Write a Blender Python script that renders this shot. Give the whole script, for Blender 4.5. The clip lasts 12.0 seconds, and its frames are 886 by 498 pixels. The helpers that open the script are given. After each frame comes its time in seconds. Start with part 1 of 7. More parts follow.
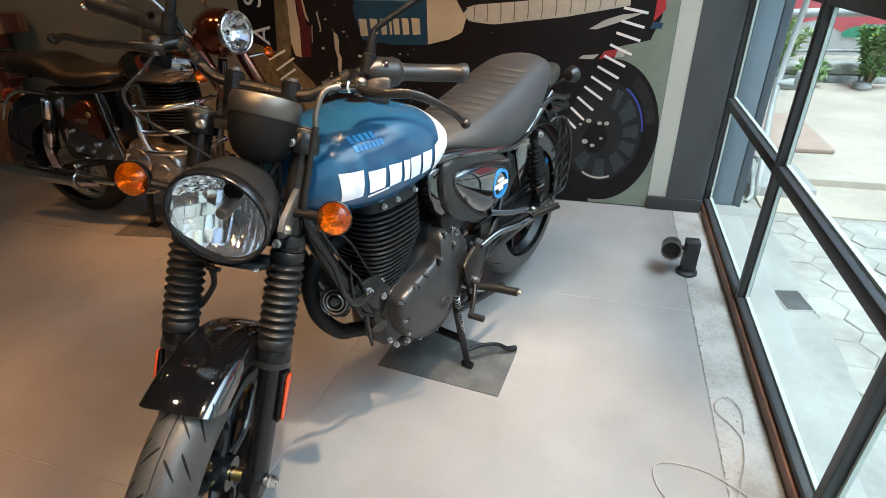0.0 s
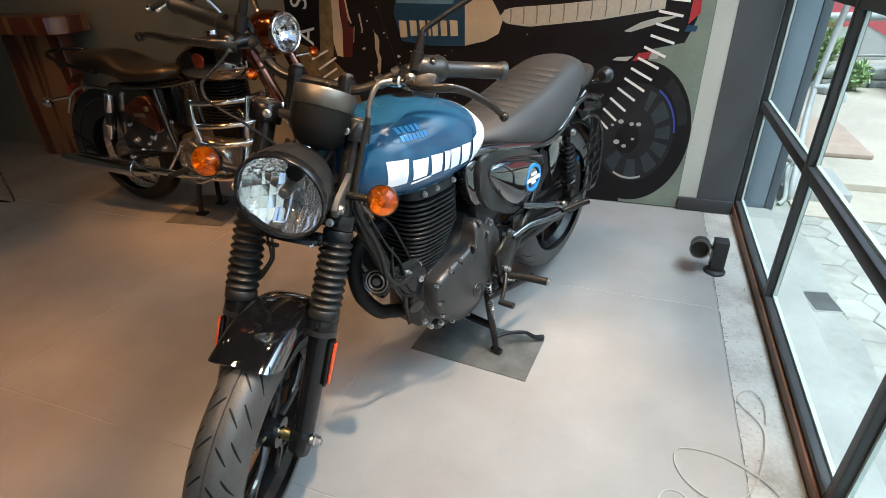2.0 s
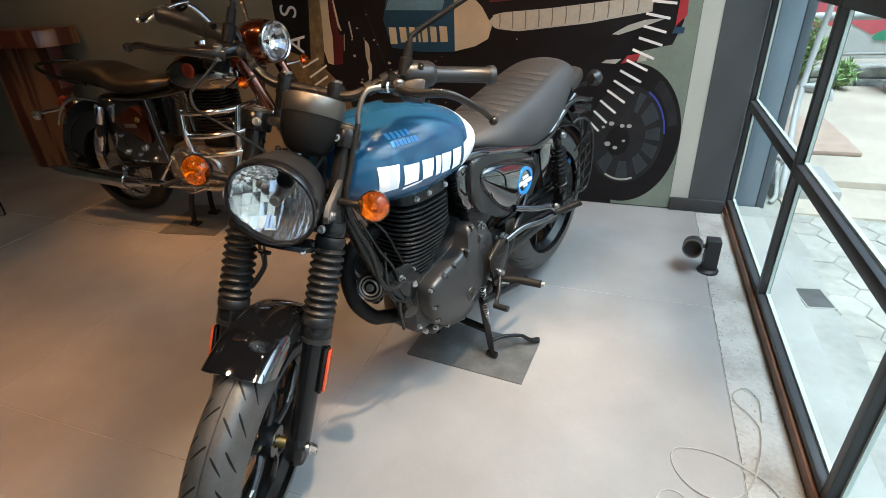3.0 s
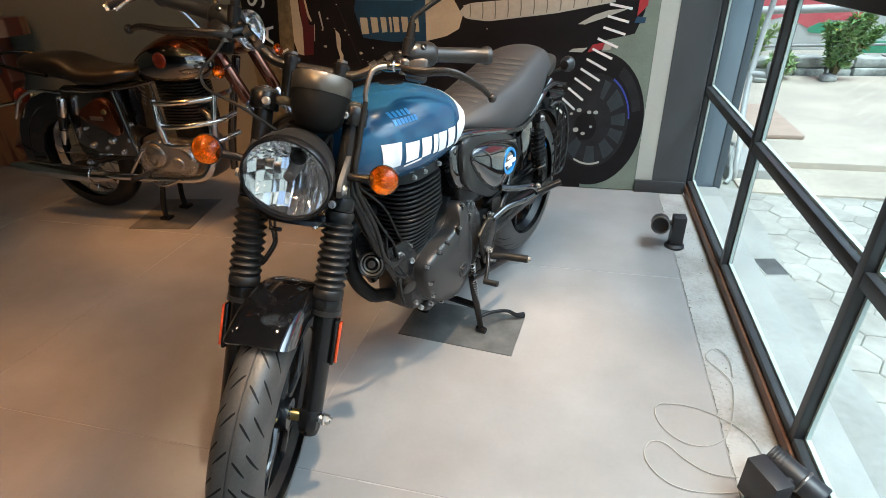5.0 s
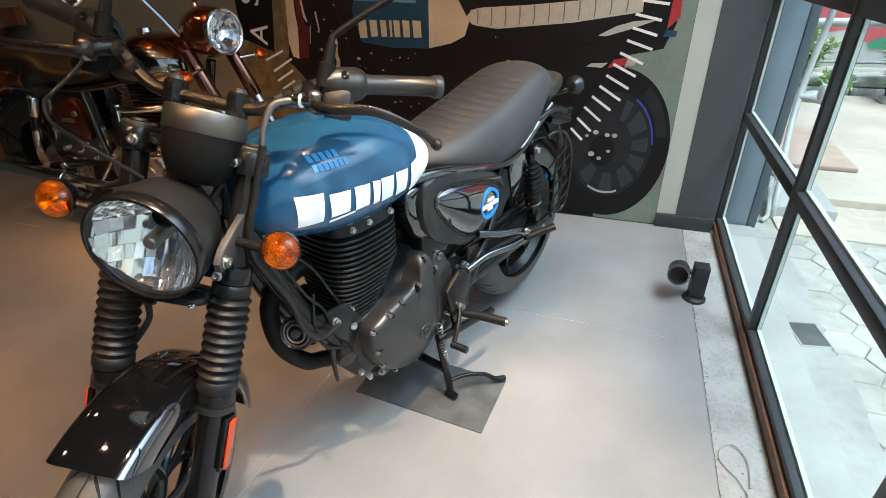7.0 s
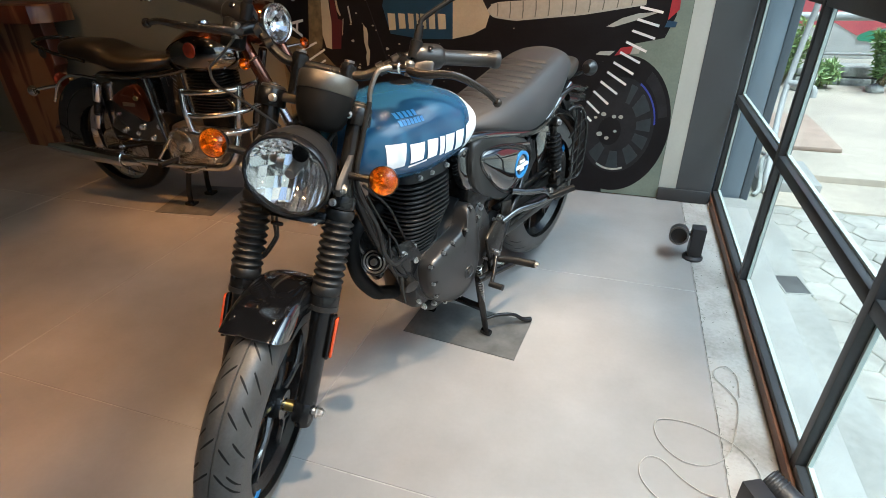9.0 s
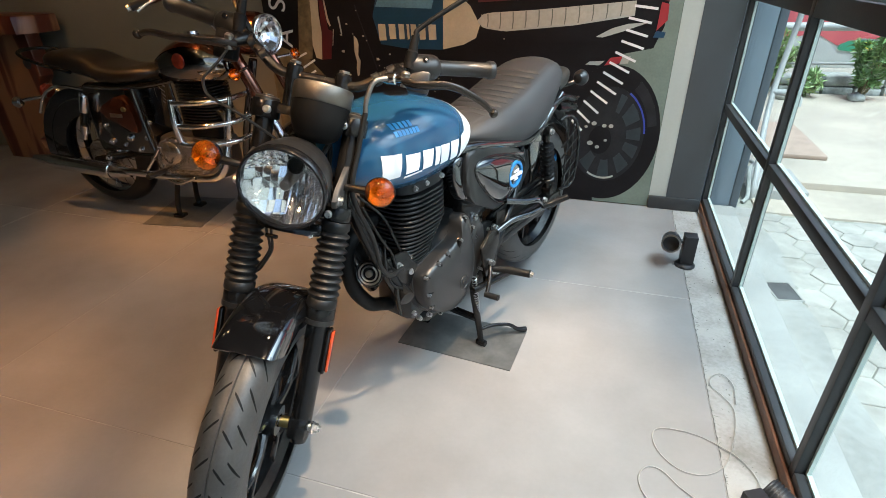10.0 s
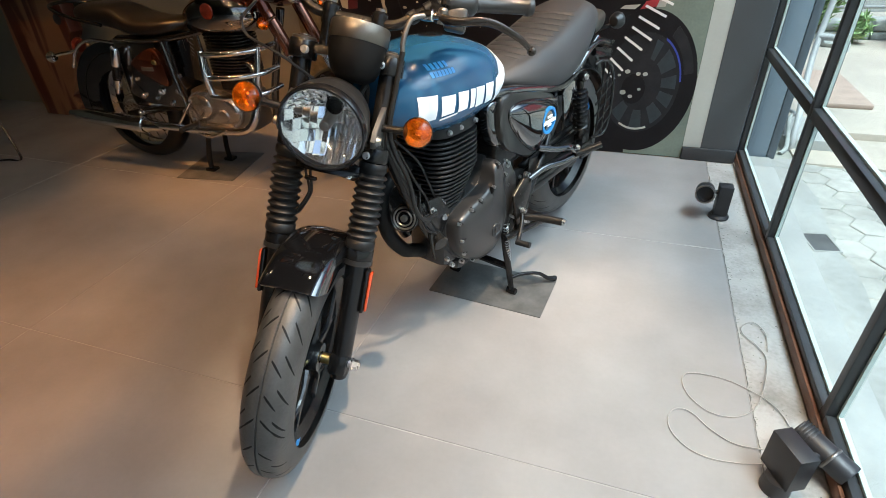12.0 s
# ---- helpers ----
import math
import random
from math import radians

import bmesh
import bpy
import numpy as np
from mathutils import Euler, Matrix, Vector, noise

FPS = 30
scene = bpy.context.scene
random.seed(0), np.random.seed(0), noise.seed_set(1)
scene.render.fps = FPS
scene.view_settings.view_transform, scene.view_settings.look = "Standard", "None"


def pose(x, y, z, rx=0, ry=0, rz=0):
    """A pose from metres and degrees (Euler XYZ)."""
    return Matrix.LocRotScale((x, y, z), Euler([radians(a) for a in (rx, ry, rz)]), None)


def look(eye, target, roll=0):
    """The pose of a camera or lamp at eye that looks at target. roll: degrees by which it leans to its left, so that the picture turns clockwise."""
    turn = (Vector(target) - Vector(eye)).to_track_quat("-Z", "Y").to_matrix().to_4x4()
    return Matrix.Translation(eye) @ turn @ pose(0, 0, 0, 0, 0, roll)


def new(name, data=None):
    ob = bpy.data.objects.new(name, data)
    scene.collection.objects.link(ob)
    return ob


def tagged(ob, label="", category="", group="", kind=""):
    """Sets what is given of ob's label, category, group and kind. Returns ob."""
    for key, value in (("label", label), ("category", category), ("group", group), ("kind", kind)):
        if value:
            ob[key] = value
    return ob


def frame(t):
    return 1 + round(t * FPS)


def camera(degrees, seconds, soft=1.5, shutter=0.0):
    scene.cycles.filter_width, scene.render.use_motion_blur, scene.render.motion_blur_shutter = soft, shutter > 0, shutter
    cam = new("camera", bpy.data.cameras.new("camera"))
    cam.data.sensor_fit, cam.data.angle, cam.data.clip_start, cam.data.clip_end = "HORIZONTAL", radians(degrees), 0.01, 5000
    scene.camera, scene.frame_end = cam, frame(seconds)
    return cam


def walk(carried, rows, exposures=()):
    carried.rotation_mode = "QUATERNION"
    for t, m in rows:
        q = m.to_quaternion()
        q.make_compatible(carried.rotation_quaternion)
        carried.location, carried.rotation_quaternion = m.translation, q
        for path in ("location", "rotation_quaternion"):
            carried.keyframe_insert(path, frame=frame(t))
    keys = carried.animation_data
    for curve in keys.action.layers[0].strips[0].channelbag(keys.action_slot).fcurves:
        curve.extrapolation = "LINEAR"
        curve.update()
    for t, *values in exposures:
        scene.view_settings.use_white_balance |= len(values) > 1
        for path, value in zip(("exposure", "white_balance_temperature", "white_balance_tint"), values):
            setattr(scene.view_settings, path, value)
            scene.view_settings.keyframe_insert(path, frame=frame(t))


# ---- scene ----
cam = camera(81.3, 12.0, soft=0.7)
PATH = [
    (0, (0.119, 0.174, 1.223), (-0.411, 1.832, 0.238), -2.3),
    (0.5, (0.132, 0.1, 1.221), (-0.45, 1.736, 0.229), -3.8),
    (1, (0.129, 0.062, 1.229), (-0.495, 1.684, 0.239), -4.1),
    (1.5, (0.129, 0.064, 1.229), (-0.512, 1.678, 0.237), -3.1),
    (2, (0.129, 0.073, 1.232), (-0.502, 1.702, 0.257), -2.4),
    (2.5, (0.131, 0.086, 1.236), (-0.488, 1.729, 0.28), -2.1),
    (3, (0.136, 0.073, 1.23), (-0.481, 1.717, 0.273), -3.3),
    (3.2, (0.121, 0.048, 1.223), (-0.487, 1.7, 0.272), -3.4),
    (4.8, (0.032, -0.08, 1.215), (-0.426, 1.605, 0.238), -2.7),
    (5, (0.061, -0.034, 1.216), (-0.405, 1.647, 0.239), -2.7),
    (5.5, (0.135, 0.086, 1.226), (-0.367, 1.759, 0.253), -3.0),
    (6, (0.145, 0.231, 1.204), (-0.393, 1.892, 0.229), -2.9),
    (6.5, (0.132, 0.358, 1.214), (-0.404, 2.018, 0.236), -0.6),
    (7, (0.156, 0.331, 1.216), (-0.418, 1.977, 0.235), -1.3),
    (7.5, (0.16, 0.221, 1.199), (-0.475, 1.84, 0.212), -1.5),
    (7.7, (0.16, 0.177, 1.209), (-0.5, 1.786, 0.22), -1.6),
    (9.3, (0.11, -0.018, 1.23), (-0.434, 1.635, 0.246), -1.3),
    (9.5, (0.103, -0.016, 1.229), (-0.434, 1.646, 0.255), -1.2),
    (10, (0.104, -0.003, 1.23), (-0.427, 1.669, 0.269), -1.3),
    (10.5, (0.097, -0.011, 1.216), (-0.43, 1.66, 0.253), -1.4),
    (11, (0.083, -0.045, 1.208), (-0.443, 1.622, 0.236), -1.4),
    (11.5, (0.065, -0.094, 1.162), (-0.508, 1.496, 0.094), -2.9),
    (12, (0.083, -0.046, 1.2), (-0.509, 1.524, 0.112), -2.8),
]
walk(cam, [(t, look(eye, target, roll)) for t, eye, target, roll in PATH])

# ---- world, sun, lamps, exposure ----
world = bpy.data.worlds.new("sky")
scene.world = world
world.use_nodes = True
wn = world.node_tree.nodes
sky = wn.new("ShaderNodeTexSky")
sky.sky_type = "NISHITA"
sky.sun_disc = False
sky.sun_elevation, sky.sun_rotation = radians(71), radians(140)
sky.air_density, sky.dust_density, sky.ozone_density = 1.0, 1.2, 1.2
wn["Background"].inputs["Strength"].default_value = 0.07
world.node_tree.links.new(sky.outputs["Color"], wn["Background"].inputs["Color"])


def lamp(name, kind, place, target, energy, colour, label, **more):
    data = bpy.data.lights.new(name, kind)
    data.energy, data.color = energy, colour
    for key, value in more.items():
        if key == "angle":
            data.angle = value
        elif key == "size":
            data.shadow_soft_size = value
        elif key == "area":
            data.shape, data.size, data.size_y, data.spread = "RECTANGLE", value[0], value[1], radians(88)
        elif key == "spot":
            data.spot_size, data.spot_blend = radians(value), 0.6
    ob = new(name, data)
    ob.matrix_world = look(place, target)
    return tagged(ob, label, "light")


lamp("sun", "SUN", (2.5, -1.3, 9), (0.4, 1.2, 0), 2.8, (0.695, 0.9, 1.0), "soft daylight from a hazy sky outside", angle=radians(32))
# area lamp along the panes, added to strengthen the daylight of the sky
lamp("window_daylight", "AREA", (0.77, -0.55, 1.55), (-0.02, -0.55, 0.55), 15.2, (0.68, 0.88, 1.0), "cool daylight through the upper window panes", area=(6.6, 0.95))
WARM, PALE = (1.0, 0.41, 0.1), (1.0, 0.75, 0.52)   # lamps over the dim side, and whiter ones by the window
EXPOSURE = 1.59
scene.view_settings.exposure = EXPOSURE
# all out of view; several, as on poster and table, are added fill
SPOTS = [((-1.5, -0.75, 2.86), (-1.85, 0.48, 0), 52, 26), ((-0.75, -0.85, 2.86), (-0.55, 1.0, 0.75), 12, 26), ((0.3, 0.78, 2.86), (-0.14, 1.0, 0), 90, 38), ((-0.95, 0.58, 2.86), (-0.5, 1.2, 0.75), 5, 30), ((-0.6, 1.55, 2.86), (-0.55, 2.9, 0.95), 25, 62), ((-0.27, 1.5, 2.86), (-0.25, 1.75, 0.9), 34, 30),
         ((-2.0, 1.3, 2.86), (-1.8, 2.1, 0.8), 44, 38), ((-2.75, 1.3, 2.86), (-2.5, 2.1, 0.8), 25, 34), ((-2.0, 0.2, 2.86), (-1.76, 0.95, 0), 41, 49), ((-0.9, -2.1, 2.86), (-0.9, -1.7, 0), 3), ((-4.0, 0.2, 2.86), (-3.9, 0.4, 0), 1), ((-3.1, 1.5, 2.86), (-3.5, 2.6, 0.7), 5, 40), ((-0.25, -0.75, 2.86), (-0.4, 1.0, 0.8), 13, 26), ((-1.15, -1.4, 2.86), (-1.0, 0.4, 0.5), 2), ((0.1, 0.1, 2.86), (-0.25, 1.45, 0.75), 11, 18)]
for place, target, energy, *cone in SPOTS:
    lamp("spot_light", "SPOT", place, target, energy * 1.4, PALE if place[0] > -0.28 else WARM, "warm beam of a ceiling track spotlight", spot=cone[0] if cone else 75, size=0.026)

# ---- materials ----
def mat(name, col, rough=0.5, metal=0.0, var=0.15, size=7.0, fine=90.0, bump=0.0, rvar=0.12, coat=0.0, col2=None, spec=0.5, island=0.0, world=False, grain=0.45, span=(0.45, 1.0)):
    m = bpy.data.materials.new(name)
    m.use_nodes = True
    nt, n = m.node_tree, m.node_tree.nodes
    b = n["Principled BSDF"]
    tc = n.new("ShaderNodeNewGeometry" if world else "ShaderNodeTexCoord")
    big, small = n.new("ShaderNodeTexNoise"), n.new("ShaderNodeTexNoise")
    big.inputs["Scale"].default_value, big.inputs["Detail"].default_value = size, 5
    small.inputs["Scale"].default_value, small.inputs["Detail"].default_value = fine, 4
    for t in (big, small):
        nt.links.new(tc.outputs["Position" if world else "Object"], t.inputs["Vector"])
    both = n.new("ShaderNodeMath")
    both.operation = "ADD"
    half = n.new("ShaderNodeMath")
    half.operation, half.inputs[1].default_value = "MULTIPLY", grain
    nt.links.new(small.outputs["Fac"], half.inputs[0])
    nt.links.new(big.outputs["Fac"], both.inputs[0])
    nt.links.new(half.outputs[0], both.inputs[1])
    ramp = n.new("ShaderNodeMapRange")
    ramp.inputs["From Min"].default_value, ramp.inputs["From Max"].default_value = span
    src = both.outputs[0]
    if island:
        info = n.new("ShaderNodeObjectInfo")
        rnd = n.new("ShaderNodeMath")
        rnd.operation, rnd.inputs[1].default_value, rnd.inputs[2].default_value = "MULTIPLY_ADD", island, -island / 2
        nt.links.new(info.outputs["Random"], rnd.inputs[0])
        add = n.new("ShaderNodeMath")
        add.operation = "ADD"
        nt.links.new(src, add.inputs[0])
        nt.links.new(rnd.outputs[0], add.inputs[1])
        src = add.outputs[0]
    nt.links.new(src, ramp.inputs["Value"])
    mix = n.new("ShaderNodeMix")
    mix.data_type = "RGBA"
    mix.inputs["A"].default_value = (*[min(1, c * (1 - var)) for c in col], 1)
    mix.inputs["B"].default_value = (*(col2 or [min(1, c * (1 + var)) for c in col]), 1)
    nt.links.new(ramp.outputs[0], mix.inputs["Factor"])
    nt.links.new(mix.outputs["Result"], b.inputs["Base Color"])
    rr = n.new("ShaderNodeMapRange")
    rr.inputs["To Min"].default_value, rr.inputs["To Max"].default_value = max(0.02, rough - rvar * rough), min(1, rough + rvar * rough)
    nt.links.new(small.outputs["Fac"], rr.inputs["Value"])
    nt.links.new(rr.outputs[0], b.inputs["Roughness"])
    b.inputs["Metallic"].default_value = metal
    b.inputs["Specular IOR Level"].default_value = spec
    if coat:
        b.inputs["Coat Weight"].default_value, b.inputs["Coat Roughness"].default_value = coat, 0.04
    if bump:
        bp = n.new("ShaderNodeBump")
        bp.inputs["Strength"].default_value, bp.inputs["Distance"].default_value = bump, 0.004
        nt.links.new(small.outputs["Fac"], bp.inputs["Height"])
        nt.links.new(bp.outputs[0], b.inputs["Normal"])
    return m


def glass(name, col=(1, 1, 1), gloss=1.0):
    """Thin clear sheet: lets light straight through, and mirrors more at a slant."""
    m = bpy.data.materials.new(name)
    m.use_nodes = True
    nt, n = m.node_tree, m.node_tree.nodes
    n.remove(n["Principled BSDF"])
    clear, shine, mix, slant = n.new("ShaderNodeBsdfTransparent"), n.new("ShaderNodeBsdfGlossy"), n.new("ShaderNodeMixShader"), n.new("ShaderNodeLayerWeight")
    clear.inputs["Color"].default_value = (*col, 1)
    shine.inputs["Roughness"].default_value = 0.0
    slant.inputs["Blend"].default_value = 0.5
    power, share = n.new("ShaderNodeMath"), n.new("ShaderNodeMath")
    power.operation, power.inputs[1].default_value = "POWER", 5
    share.operation, share.inputs[1].default_value, share.inputs[2].default_value = "MULTIPLY_ADD", 0.85 * gloss, 0.035 * gloss
    nt.links.new(slant.outputs["Facing"], power.inputs[0])
    nt.links.new(power.outputs[0], share.inputs[0])
    nt.links.new(share.outputs[0], mix.inputs["Fac"])
    nt.links.new(clear.outputs[0], mix.inputs[1])
    nt.links.new(shine.outputs[0], mix.inputs[2])
    nt.links.new(mix.outputs[0], n["Material Output"].inputs["Surface"])
    return m


def wood(name, dark, light, scale):
    m = mat(name, dark, 0.32, var=0.1, fine=160, bump=0.05, coat=0.3)
    nt, n = m.node_tree, m.node_tree.nodes
    tc = n.new("ShaderNodeTexCoord")
    mp = n.new("ShaderNodeMapping")
    mp.inputs["Scale"].default_value = scale
    wv = n.new("ShaderNodeTexNoise")
    wv.inputs["Scale"].default_value, wv.inputs["Detail"].default_value, wv.inputs["Distortion"].default_value = 2.2, 6, 0.9
    cr_ = n.new("ShaderNodeValToRGB")
    cr_.color_ramp.elements[0].position, cr_.color_ramp.elements[1].position = 0.49, 0.57
    cr_.color_ramp.elements[0].color, cr_.color_ramp.elements[1].color = (*dark, 1), (*light, 1)
    nt.links.new(tc.outputs["Object"], mp.inputs["Vector"])
    nt.links.new(mp.outputs[0], wv.inputs["Vector"])
    nt.links.new(wv.outputs["Fac"], cr_.inputs["Fac"])
    nt.links.new(cr_.outputs["Color"], n["Principled BSDF"].inputs["Base Color"])
    return m


BLACK = mat("satin_black_paint", (0.0065, 0.0065, 0.0066), 0.22, var=0.12, fine=420, bump=0.02, spec=0.4)
SPOKE = mat("semi_gloss_black_alloy_paint", (0.012, 0.0125, 0.013), 0.2, var=0.12, fine=420, spec=0.75)
SHELL = mat("satin_charcoal_paint", (0.015, 0.015, 0.015), 0.31, var=0.12, fine=420, bump=0.02, spec=0.45)
MATTE = mat("matt_black_plastic", (0.006, 0.006, 0.006), 0.5, var=0.2, fine=300, bump=0.02, spec=0.12)
FINS = mat("matt_black_fin_paint", (0.012, 0.012, 0.0125), 0.4, metal=0.2, var=0.15, fine=300, bump=0.02, spec=0.4)
COVERS = mat("smooth_black_lacquer", (0.006, 0.006, 0.0065), 0.2, var=0.12, fine=420, bump=0.01, spec=0.5)
ENGINE = mat("cast_black_engine_paint", (0.028, 0.028, 0.0285), 0.31, metal=0.2, var=0.15, fine=420, bump=0.03, spec=0.6)
GLOSS = mat("gloss_black_paint", (0.004, 0.004, 0.0045), 0.05, var=0.1, coat=1.0, spec=0.8)
GLOSS.node_tree.nodes["Principled BSDF"].inputs["Coat IOR"].default_value = 1.8
RUBBER = mat("black_rubber", (0.0095, 0.0095, 0.0095), 0.4, var=0.2, bump=0.1, spec=0.3)
TYRE = mat("tyre_rubber", (0.04, 0.039, 0.037), 0.42, var=0.35, size=14, fine=140, bump=0.15)
CHROME = mat("chrome", (0.82, 0.81, 0.8), 0.14, metal=1, var=0.05)
SMOKED = mat("smoked_chrome", (0.3, 0.275, 0.25), 0.09, metal=1, var=0.1, size=20)
STEEL = mat("zinc_bolt_steel", (0.55, 0.55, 0.55), 0.28, metal=1, var=0.15)
GREYMETAL = mat("brushed_grey_metal", (0.2, 0.185, 0.17), 0.34, metal=0.9, var=0.15, fine=250)
DARKMETAL = mat("dark_anodised_metal", (0.03, 0.028, 0.026), 0.26, metal=0.7, var=0.2)
ALLOY = mat("polished_cast_alloy", (0.55, 0.53, 0.5), 0.24, metal=0.95, var=0.2, size=20, fine=200)
LEVER = mat("black_lever_lacquer", (0.035, 0.03, 0.026), 0.17, metal=0.6, var=0.15)
GRIP = mat("smooth_dark_rubber", (0.02, 0.02, 0.02), 0.33, var=0.15, fine=300, bump=0.04)
BRASS = mat("zinc_brass_spacer", (0.45, 0.36, 0.16), 0.3, metal=1, var=0.15)
BLUE = mat("satin_teal_blue_paint", (0.014, 0.076, 0.162), 0.22, var=0.08, size=3, fine=400, coat=0.25)
WHITE = mat("white_paint", (0.78, 0.79, 0.8), 0.38, var=0.04)
CYAN = mat("light_blue_print", (0.015, 0.2, 0.5), 0.4, var=0.06)
ORANGE = mat("amber_lens", (1.0, 0.085, 0.0006), 0.06, var=0.1, size=45, fine=170, bump=0.22, col2=(1.0, 0.16, 0.001), spec=0.35)
ORANGE.node_tree.nodes["Principled BSDF"].inputs["Transmission Weight"].default_value = 0.97
REDORANGE = mat("orange_reflector", (0.5, 0.06, 0.015), 0.2, var=0.2, fine=300, bump=0.2, coat=0.4)
AMBERBOWL = mat("amber_tinted_reflector", (0.97, 0.9, 0.75), 0.1, metal=0.9, var=0.15, size=60)
BAND = mat("brown_grey_brushed_metal", (0.14, 0.127, 0.11), 0.36, metal=0.85, var=0.12, fine=260)
BRACKET = mat("satin_grey_bracket_paint", (0.05, 0.046, 0.042), 0.5, metal=0.3, var=0.12, fine=260, bump=0.02)
BADGE = mat("dark_red_gold_enamel", (0.22, 0.035, 0.02), 0.25, metal=0.4, var=0.4, size=40, coat=0.4)
VINYL = mat("dark_brown_grey_vinyl", (0.044, 0.042, 0.042), 0.5, var=0.12, fine=420, bump=0.08, spec=0.35)
BRONZE = mat("metallic_bronze_red_paint", (0.18, 0.055, 0.027), 0.13, metal=0.92, var=0.2, fine=500, coat=0.8)
REFLECT = mat("headlamp_reflector", (0.93, 0.94, 0.95), 0.07, metal=0.95, var=0.06)
CLEAR = glass("clear_lens_glass")
PANE = glass("window_glass", (0.985, 1.0, 0.992), 0.35)
SEATTAN = mat("worn_black_leather", (0.007, 0.0062, 0.006), 0.36, var=0.25, fine=260, bump=0.12)

TILE = mat("grey_concrete_look_tile", (0.228, 0.22, 0.213), 0.26, var=0.2, size=2.4, fine=70, grain=0.1, span=(0.3, 0.78), bump=0.0, rvar=0.02, col2=(0.262, 0.255, 0.251), island=0.08, world=True)
GROUT = mat("pale_grout", (0.225, 0.215, 0.205), 0.6, var=0.06, size=3.2, fine=60, col2=(0.335, 0.32, 0.3), world=True, span=(0.72, 0.96))
SCREED = mat("rough_stained_screed", (0.235, 0.222, 0.205), 0.75, var=0.3, size=7, fine=85, bump=0.45, col2=(0.31, 0.3, 0.285), span=(0.4, 0.8))
PIT = mat("dark_mortar_dirt", (0.1, 0.095, 0.085), 0.9, var=0.4, size=30, fine=200, bump=0.3, col2=(0.17, 0.16, 0.145))
WALLPAINT = mat("olive_grey_wall_paint", (0.19, 0.17, 0.125), 0.7, var=0.08, size=2, fine=60, bump=0.03)
PALEWALL = mat("pale_green_grey_wall_paint", (0.39, 0.42, 0.385), 0.6, var=0.06, size=3, fine=70, bump=0.03)
DARKWALL = mat("slate_grey_wall_paint", (0.05, 0.057, 0.061), 0.6, var=0.1, size=3, fine=70, bump=0.03)
SKIRT = mat("charcoal_skirting_paint", (0.03, 0.033, 0.035), 0.5, var=0.2)
FRAMEPAINT = mat("dark_grey_window_frame", (0.045, 0.047, 0.05), 0.4, metal=0.3, var=0.2, fine=120, bump=0.05)
FRAMESILL = mat("brown_stained_sill", (0.13, 0.056, 0.03), 0.5, var=0.4, size=10, fine=60, bump=0.1)
CEIL = mat("dark_ceiling_paint", (0.022, 0.022, 0.022), 0.8, var=0.1)
SEALANT = mat("grey_green_glazing_bead", (0.4, 0.47, 0.44), 0.5, var=0.1)
COLUMN = mat("blue_grey_column_paint", (0.2, 0.255, 0.3), 0.6, var=0.1, size=3, fine=60, bump=0.05)
TRIM = mat("slate_blue_trim_paint", (0.09, 0.115, 0.135), 0.6, var=0.1, size=3, fine=60)
CONCRETE = mat("weathered_concrete", (0.4, 0.35, 0.285), 0.85, var=0.3, size=1.3, fine=28, bump=0.4, col2=(0.52, 0.44, 0.35))
PALECON = mat("pale_cement_ledge", (0.3, 0.298, 0.275), 0.8, var=0.15, size=4, fine=50, bump=0.2)
PAVER = mat("grey_hexagon_paver", (0.33, 0.315, 0.275), 0.85, var=0.34, size=3.4, fine=22, bump=0.5, island=0.16, world=True)
GUTTER = mat("stained_grey_cement", (0.25, 0.245, 0.22), 0.85, var=0.15, size=3, fine=30, bump=0.3, col2=(0.34, 0.335, 0.305), span=(0.45, 0.95))
SOIL = mat("mossy_joint_soil", (0.27, 0.265, 0.22), 0.95, var=0.3, fine=40, bump=0.4)
BROWNMAT = mat("faded_brown_board", (0.36, 0.26, 0.2), 0.8, var=0.2, size=10, bump=0.2)
LEAF = mat("fresh_green_leaf", (0.2, 0.36, 0.12), 0.4, var=0.3, size=5, col2=(0.44, 0.58, 0.24), island=0.5)
STEM = mat("brown_green_stem", (0.14, 0.12, 0.06), 0.8, var=0.3)
PETAL = mat("yellow_petal", (0.85, 0.55, 0.02), 0.5, var=0.1)
STONE = mat("dark_garden_stone", (0.32, 0.33, 0.3), 0.9, var=0.5, size=7, fine=40, bump=0.5)
PIPE = mat("pale_plastic_pipe", (0.36, 0.36, 0.34), 0.5, var=0.2)
MATRUB = mat("worn_grey_rubber_mat", (0.055, 0.057, 0.056), 0.8, var=0.35, size=12, fine=60, bump=0.2, col2=(0.085, 0.087, 0.084))
CABLE = mat("white_cable_sheath", (0.3, 0.287, 0.26), 0.45, var=0.08)
LAMPBLACK = mat("matt_black_lamp_paint", (0.018, 0.018, 0.02), 0.45, var=0.2, bump=0.05)
SLAB = wood("red_brown_live_edge_wood", (0.08, 0.015, 0.006), (0.24, 0.11, 0.05), (2.4, 2.0, 0.3))

PBLACK = mat("poster_black_print", (0.008, 0.007, 0.008), 0.5, var=0.35, size=5, spec=0.2)
PBLUE = mat("poster_blue_print", (0.008, 0.042, 0.085), 0.4, var=0.2, size=8)
PCREAM = mat("poster_cream_print", (0.42, 0.37, 0.27), 0.45, var=0.12, size=8)
PGREY = mat("poster_pale_grey_print", (0.36, 0.37, 0.33), 0.45, var=0.1, size=12)
PSAGE = mat("poster_sage_print", (0.15, 0.19, 0.155), 0.45, var=0.2, size=6)
PTEAL = mat("poster_slate_teal_print", (0.017, 0.026, 0.031), 0.45, var=0.3, size=14)
PRED = mat("poster_red_print", (0.3, 0.02, 0.025), 0.45, var=0.2)
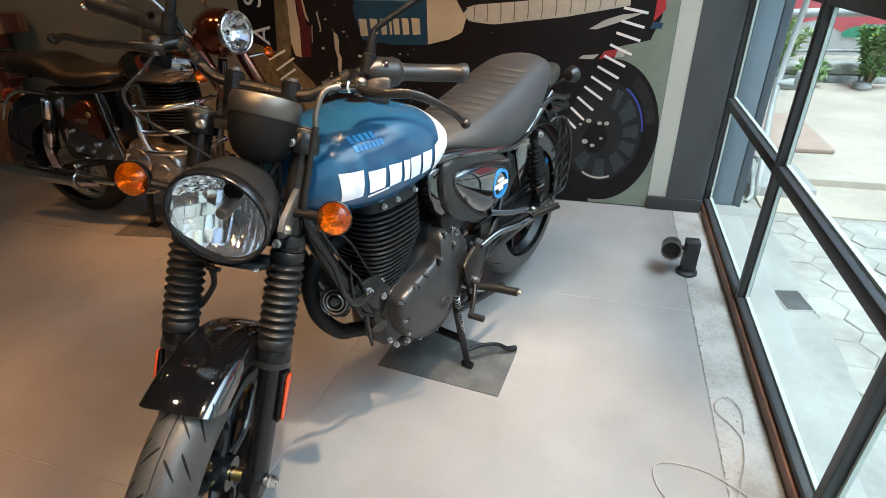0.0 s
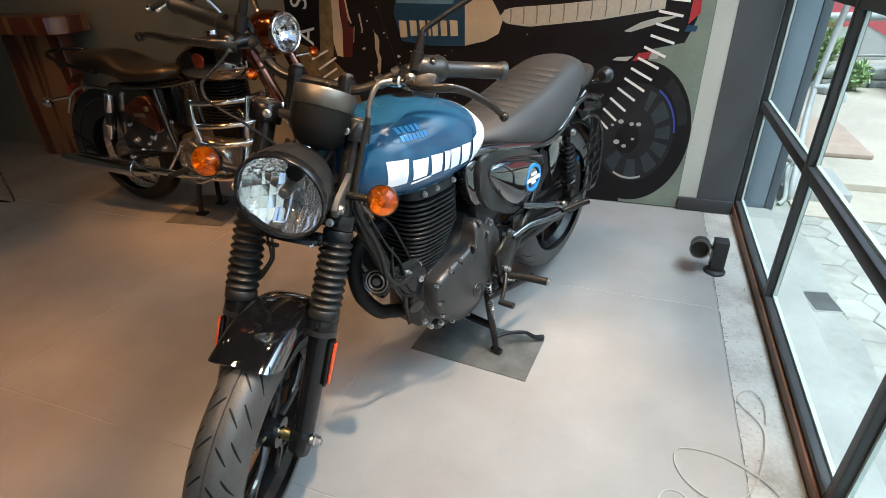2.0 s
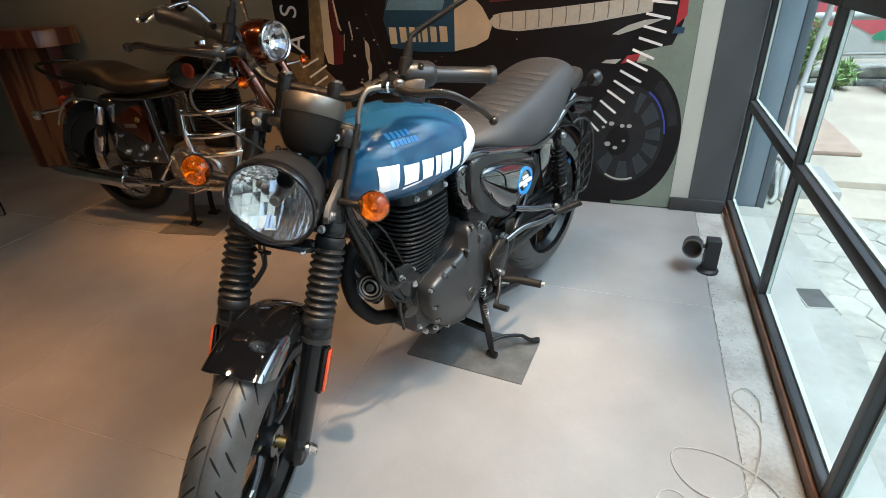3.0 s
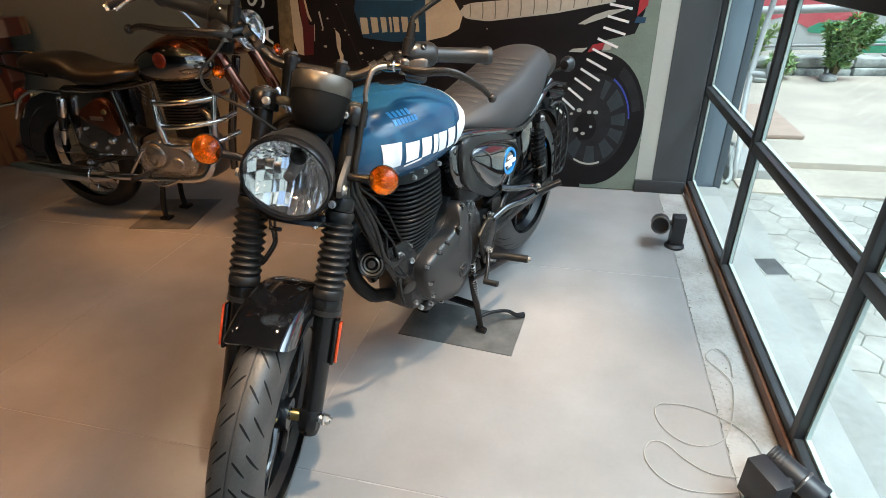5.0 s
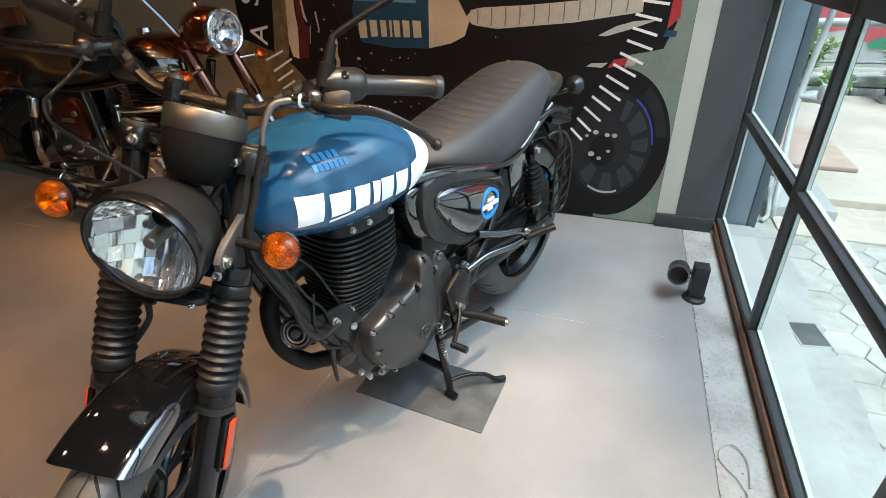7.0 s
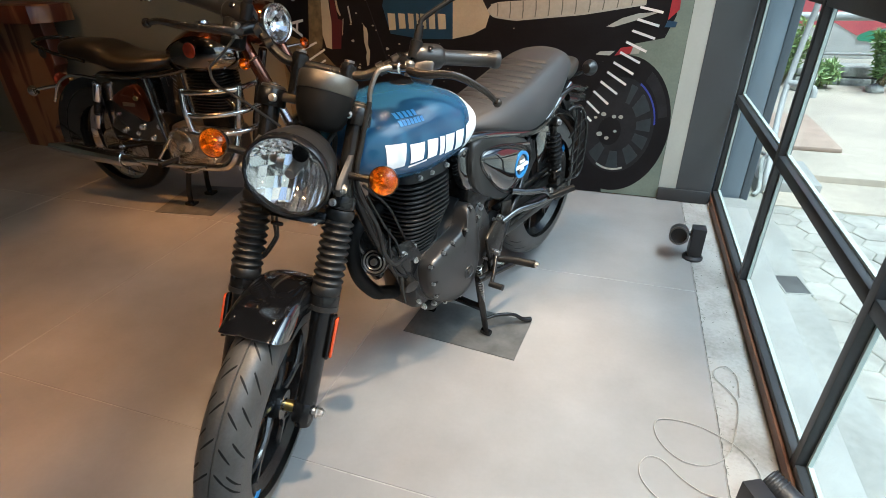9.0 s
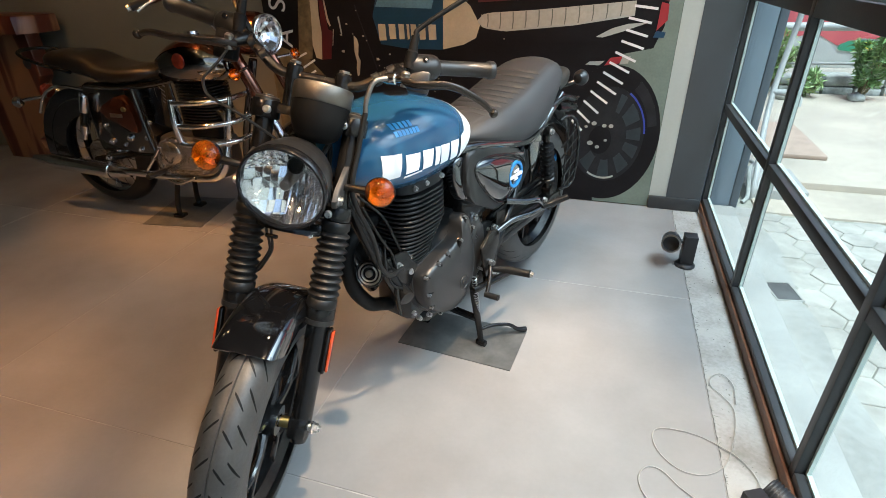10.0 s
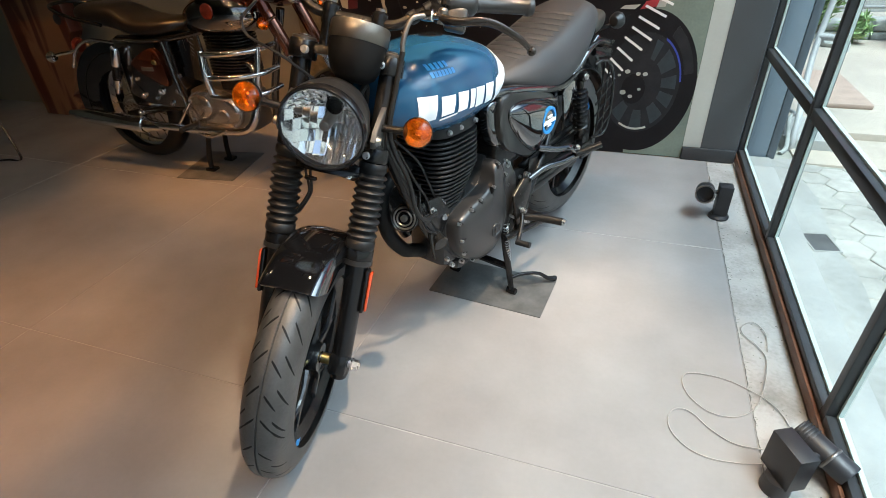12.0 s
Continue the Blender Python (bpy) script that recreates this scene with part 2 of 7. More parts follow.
PDRED = mat("poster_dark_red_print", (0.07, 0.008, 0.01), 0.45, var=0.3)
PWHITE = mat("poster_white_print", (0.72, 0.72, 0.7), 0.45, var=0.03)
PSEAT = mat("poster_cream_grey_print", (0.4, 0.39, 0.33), 0.5, var=0.12, size=30)
PSEAM = mat("poster_seam_grey_print", (0.14, 0.14, 0.115), 0.5, var=0.1)
PCAMO = mat("poster_olive_brown_print", (0.11, 0.09, 0.045), 0.5, var=0.6, size=16, fine=40, col2=(0.2, 0.15, 0.08))
PGREY2 = mat("poster_charcoal_print", (0.018, 0.018, 0.02), 0.5, var=0.3, size=12, spec=0.2)
SIGNRED = mat("sign_red_paint", (0.62, 0.11, 0.12), 0.5, var=0.1)
SIGNWHITE = mat("sign_white_paint", (0.75, 0.77, 0.74), 0.5, var=0.1)
LAMPGLOW = mat("lit_lamp_face", (0.9, 0.75, 0.5), 0.4, var=0.02)
LAMPGLOW.node_tree.nodes["Principled BSDF"].inputs["Emission Color"].default_value = (1.0, 0.7, 0.4, 1)
LAMPGLOW.node_tree.nodes["Principled BSDF"].inputs["Emission Strength"].default_value = 110
SIGNGREEN = mat("sign_green_paint", (0.05, 0.3, 0.17), 0.5, var=0.1)


# ---- mesh helpers ----
def part(name, bm, material, parent=None, label="", m=None, sharp=38):
    me = bpy.data.meshes.new(name)
    bmesh.ops.recalc_face_normals(bm, faces=bm.faces)
    for face in bm.faces:
        face.smooth = True
    bm.to_mesh(me)
    bm.free()
    me.set_sharp_from_angle(angle=radians(sharp))
    me.materials.append(material)
    ob = new(name, me)
    if parent:
        ob.parent = parent
    if m is not None:
        ob.matrix_basis = m
    return tagged(ob, label)


def thing(name, place, label, category, group="", kind=""):
    ob = new(name)
    ob.empty_display_size = 0.1
    ob.matrix_basis = place
    return tagged(ob, label, category, group, kind)


def box(bm, lo, hi, bevel=0.0, m=None, seg=2):
    lo, hi = Vector(lo), Vector(hi)
    g = bmesh.ops.create_cube(bm, size=1, matrix=Matrix.Translation((lo + hi) / 2) @ Matrix.Diagonal((*(hi - lo), 1)))
    vs = g["verts"]
    if bevel:
        es = list({e for v in vs for e in v.link_edges})
        vs = list({v for f in bmesh.ops.bevel(bm, geom=es, offset=bevel, segments=seg, affect="EDGES", profile=0.5)["faces"] for v in f.verts} | {v for v in vs if v.is_valid})
    if m is not None:
        bmesh.ops.transform(bm, matrix=m, verts=vs)
    return bm


def axis(place, way):
    return Matrix.Translation(place) @ Vector(way).to_track_quat("Z", "Y").to_matrix().to_4x4()


def lathe(bm, profile, m=None, seg=28):
    """Turns (radius, height) pairs about z."""
    m = m or Matrix()
    rings = []
    for r, h in profile:
        if r < 1e-5:
            rings.append([bm.verts.new(m @ Vector((0, 0, h)))])
        else:
            rings.append([bm.verts.new(m @ Vector((r * math.cos(a), r * math.sin(a), h))) for a in (2 * math.pi * k / seg for k in range(seg))])
    for a, b in zip(rings, rings[1:]):
        for k in range(seg):
            q = [a[k % len(a)], a[(k + 1) % len(a)], b[(k + 1) % len(b)], b[k % len(b)]]
            q = list(dict.fromkeys(q))
            if len(q) > 2:
                bm.faces.new(q)
    return bm


def catmull(pts, steps):
    pts = [Vector(p) for p in pts]
    if steps < 2 or len(pts) < 3:
        return pts
    ext = [2 * pts[0] - pts[1], *pts, 2 * pts[-1] - pts[-2]]
    out = []
    for i in range(1, len(ext) - 2):
        p0, p1, p2, p3 = ext[i - 1:i + 3]
        for k in range(steps):
            t = k / steps
            out.append(0.5 * (2 * p1 + (p2 - p0) * t + (2 * p0 - 5 * p1 + 4 * p2 - p3) * t * t + (3 * p1 - p0 - 3 * p2 + p3) * t ** 3))
    return out + [pts[-1]]


def tube(bm, pts, r, steps=6, seg=12, flat=1.0, m=None, cap=True):
    """A round bar along a smooth line; r: one radius or one for each point."""
    n = len(pts)
    line = catmull(pts, steps)
    radii = [r] * len(line) if not isinstance(r, (list, tuple)) else [float(np.interp(i / max(1, len(line) - 1) * (n - 1), range(n), r)) for i in range(len(line))]
    rings, side = [], None
    for i, p in enumerate(line):
        way = (line[min(i + 1, len(line) - 1)] - line[max(i - 1, 0)]).normalized()
        side = (way.orthogonal() if side is None else side - way * side.dot(way)).normalized()
        up = way.cross(side)
        rings.append([bm.verts.new((m or Matrix()) @ (p + radii[i] * (math.cos(a) * side + flat * math.sin(a) * up))) for a in (2 * math.pi * k / seg for k in range(seg))])
    for a, b in zip(rings, rings[1:]):
        for k in range(seg):
            bm.faces.new((a[k], a[(k + 1) % seg], b[(k + 1) % seg], b[k]))
    if cap:
        bm.faces.new(rings[0][::-1])
        bm.faces.new(rings[-1])
    return bm


def loft(bm, rings, cap=True, closed=True):
    vs = [[bm.verts.new(p) for p in ring] for ring in rings]
    n = len(vs[0])
    for a, b in zip(vs, vs[1:]):
        for k in range(n if closed else n - 1):
            bm.faces.new((a[k], a[(k + 1) % n], b[(k + 1) % n], b[k]))
    if cap:
        bm.faces.new(vs[0][::-1])
        bm.faces.new(vs[-1])
    return bm


def plate(bm, outline, lo, hi, m=None, bevel=0.0, round_=0, seg=2):
    """A flat piece: outline in (a, b), from depth lo to hi along the third axis of m."""
    m = m or Matrix()
    if round_:
        closed = [*outline, outline[0]]
        outline = [(p.x, p.y) for p in catmull([(*q, 0) for q in (outline[-1], *closed, outline[1])], round_)[round_:-round_ - 1]]
    a = [bm.verts.new(m @ Vector((x, y, lo))) for x, y in outline]
    b = [bm.verts.new(m @ Vector((x, y, hi))) for x, y in outline]
    n = len(a)
    top = bm.faces.new(b)
    bm.faces.new(a[::-1])
    for k in range(n):
        bm.faces.new((a[k], a[(k + 1) % n], b[(k + 1) % n], b[k]))
    if bevel:
        bmesh.ops.bevel(bm, geom=list(top.edges), offset=bevel, segments=seg, affect="EDGES", profile=0.5, clamp_overlap=True)
    return bm


def B():
    return bmesh.new()


def smooth(outline, times=3):
    pts = [Vector(p) for p in outline]
    for _ in range(times):
        pts = [q for a, b in zip(pts, pts[1:] + pts[:1]) for q in (a * 0.75 + b * 0.25, a * 0.25 + b * 0.75)]
    return pts


def dome(bm, outline, centre, profile, m):
    """A bulged cap: the smoothed outline drawn in towards its centre in rings of (scale, height)."""
    pts, c = smooth(outline), Vector(centre)
    rings = []
    for k, h in profile:
        rings.append([bm.verts.new(m @ Vector((*(c + (p - c) * k), h))) for p in pts])
    n = len(pts)
    for a, b in zip(rings, rings[1:]):
        for j in range(n):
            bm.faces.new((a[j], a[(j + 1) % n], b[(j + 1) % n], b[j]))
    bm.faces.new(rings[-1])
    bm.faces.new(rings[0][::-1])
    bmesh.ops.recalc_face_normals(bm, faces=bm.faces[:])
    return bm


def dome_height(outline, centre, profile, x, z):
    """Height of such a cap over a point of its plan."""
    c, p = Vector(centre), Vector((x, z))
    way = p - c
    reach = max((q - c).dot(way) / way.length for q in smooth(outline) if (q - c).angle(way) < 0.08)
    k = way.length / reach
    for (k0, h0), (k1, h1) in zip(profile, profile[1:]):
        if k1 <= k <= k0 and k0 > k1:
            return h0 + (h1 - h0) * (k0 - k) / (k0 - k1)
    return profile[1][1]


def bolt(bm, place, way, r=0.006, h=0.006):
    m = axis(place, way)
    lathe(bm, [(0, -h), (r * 1.25, -h), (r * 1.25, 0), (r, 0.0005), (r, h), (r * 0.55, h), (r * 0.5, h * 0.4), (0, h * 0.4)], m, 12)
    return bm


def curve_at(xs, ys, x):
    """A smooth line through points."""
    xs, ys = list(xs), list(ys)
    if xs[0] > xs[-1]:
        xs, ys = xs[::-1], ys[::-1]
    i = int(np.clip(np.searchsorted(xs, x) - 1, 0, len(xs) - 2))
    d = [(ys[min(k + 1, len(xs) - 1)] - ys[max(k - 1, 0)]) / (xs[min(k + 1, len(xs) - 1)] - xs[max(k - 1, 0)]) for k in (i, i + 1)]
    w = xs[i + 1] - xs[i]
    t = (x - xs[i]) / w
    return (2 * t ** 3 - 3 * t * t + 1) * ys[i] + (t ** 3 - 2 * t * t + t) * w * d[0] + (3 * t * t - 2 * t ** 3) * ys[i + 1] + (t ** 3 - t * t) * w * d[1]


def tyre_cross(radius, width, depth, a):
    half = width / 2
    return half * math.copysign(abs(math.sin(a)) ** 0.85, a), radius - depth + depth * abs(math.cos(a)) ** 0.72


def tyre_mesh(bm, radius, width, depth, grooved, seg=160):
    """A tyre about the y axis, with a shallow centre groove."""
    cross = [tyre_cross(radius, width, depth, math.pi * (k / 48) - math.pi / 2) for k in range(49)]
    if grooved:
        cross[24:25] = [(-0.0022, radius), (-0.0016, radius - 0.004), (0.0016, radius - 0.004), (0.0022, radius)]
    rings = [[bm.verts.new((r * math.cos(th), y, r * math.sin(th))) for y, r in cross] for th in (2 * math.pi * i / seg for i in range(seg))]
    for i in range(seg):
        a, b = rings[i], rings[(i + 1) % seg]
        for k in range(len(a) - 1):
            bm.faces.new((a[k], a[k + 1], b[k + 1], b[k]))
    return bm


def tread_inlay(bm, radius, width, depth, side, lo, hi, wide):
    """One slanting tread cut, its shade a thin dark inlay tapering to its ends."""
    last = None
    for q in range(9):
        a = math.asin((lo + (hi - lo) * q / 8) ** (1 / 0.85))
        y, r = tyre_cross(radius, width, depth, a)
        w = wide * (0.35 + 0.65 * math.sin(math.pi * min(1, 0.15 + q / 8 * 0.8)))
        th = -0.6 * width * a / radius
        pair = [bm.verts.new(((r + 0.0005) * math.cos(th + d * w / radius), side * y, (r + 0.0005) * math.sin(th + d * w / radius))) for d in (-1, 1)]
        if last:
            bm.faces.new((last[0], last[1], pair[1], pair[0]))
        last = pair
    return bm


def ring_y(bm, profile, seg=72):
    """Turns (radius, y) pairs about the y axis, closed into a ring."""
    m = pose(0, 0, 0, -90)
    return lathe(bm, [*profile, profile[0]], m, seg)


# ---- the room ----
GX, BY = 0.69, 2.93            # inner faces of the glass front and of the back wall
XL, YF, CH = -6.6, -4.2, 3.0   # far side, wall behind, ceiling height


def structure(name, bm, material, label, category):
    return tagged(part(name, bm, material), label, category, kind="structure")


bm = box(B(), (XL, YF, -0.15), (0.538, BY, -0.0016))
floor = structure("floor", bm, GROUT, "floor of large grey concrete-look tiles", "floor")
bm = box(B(), (0.5385, YF + 0.003, -0.15), (0.6765, BY + 0.07, -0.003))
screed = structure("screed_strip", bm, SCREED, "rough stained cement strip along the window front", "floor strip")
# the torn joint along the tiles: a ragged dark gap with short cracks, and pits scattered over the cement
rng = random.Random(21)
bm = B()
last = None
for k in range(300):
    y = -0.4 + k * 0.0111
    a, b = 0.5388 - rng.uniform(0, 0.0012), 0.5398 + 0.0042 * rng.random() ** 2.2
    pair = [bm.verts.new((a, y, 0.0004)), bm.verts.new((b, y + rng.uniform(-0.003, 0.003), -0.0022))]
    if last:
        bm.faces.new((last[0], last[1], pair[1], pair[0]))
    last = pair
tagged(part("torn_joint", bm, PIT, screed, "ragged dark joint"), kind="stuff")
bm = B()
for k in range(190):
    y = rng.uniform(-0.4, 2.9)
    if k < 80:
        x, lx, ly = 0.542, rng.uniform(0.004, 0.018), rng.uniform(0.0006, 0.0018)
    else:
        x, lx, ly = 0.545 + 0.12 * rng.random() ** 0.8, rng.uniform(0.002, 0.008), rng.uniform(0.0012, 0.004)
    skew = rng.uniform(-0.5, 0.5) * lx
    bm.faces.new([bm.verts.new((min(0.675, x + lx * (0.5 + 0.5 * math.cos(t) * rng.uniform(0.7, 1.2))), y + skew * math.cos(t) + ly * math.sin(t) * rng.uniform(0.6, 1.3), -0.0024)) for t in (math.pi / 4 * q for q in range(8))])
tagged(part("pits", bm, PIT, screed, "dark pits and short cracks"), kind="stuff")
bm = box(B(), (XL - 0.2, BY, -0.15), (0.495, BY + 0.2, CH))
structure("wall_back", bm, WALLPAINT, "olive grey painted back wall", "wall")
bm = box(B(), (0.405, BY - 0.004, 0.07), (0.495, BY, CH))
structure("wall_panel", bm, PALEWALL, "pale green grey painted wall strip", "wall")
bm = box(B(), (0.495, BY - 0.006, 0.0), (0.675, BY + 0.2, CH))
structure("wall_pier", bm, DARKWALL, "slate grey painted wall pier beside the window", "wall")
bm = box(B(), (0.405, BY - 0.022, 0.0), (0.668, BY - 0.0065, 0.07), 0.003)
structure("baseboard", bm, SKIRT, "charcoal painted skirting board", "skirting")
bm = box(B(), (XL - 0.2, YF, -0.15), (XL, BY, CH))
structure("wall_side", bm, WALLPAINT, "olive grey painted side wall", "wall")
# unseen; its dark paint is chosen to cut ambient light and darken reflections
bm = box(B(), (XL - 0.2, YF - 0.2, -0.15), (GX + 0.1, YF, CH))
structure("wall_rear", bm, DARKWALL, "unseen dark wall closing the room behind the camera", "wall")
bm = box(B(), (XL - 0.2, YF - 0.2, CH), (GX + 0.1, BY + 0.2, CH + 0.2))
structure("ceiling", bm, CEIL, "dark painted showroom ceiling", "ceiling")

# glass front: posts and rails of one bay are about 0.9 m
GC = 0.709                     # middle of the frame's depth
# the last bays, unseen behind the camera, are added to let in daylight
POSTS = [2.972, 2.04, 1.125, 0.2, -0.72, -1.64, -2.56, -3.48, -4.18]
RAILS = [0.045, 0.568, 1.1, 2.1, 2.95]
HALF = [0.023, 0.02, 0.032, 0.042, 0.045]
front = thing("window_front", Matrix(), "dark grey metal framed shop window front", "window", kind="structure")
for i, y in enumerate(POSTS):
    bm = box(B(), (GC - 0.02, y - 0.015, 0.0), (GC + 0.02, y + 0.015, CH), 0.003)
    part("post", bm, FRAMEPAINT, front)
for z, h in zip(RAILS[1:], HALF[1:]):
    for a, b in zip(POSTS, POSTS[1:]):
        bm = box(B(), (GC - 0.0185, b + 0.016, z - h), (GC + 0.0185, a - 0.016, z + h), 0.003)
        part("rail", bm, FRAMEPAINT, front)
bm = box(B(), (GC - 0.032, YF + 0.005, 0.0), (GC - 0.021, 2.985, 0.042), 0.004)
part("sill_face", bm, FRAMESILL, front, "brown stained inner sill face")
for a, b in zip(POSTS, POSTS[1:]):
    bm = box(B(), (GC - 0.0205, b + 0.016, 0.0), (GC + 0.02, a - 0.016, 0.066), 0.003)
    part("sill", bm, FRAMEPAINT, front)
    for z0, z1, h0, h1 in zip(RAILS, RAILS[1:], HALF, HALF[1:]):
        p = part("pane", box(B(), (GC - 0.003, b + 0.0165, z0 + h0), (GC + 0.003, a - 0.0165, z1 - h1)), PANE, front)
        p.visible_shadow = False
        for y0 in (b + 0.017, a - 0.025):
            part("glazing_bead", box(B(), (GC + 0.004, y0, z0 + h0), (GC + 0.014, y0 + 0.008, z1 - h1)), SEALANT, front)
        part("glazing_bead", box(B(), (GC + 0.004, b + 0.026, z0 + h0 - 0.001), (GC + 0.016, a - 0.026, z0 + h0 + 0.008)), SEALANT, front)

# unseen ceiling spotlights and track, added to carry the warm beams
track = thing("spotlight_track", Matrix(), "black ceiling track of the showroom spotlights", "light track")
part("rail", box(B(), (-3.2, -0.87, CH - 0.03), (-0.3, -0.83, CH), 0.004), LAMPBLACK, track)
for place, target, *_ in SPOTS:
    head = thing("track_spotlight", Matrix.Translation((0, 0, 0)), "black cylindrical ceiling spotlight", "spotlight", "ceiling spotlights")
    way = (Vector(target) - Vector(place)).normalized()
    m = axis(Vector(place) - way * 0.015, -way)
    part("shade", lathe(B(), [(0.05, -0.05), (0.05, 0.12), (0.0, 0.12), (0, 0.11), (0.045, 0.11), (0.045, -0.05), (0.05, -0.05)], m), LAMPBLACK, head)
    part("lamp_face", lathe(B(), [(0, 0.024), (0.044, 0.024), (0.044, 0.034), (0, 0.034)], m, 20), LAMPGLOW, head, "lit warm lamp face")
    part("arm", tube(B(), [m @ Vector((0.055, 0, 0.06)), m @ Vector((0.06, 0, 0.09)), Vector((place[0], place[1], CH))], 0.008, 1), LAMPBLACK, head)

# ---- outside ----
bm = B()
box(bm, (-400, -400, -0.5), (400, 400, -0.05))
structure("ground", bm, CONCRETE, "weathered concrete ground outside", "ground")
bm = box(B(), (0.7305, -4.4, -0.2), (0.865, 3.02, 0.012), 0.006)
structure("ledge", bm, PALECON, "pale cement ledge under the window front", "ledge")
bm = box(B(), (0.881, -6, -0.2), (4.6, 3.42, -0.0095))
pavement = structure("pavement", bm, SOIL, "grey hexagon paver walk with mossy joints", "pavement")
bm = box(B(), (0.75, 3.42, -0.2), (9, 6.1, 0.045), 0.012)
structure("yard_slab", bm, CONCRETE, "raised weathered concrete yard slab", "yard")
bm = box(B(), (0.95, 3.2, -0.2), (1.28, 3.62, 0.06), 0.01)
structure("ramp_step", bm, PALECON, "pale cement step in front of the yard slab", "step")
column = thing("column", Matrix(), "blue grey painted masonry column outside the window", "column", kind="structure")
part("shaft", box(B(), (0.732, 3.03, -0.1), (0.845, 3.5, 4.0), 0.004), COLUMN, column)
part("corner_trim", box(B(), (0.8455, 3.025, -0.1), (0.885, 3.5, 4.0), 0.004), TRIM, column, "slate blue edge trim")
gutter = B()
edge_rnd = random.Random(12)
edge_y = [-4.4 + 0.12 * k for k in range(63)]
plate(gutter, [(0.866, edge_y[0]), *((0.985 + edge_rnd.uniform(-0.018, 0.02), y) for y in edge_y), (0.866, edge_y[-1])], -0.06, 0.0015)
structure("gutter_strip", gutter, GUTTER, "stained grey cement gutter strip beside the ledge", "gutter")
bm = box(B(), (0.99, 3.0, -0.15), (4.6, 3.42, 0.004), 0.004)
structure("apron", bm, CONCRETE, "worn cement apron before the yard slab", "apron")
grate = thing("drain_grate", pose(0.918, 2.148, 0.002, 0, 0, 10), "dull grey drain cover set in the gutter strip", "drain")
part("plate", box(B(), (-0.046, -0.066, -0.01), (0.046, 0.066, 0.0015), 0.001), MATRUB, grate)
for a, b, c, d in ((-0.053, -0.073, 0.053, -0.0665), (-0.053, 0.0665, 0.053, 0.073), (-0.053, -0.066, -0.0465, 0.066), (0.0465, -0.066, 0.053, 0.066)):
    part("frame_bar", box(B(), (a, b, -0.01), (c, d, 0.003), 0.001), GUTTER, grate)
bm = box(B(), (1.2, 3.88, 0.045), (1.56, 4.75, 0.075), 0.006)
tagged(part("board", bm, BROWNMAT), "faded brown board lying on the yard slab", "board")
pipe = thing("downpipe", Matrix(), "pale plastic downpipe beside the column", "pipe")
part("pipe", tube(B(), [(0.99, 3.2, -0.02), (1.0, 3.25, 0.12), (1.1, 3.75, 0.5), (1.2, 3.9, 1.4), (1.2, 3.9, 3.0)], 0.017, 6), PIPE, pipe)
part("elbow", tube(B(), [(1.1, 3.75, 0.5), (1.17, 3.72, 0.5), (1.23, 3.7, 0.48), (1.235, 3.69, 0.43)], 0.02, 4), PIPE, pipe)
part("valve", lathe(B(), [(0, -0.04), (0.028, -0.038), (0.03, 0.03), (0.022, 0.045), (0, 0.05)], Matrix.Translation((1.2, 3.71, 0.535)), 16), PIPE, pipe)
part("collar", lathe(B(), [(0.028, -0.03), (0.03, 0), (0.028, 0.03)], axis((1.185, 3.88, 1.25), (0, 0.05, 1))), PIPE, pipe)
part("hose", tube(B(), [(0.93, 3.12, 0.0), (0.96, 3.16, 0.03), (0.97, 3.3, 0.14), (1.05, 3.55, 0.1), (1.02, 3.75, 0.07)], 0.012, 6), STONE, pipe)

# planting bed, low wall and sign beyond the yard
bed = thing("low_wall", Matrix(), "low dark stone wall behind the plants", "wall", kind="structure")
rnd = random.Random(4)
x = 0.9
while x < 6.5:
    w = rnd.uniform(0.22, 0.4)
    for z0, z1 in ((0.0, 0.1), (0.11, 0.2)):
        part("stone", box(B(), (x, 6.12 + rnd.uniform(0, 0.03), z0), (x + w - 0.012, 6.4, z1 + rnd.uniform(-0.015, 0.01)), 0.02), STONE, bed)
    x += w
sign = thing("signboard", Matrix(), "large red white and green signboard behind the plants", "sign")
part("board", box(B(), (0.6, 7.0, 0.15), (7.5, 7.06, 2.9), 0.01), SIGNWHITE, sign)
for xx in (1.0, 4.0, 7.0):
    part("sign_post", box(B(), (xx, 7.062, -0.06), (xx + 0.1, 7.16, 2.8), 0.004), STONE, sign)
wave = [(0.6 + 0.23 * k, 0.46 + 0.04 * math.sin(k * 1.3) + 0.04 * math.sin(k * 2.9)) for k in range(31)]
part("red_field", plate(B(), [*wave, (7.5, 2.9), (0.6, 2.9)], 0, 0.008, pose(0, 6.999, 0, 90)), SIGNRED, sign)
for a, b in ((1.2, 1.55), (2.45, 2.95), (3.6, 4.4)):
    part("green_patch", plate(B(), [(a, 0.36), (a + 0.12, 0.33), (b, 0.36), (b - 0.05, 0.43), (a + 0.1, 0.44)], 0, 0.004, pose(0, 6.988, 0, 90), round_=2), SIGNGREEN, sign)
part("green_band", box(B(), (2.9, 6.985, 0.12), (7.0, 6.999, 0.24)), SIGNGREEN, sign)
part("white_bar", box(B(), (2.2, 6.982, 0.8), (5.0, 6.991, 0.88)), SIGNWHITE, sign)
part("white_bar", box(B(), (2.2, 6.982, 1.0), (4.2, 6.991, 1.1)), SIGNWHITE, sign)
fence = thing("pipe_fence", Matrix(), "pale horizontal pipes in front of the signboard", "fence")
for z, y in ((0.6, 6.55), (0.24, 6.6)):
    part("pipe", tube(B(), [(0.8, y, z), (3.6, y - 0.02, z + 0.03), (6.8, y, z)], 0.042 if z > 0.5 else 0.015, 4), PIPE, fence)
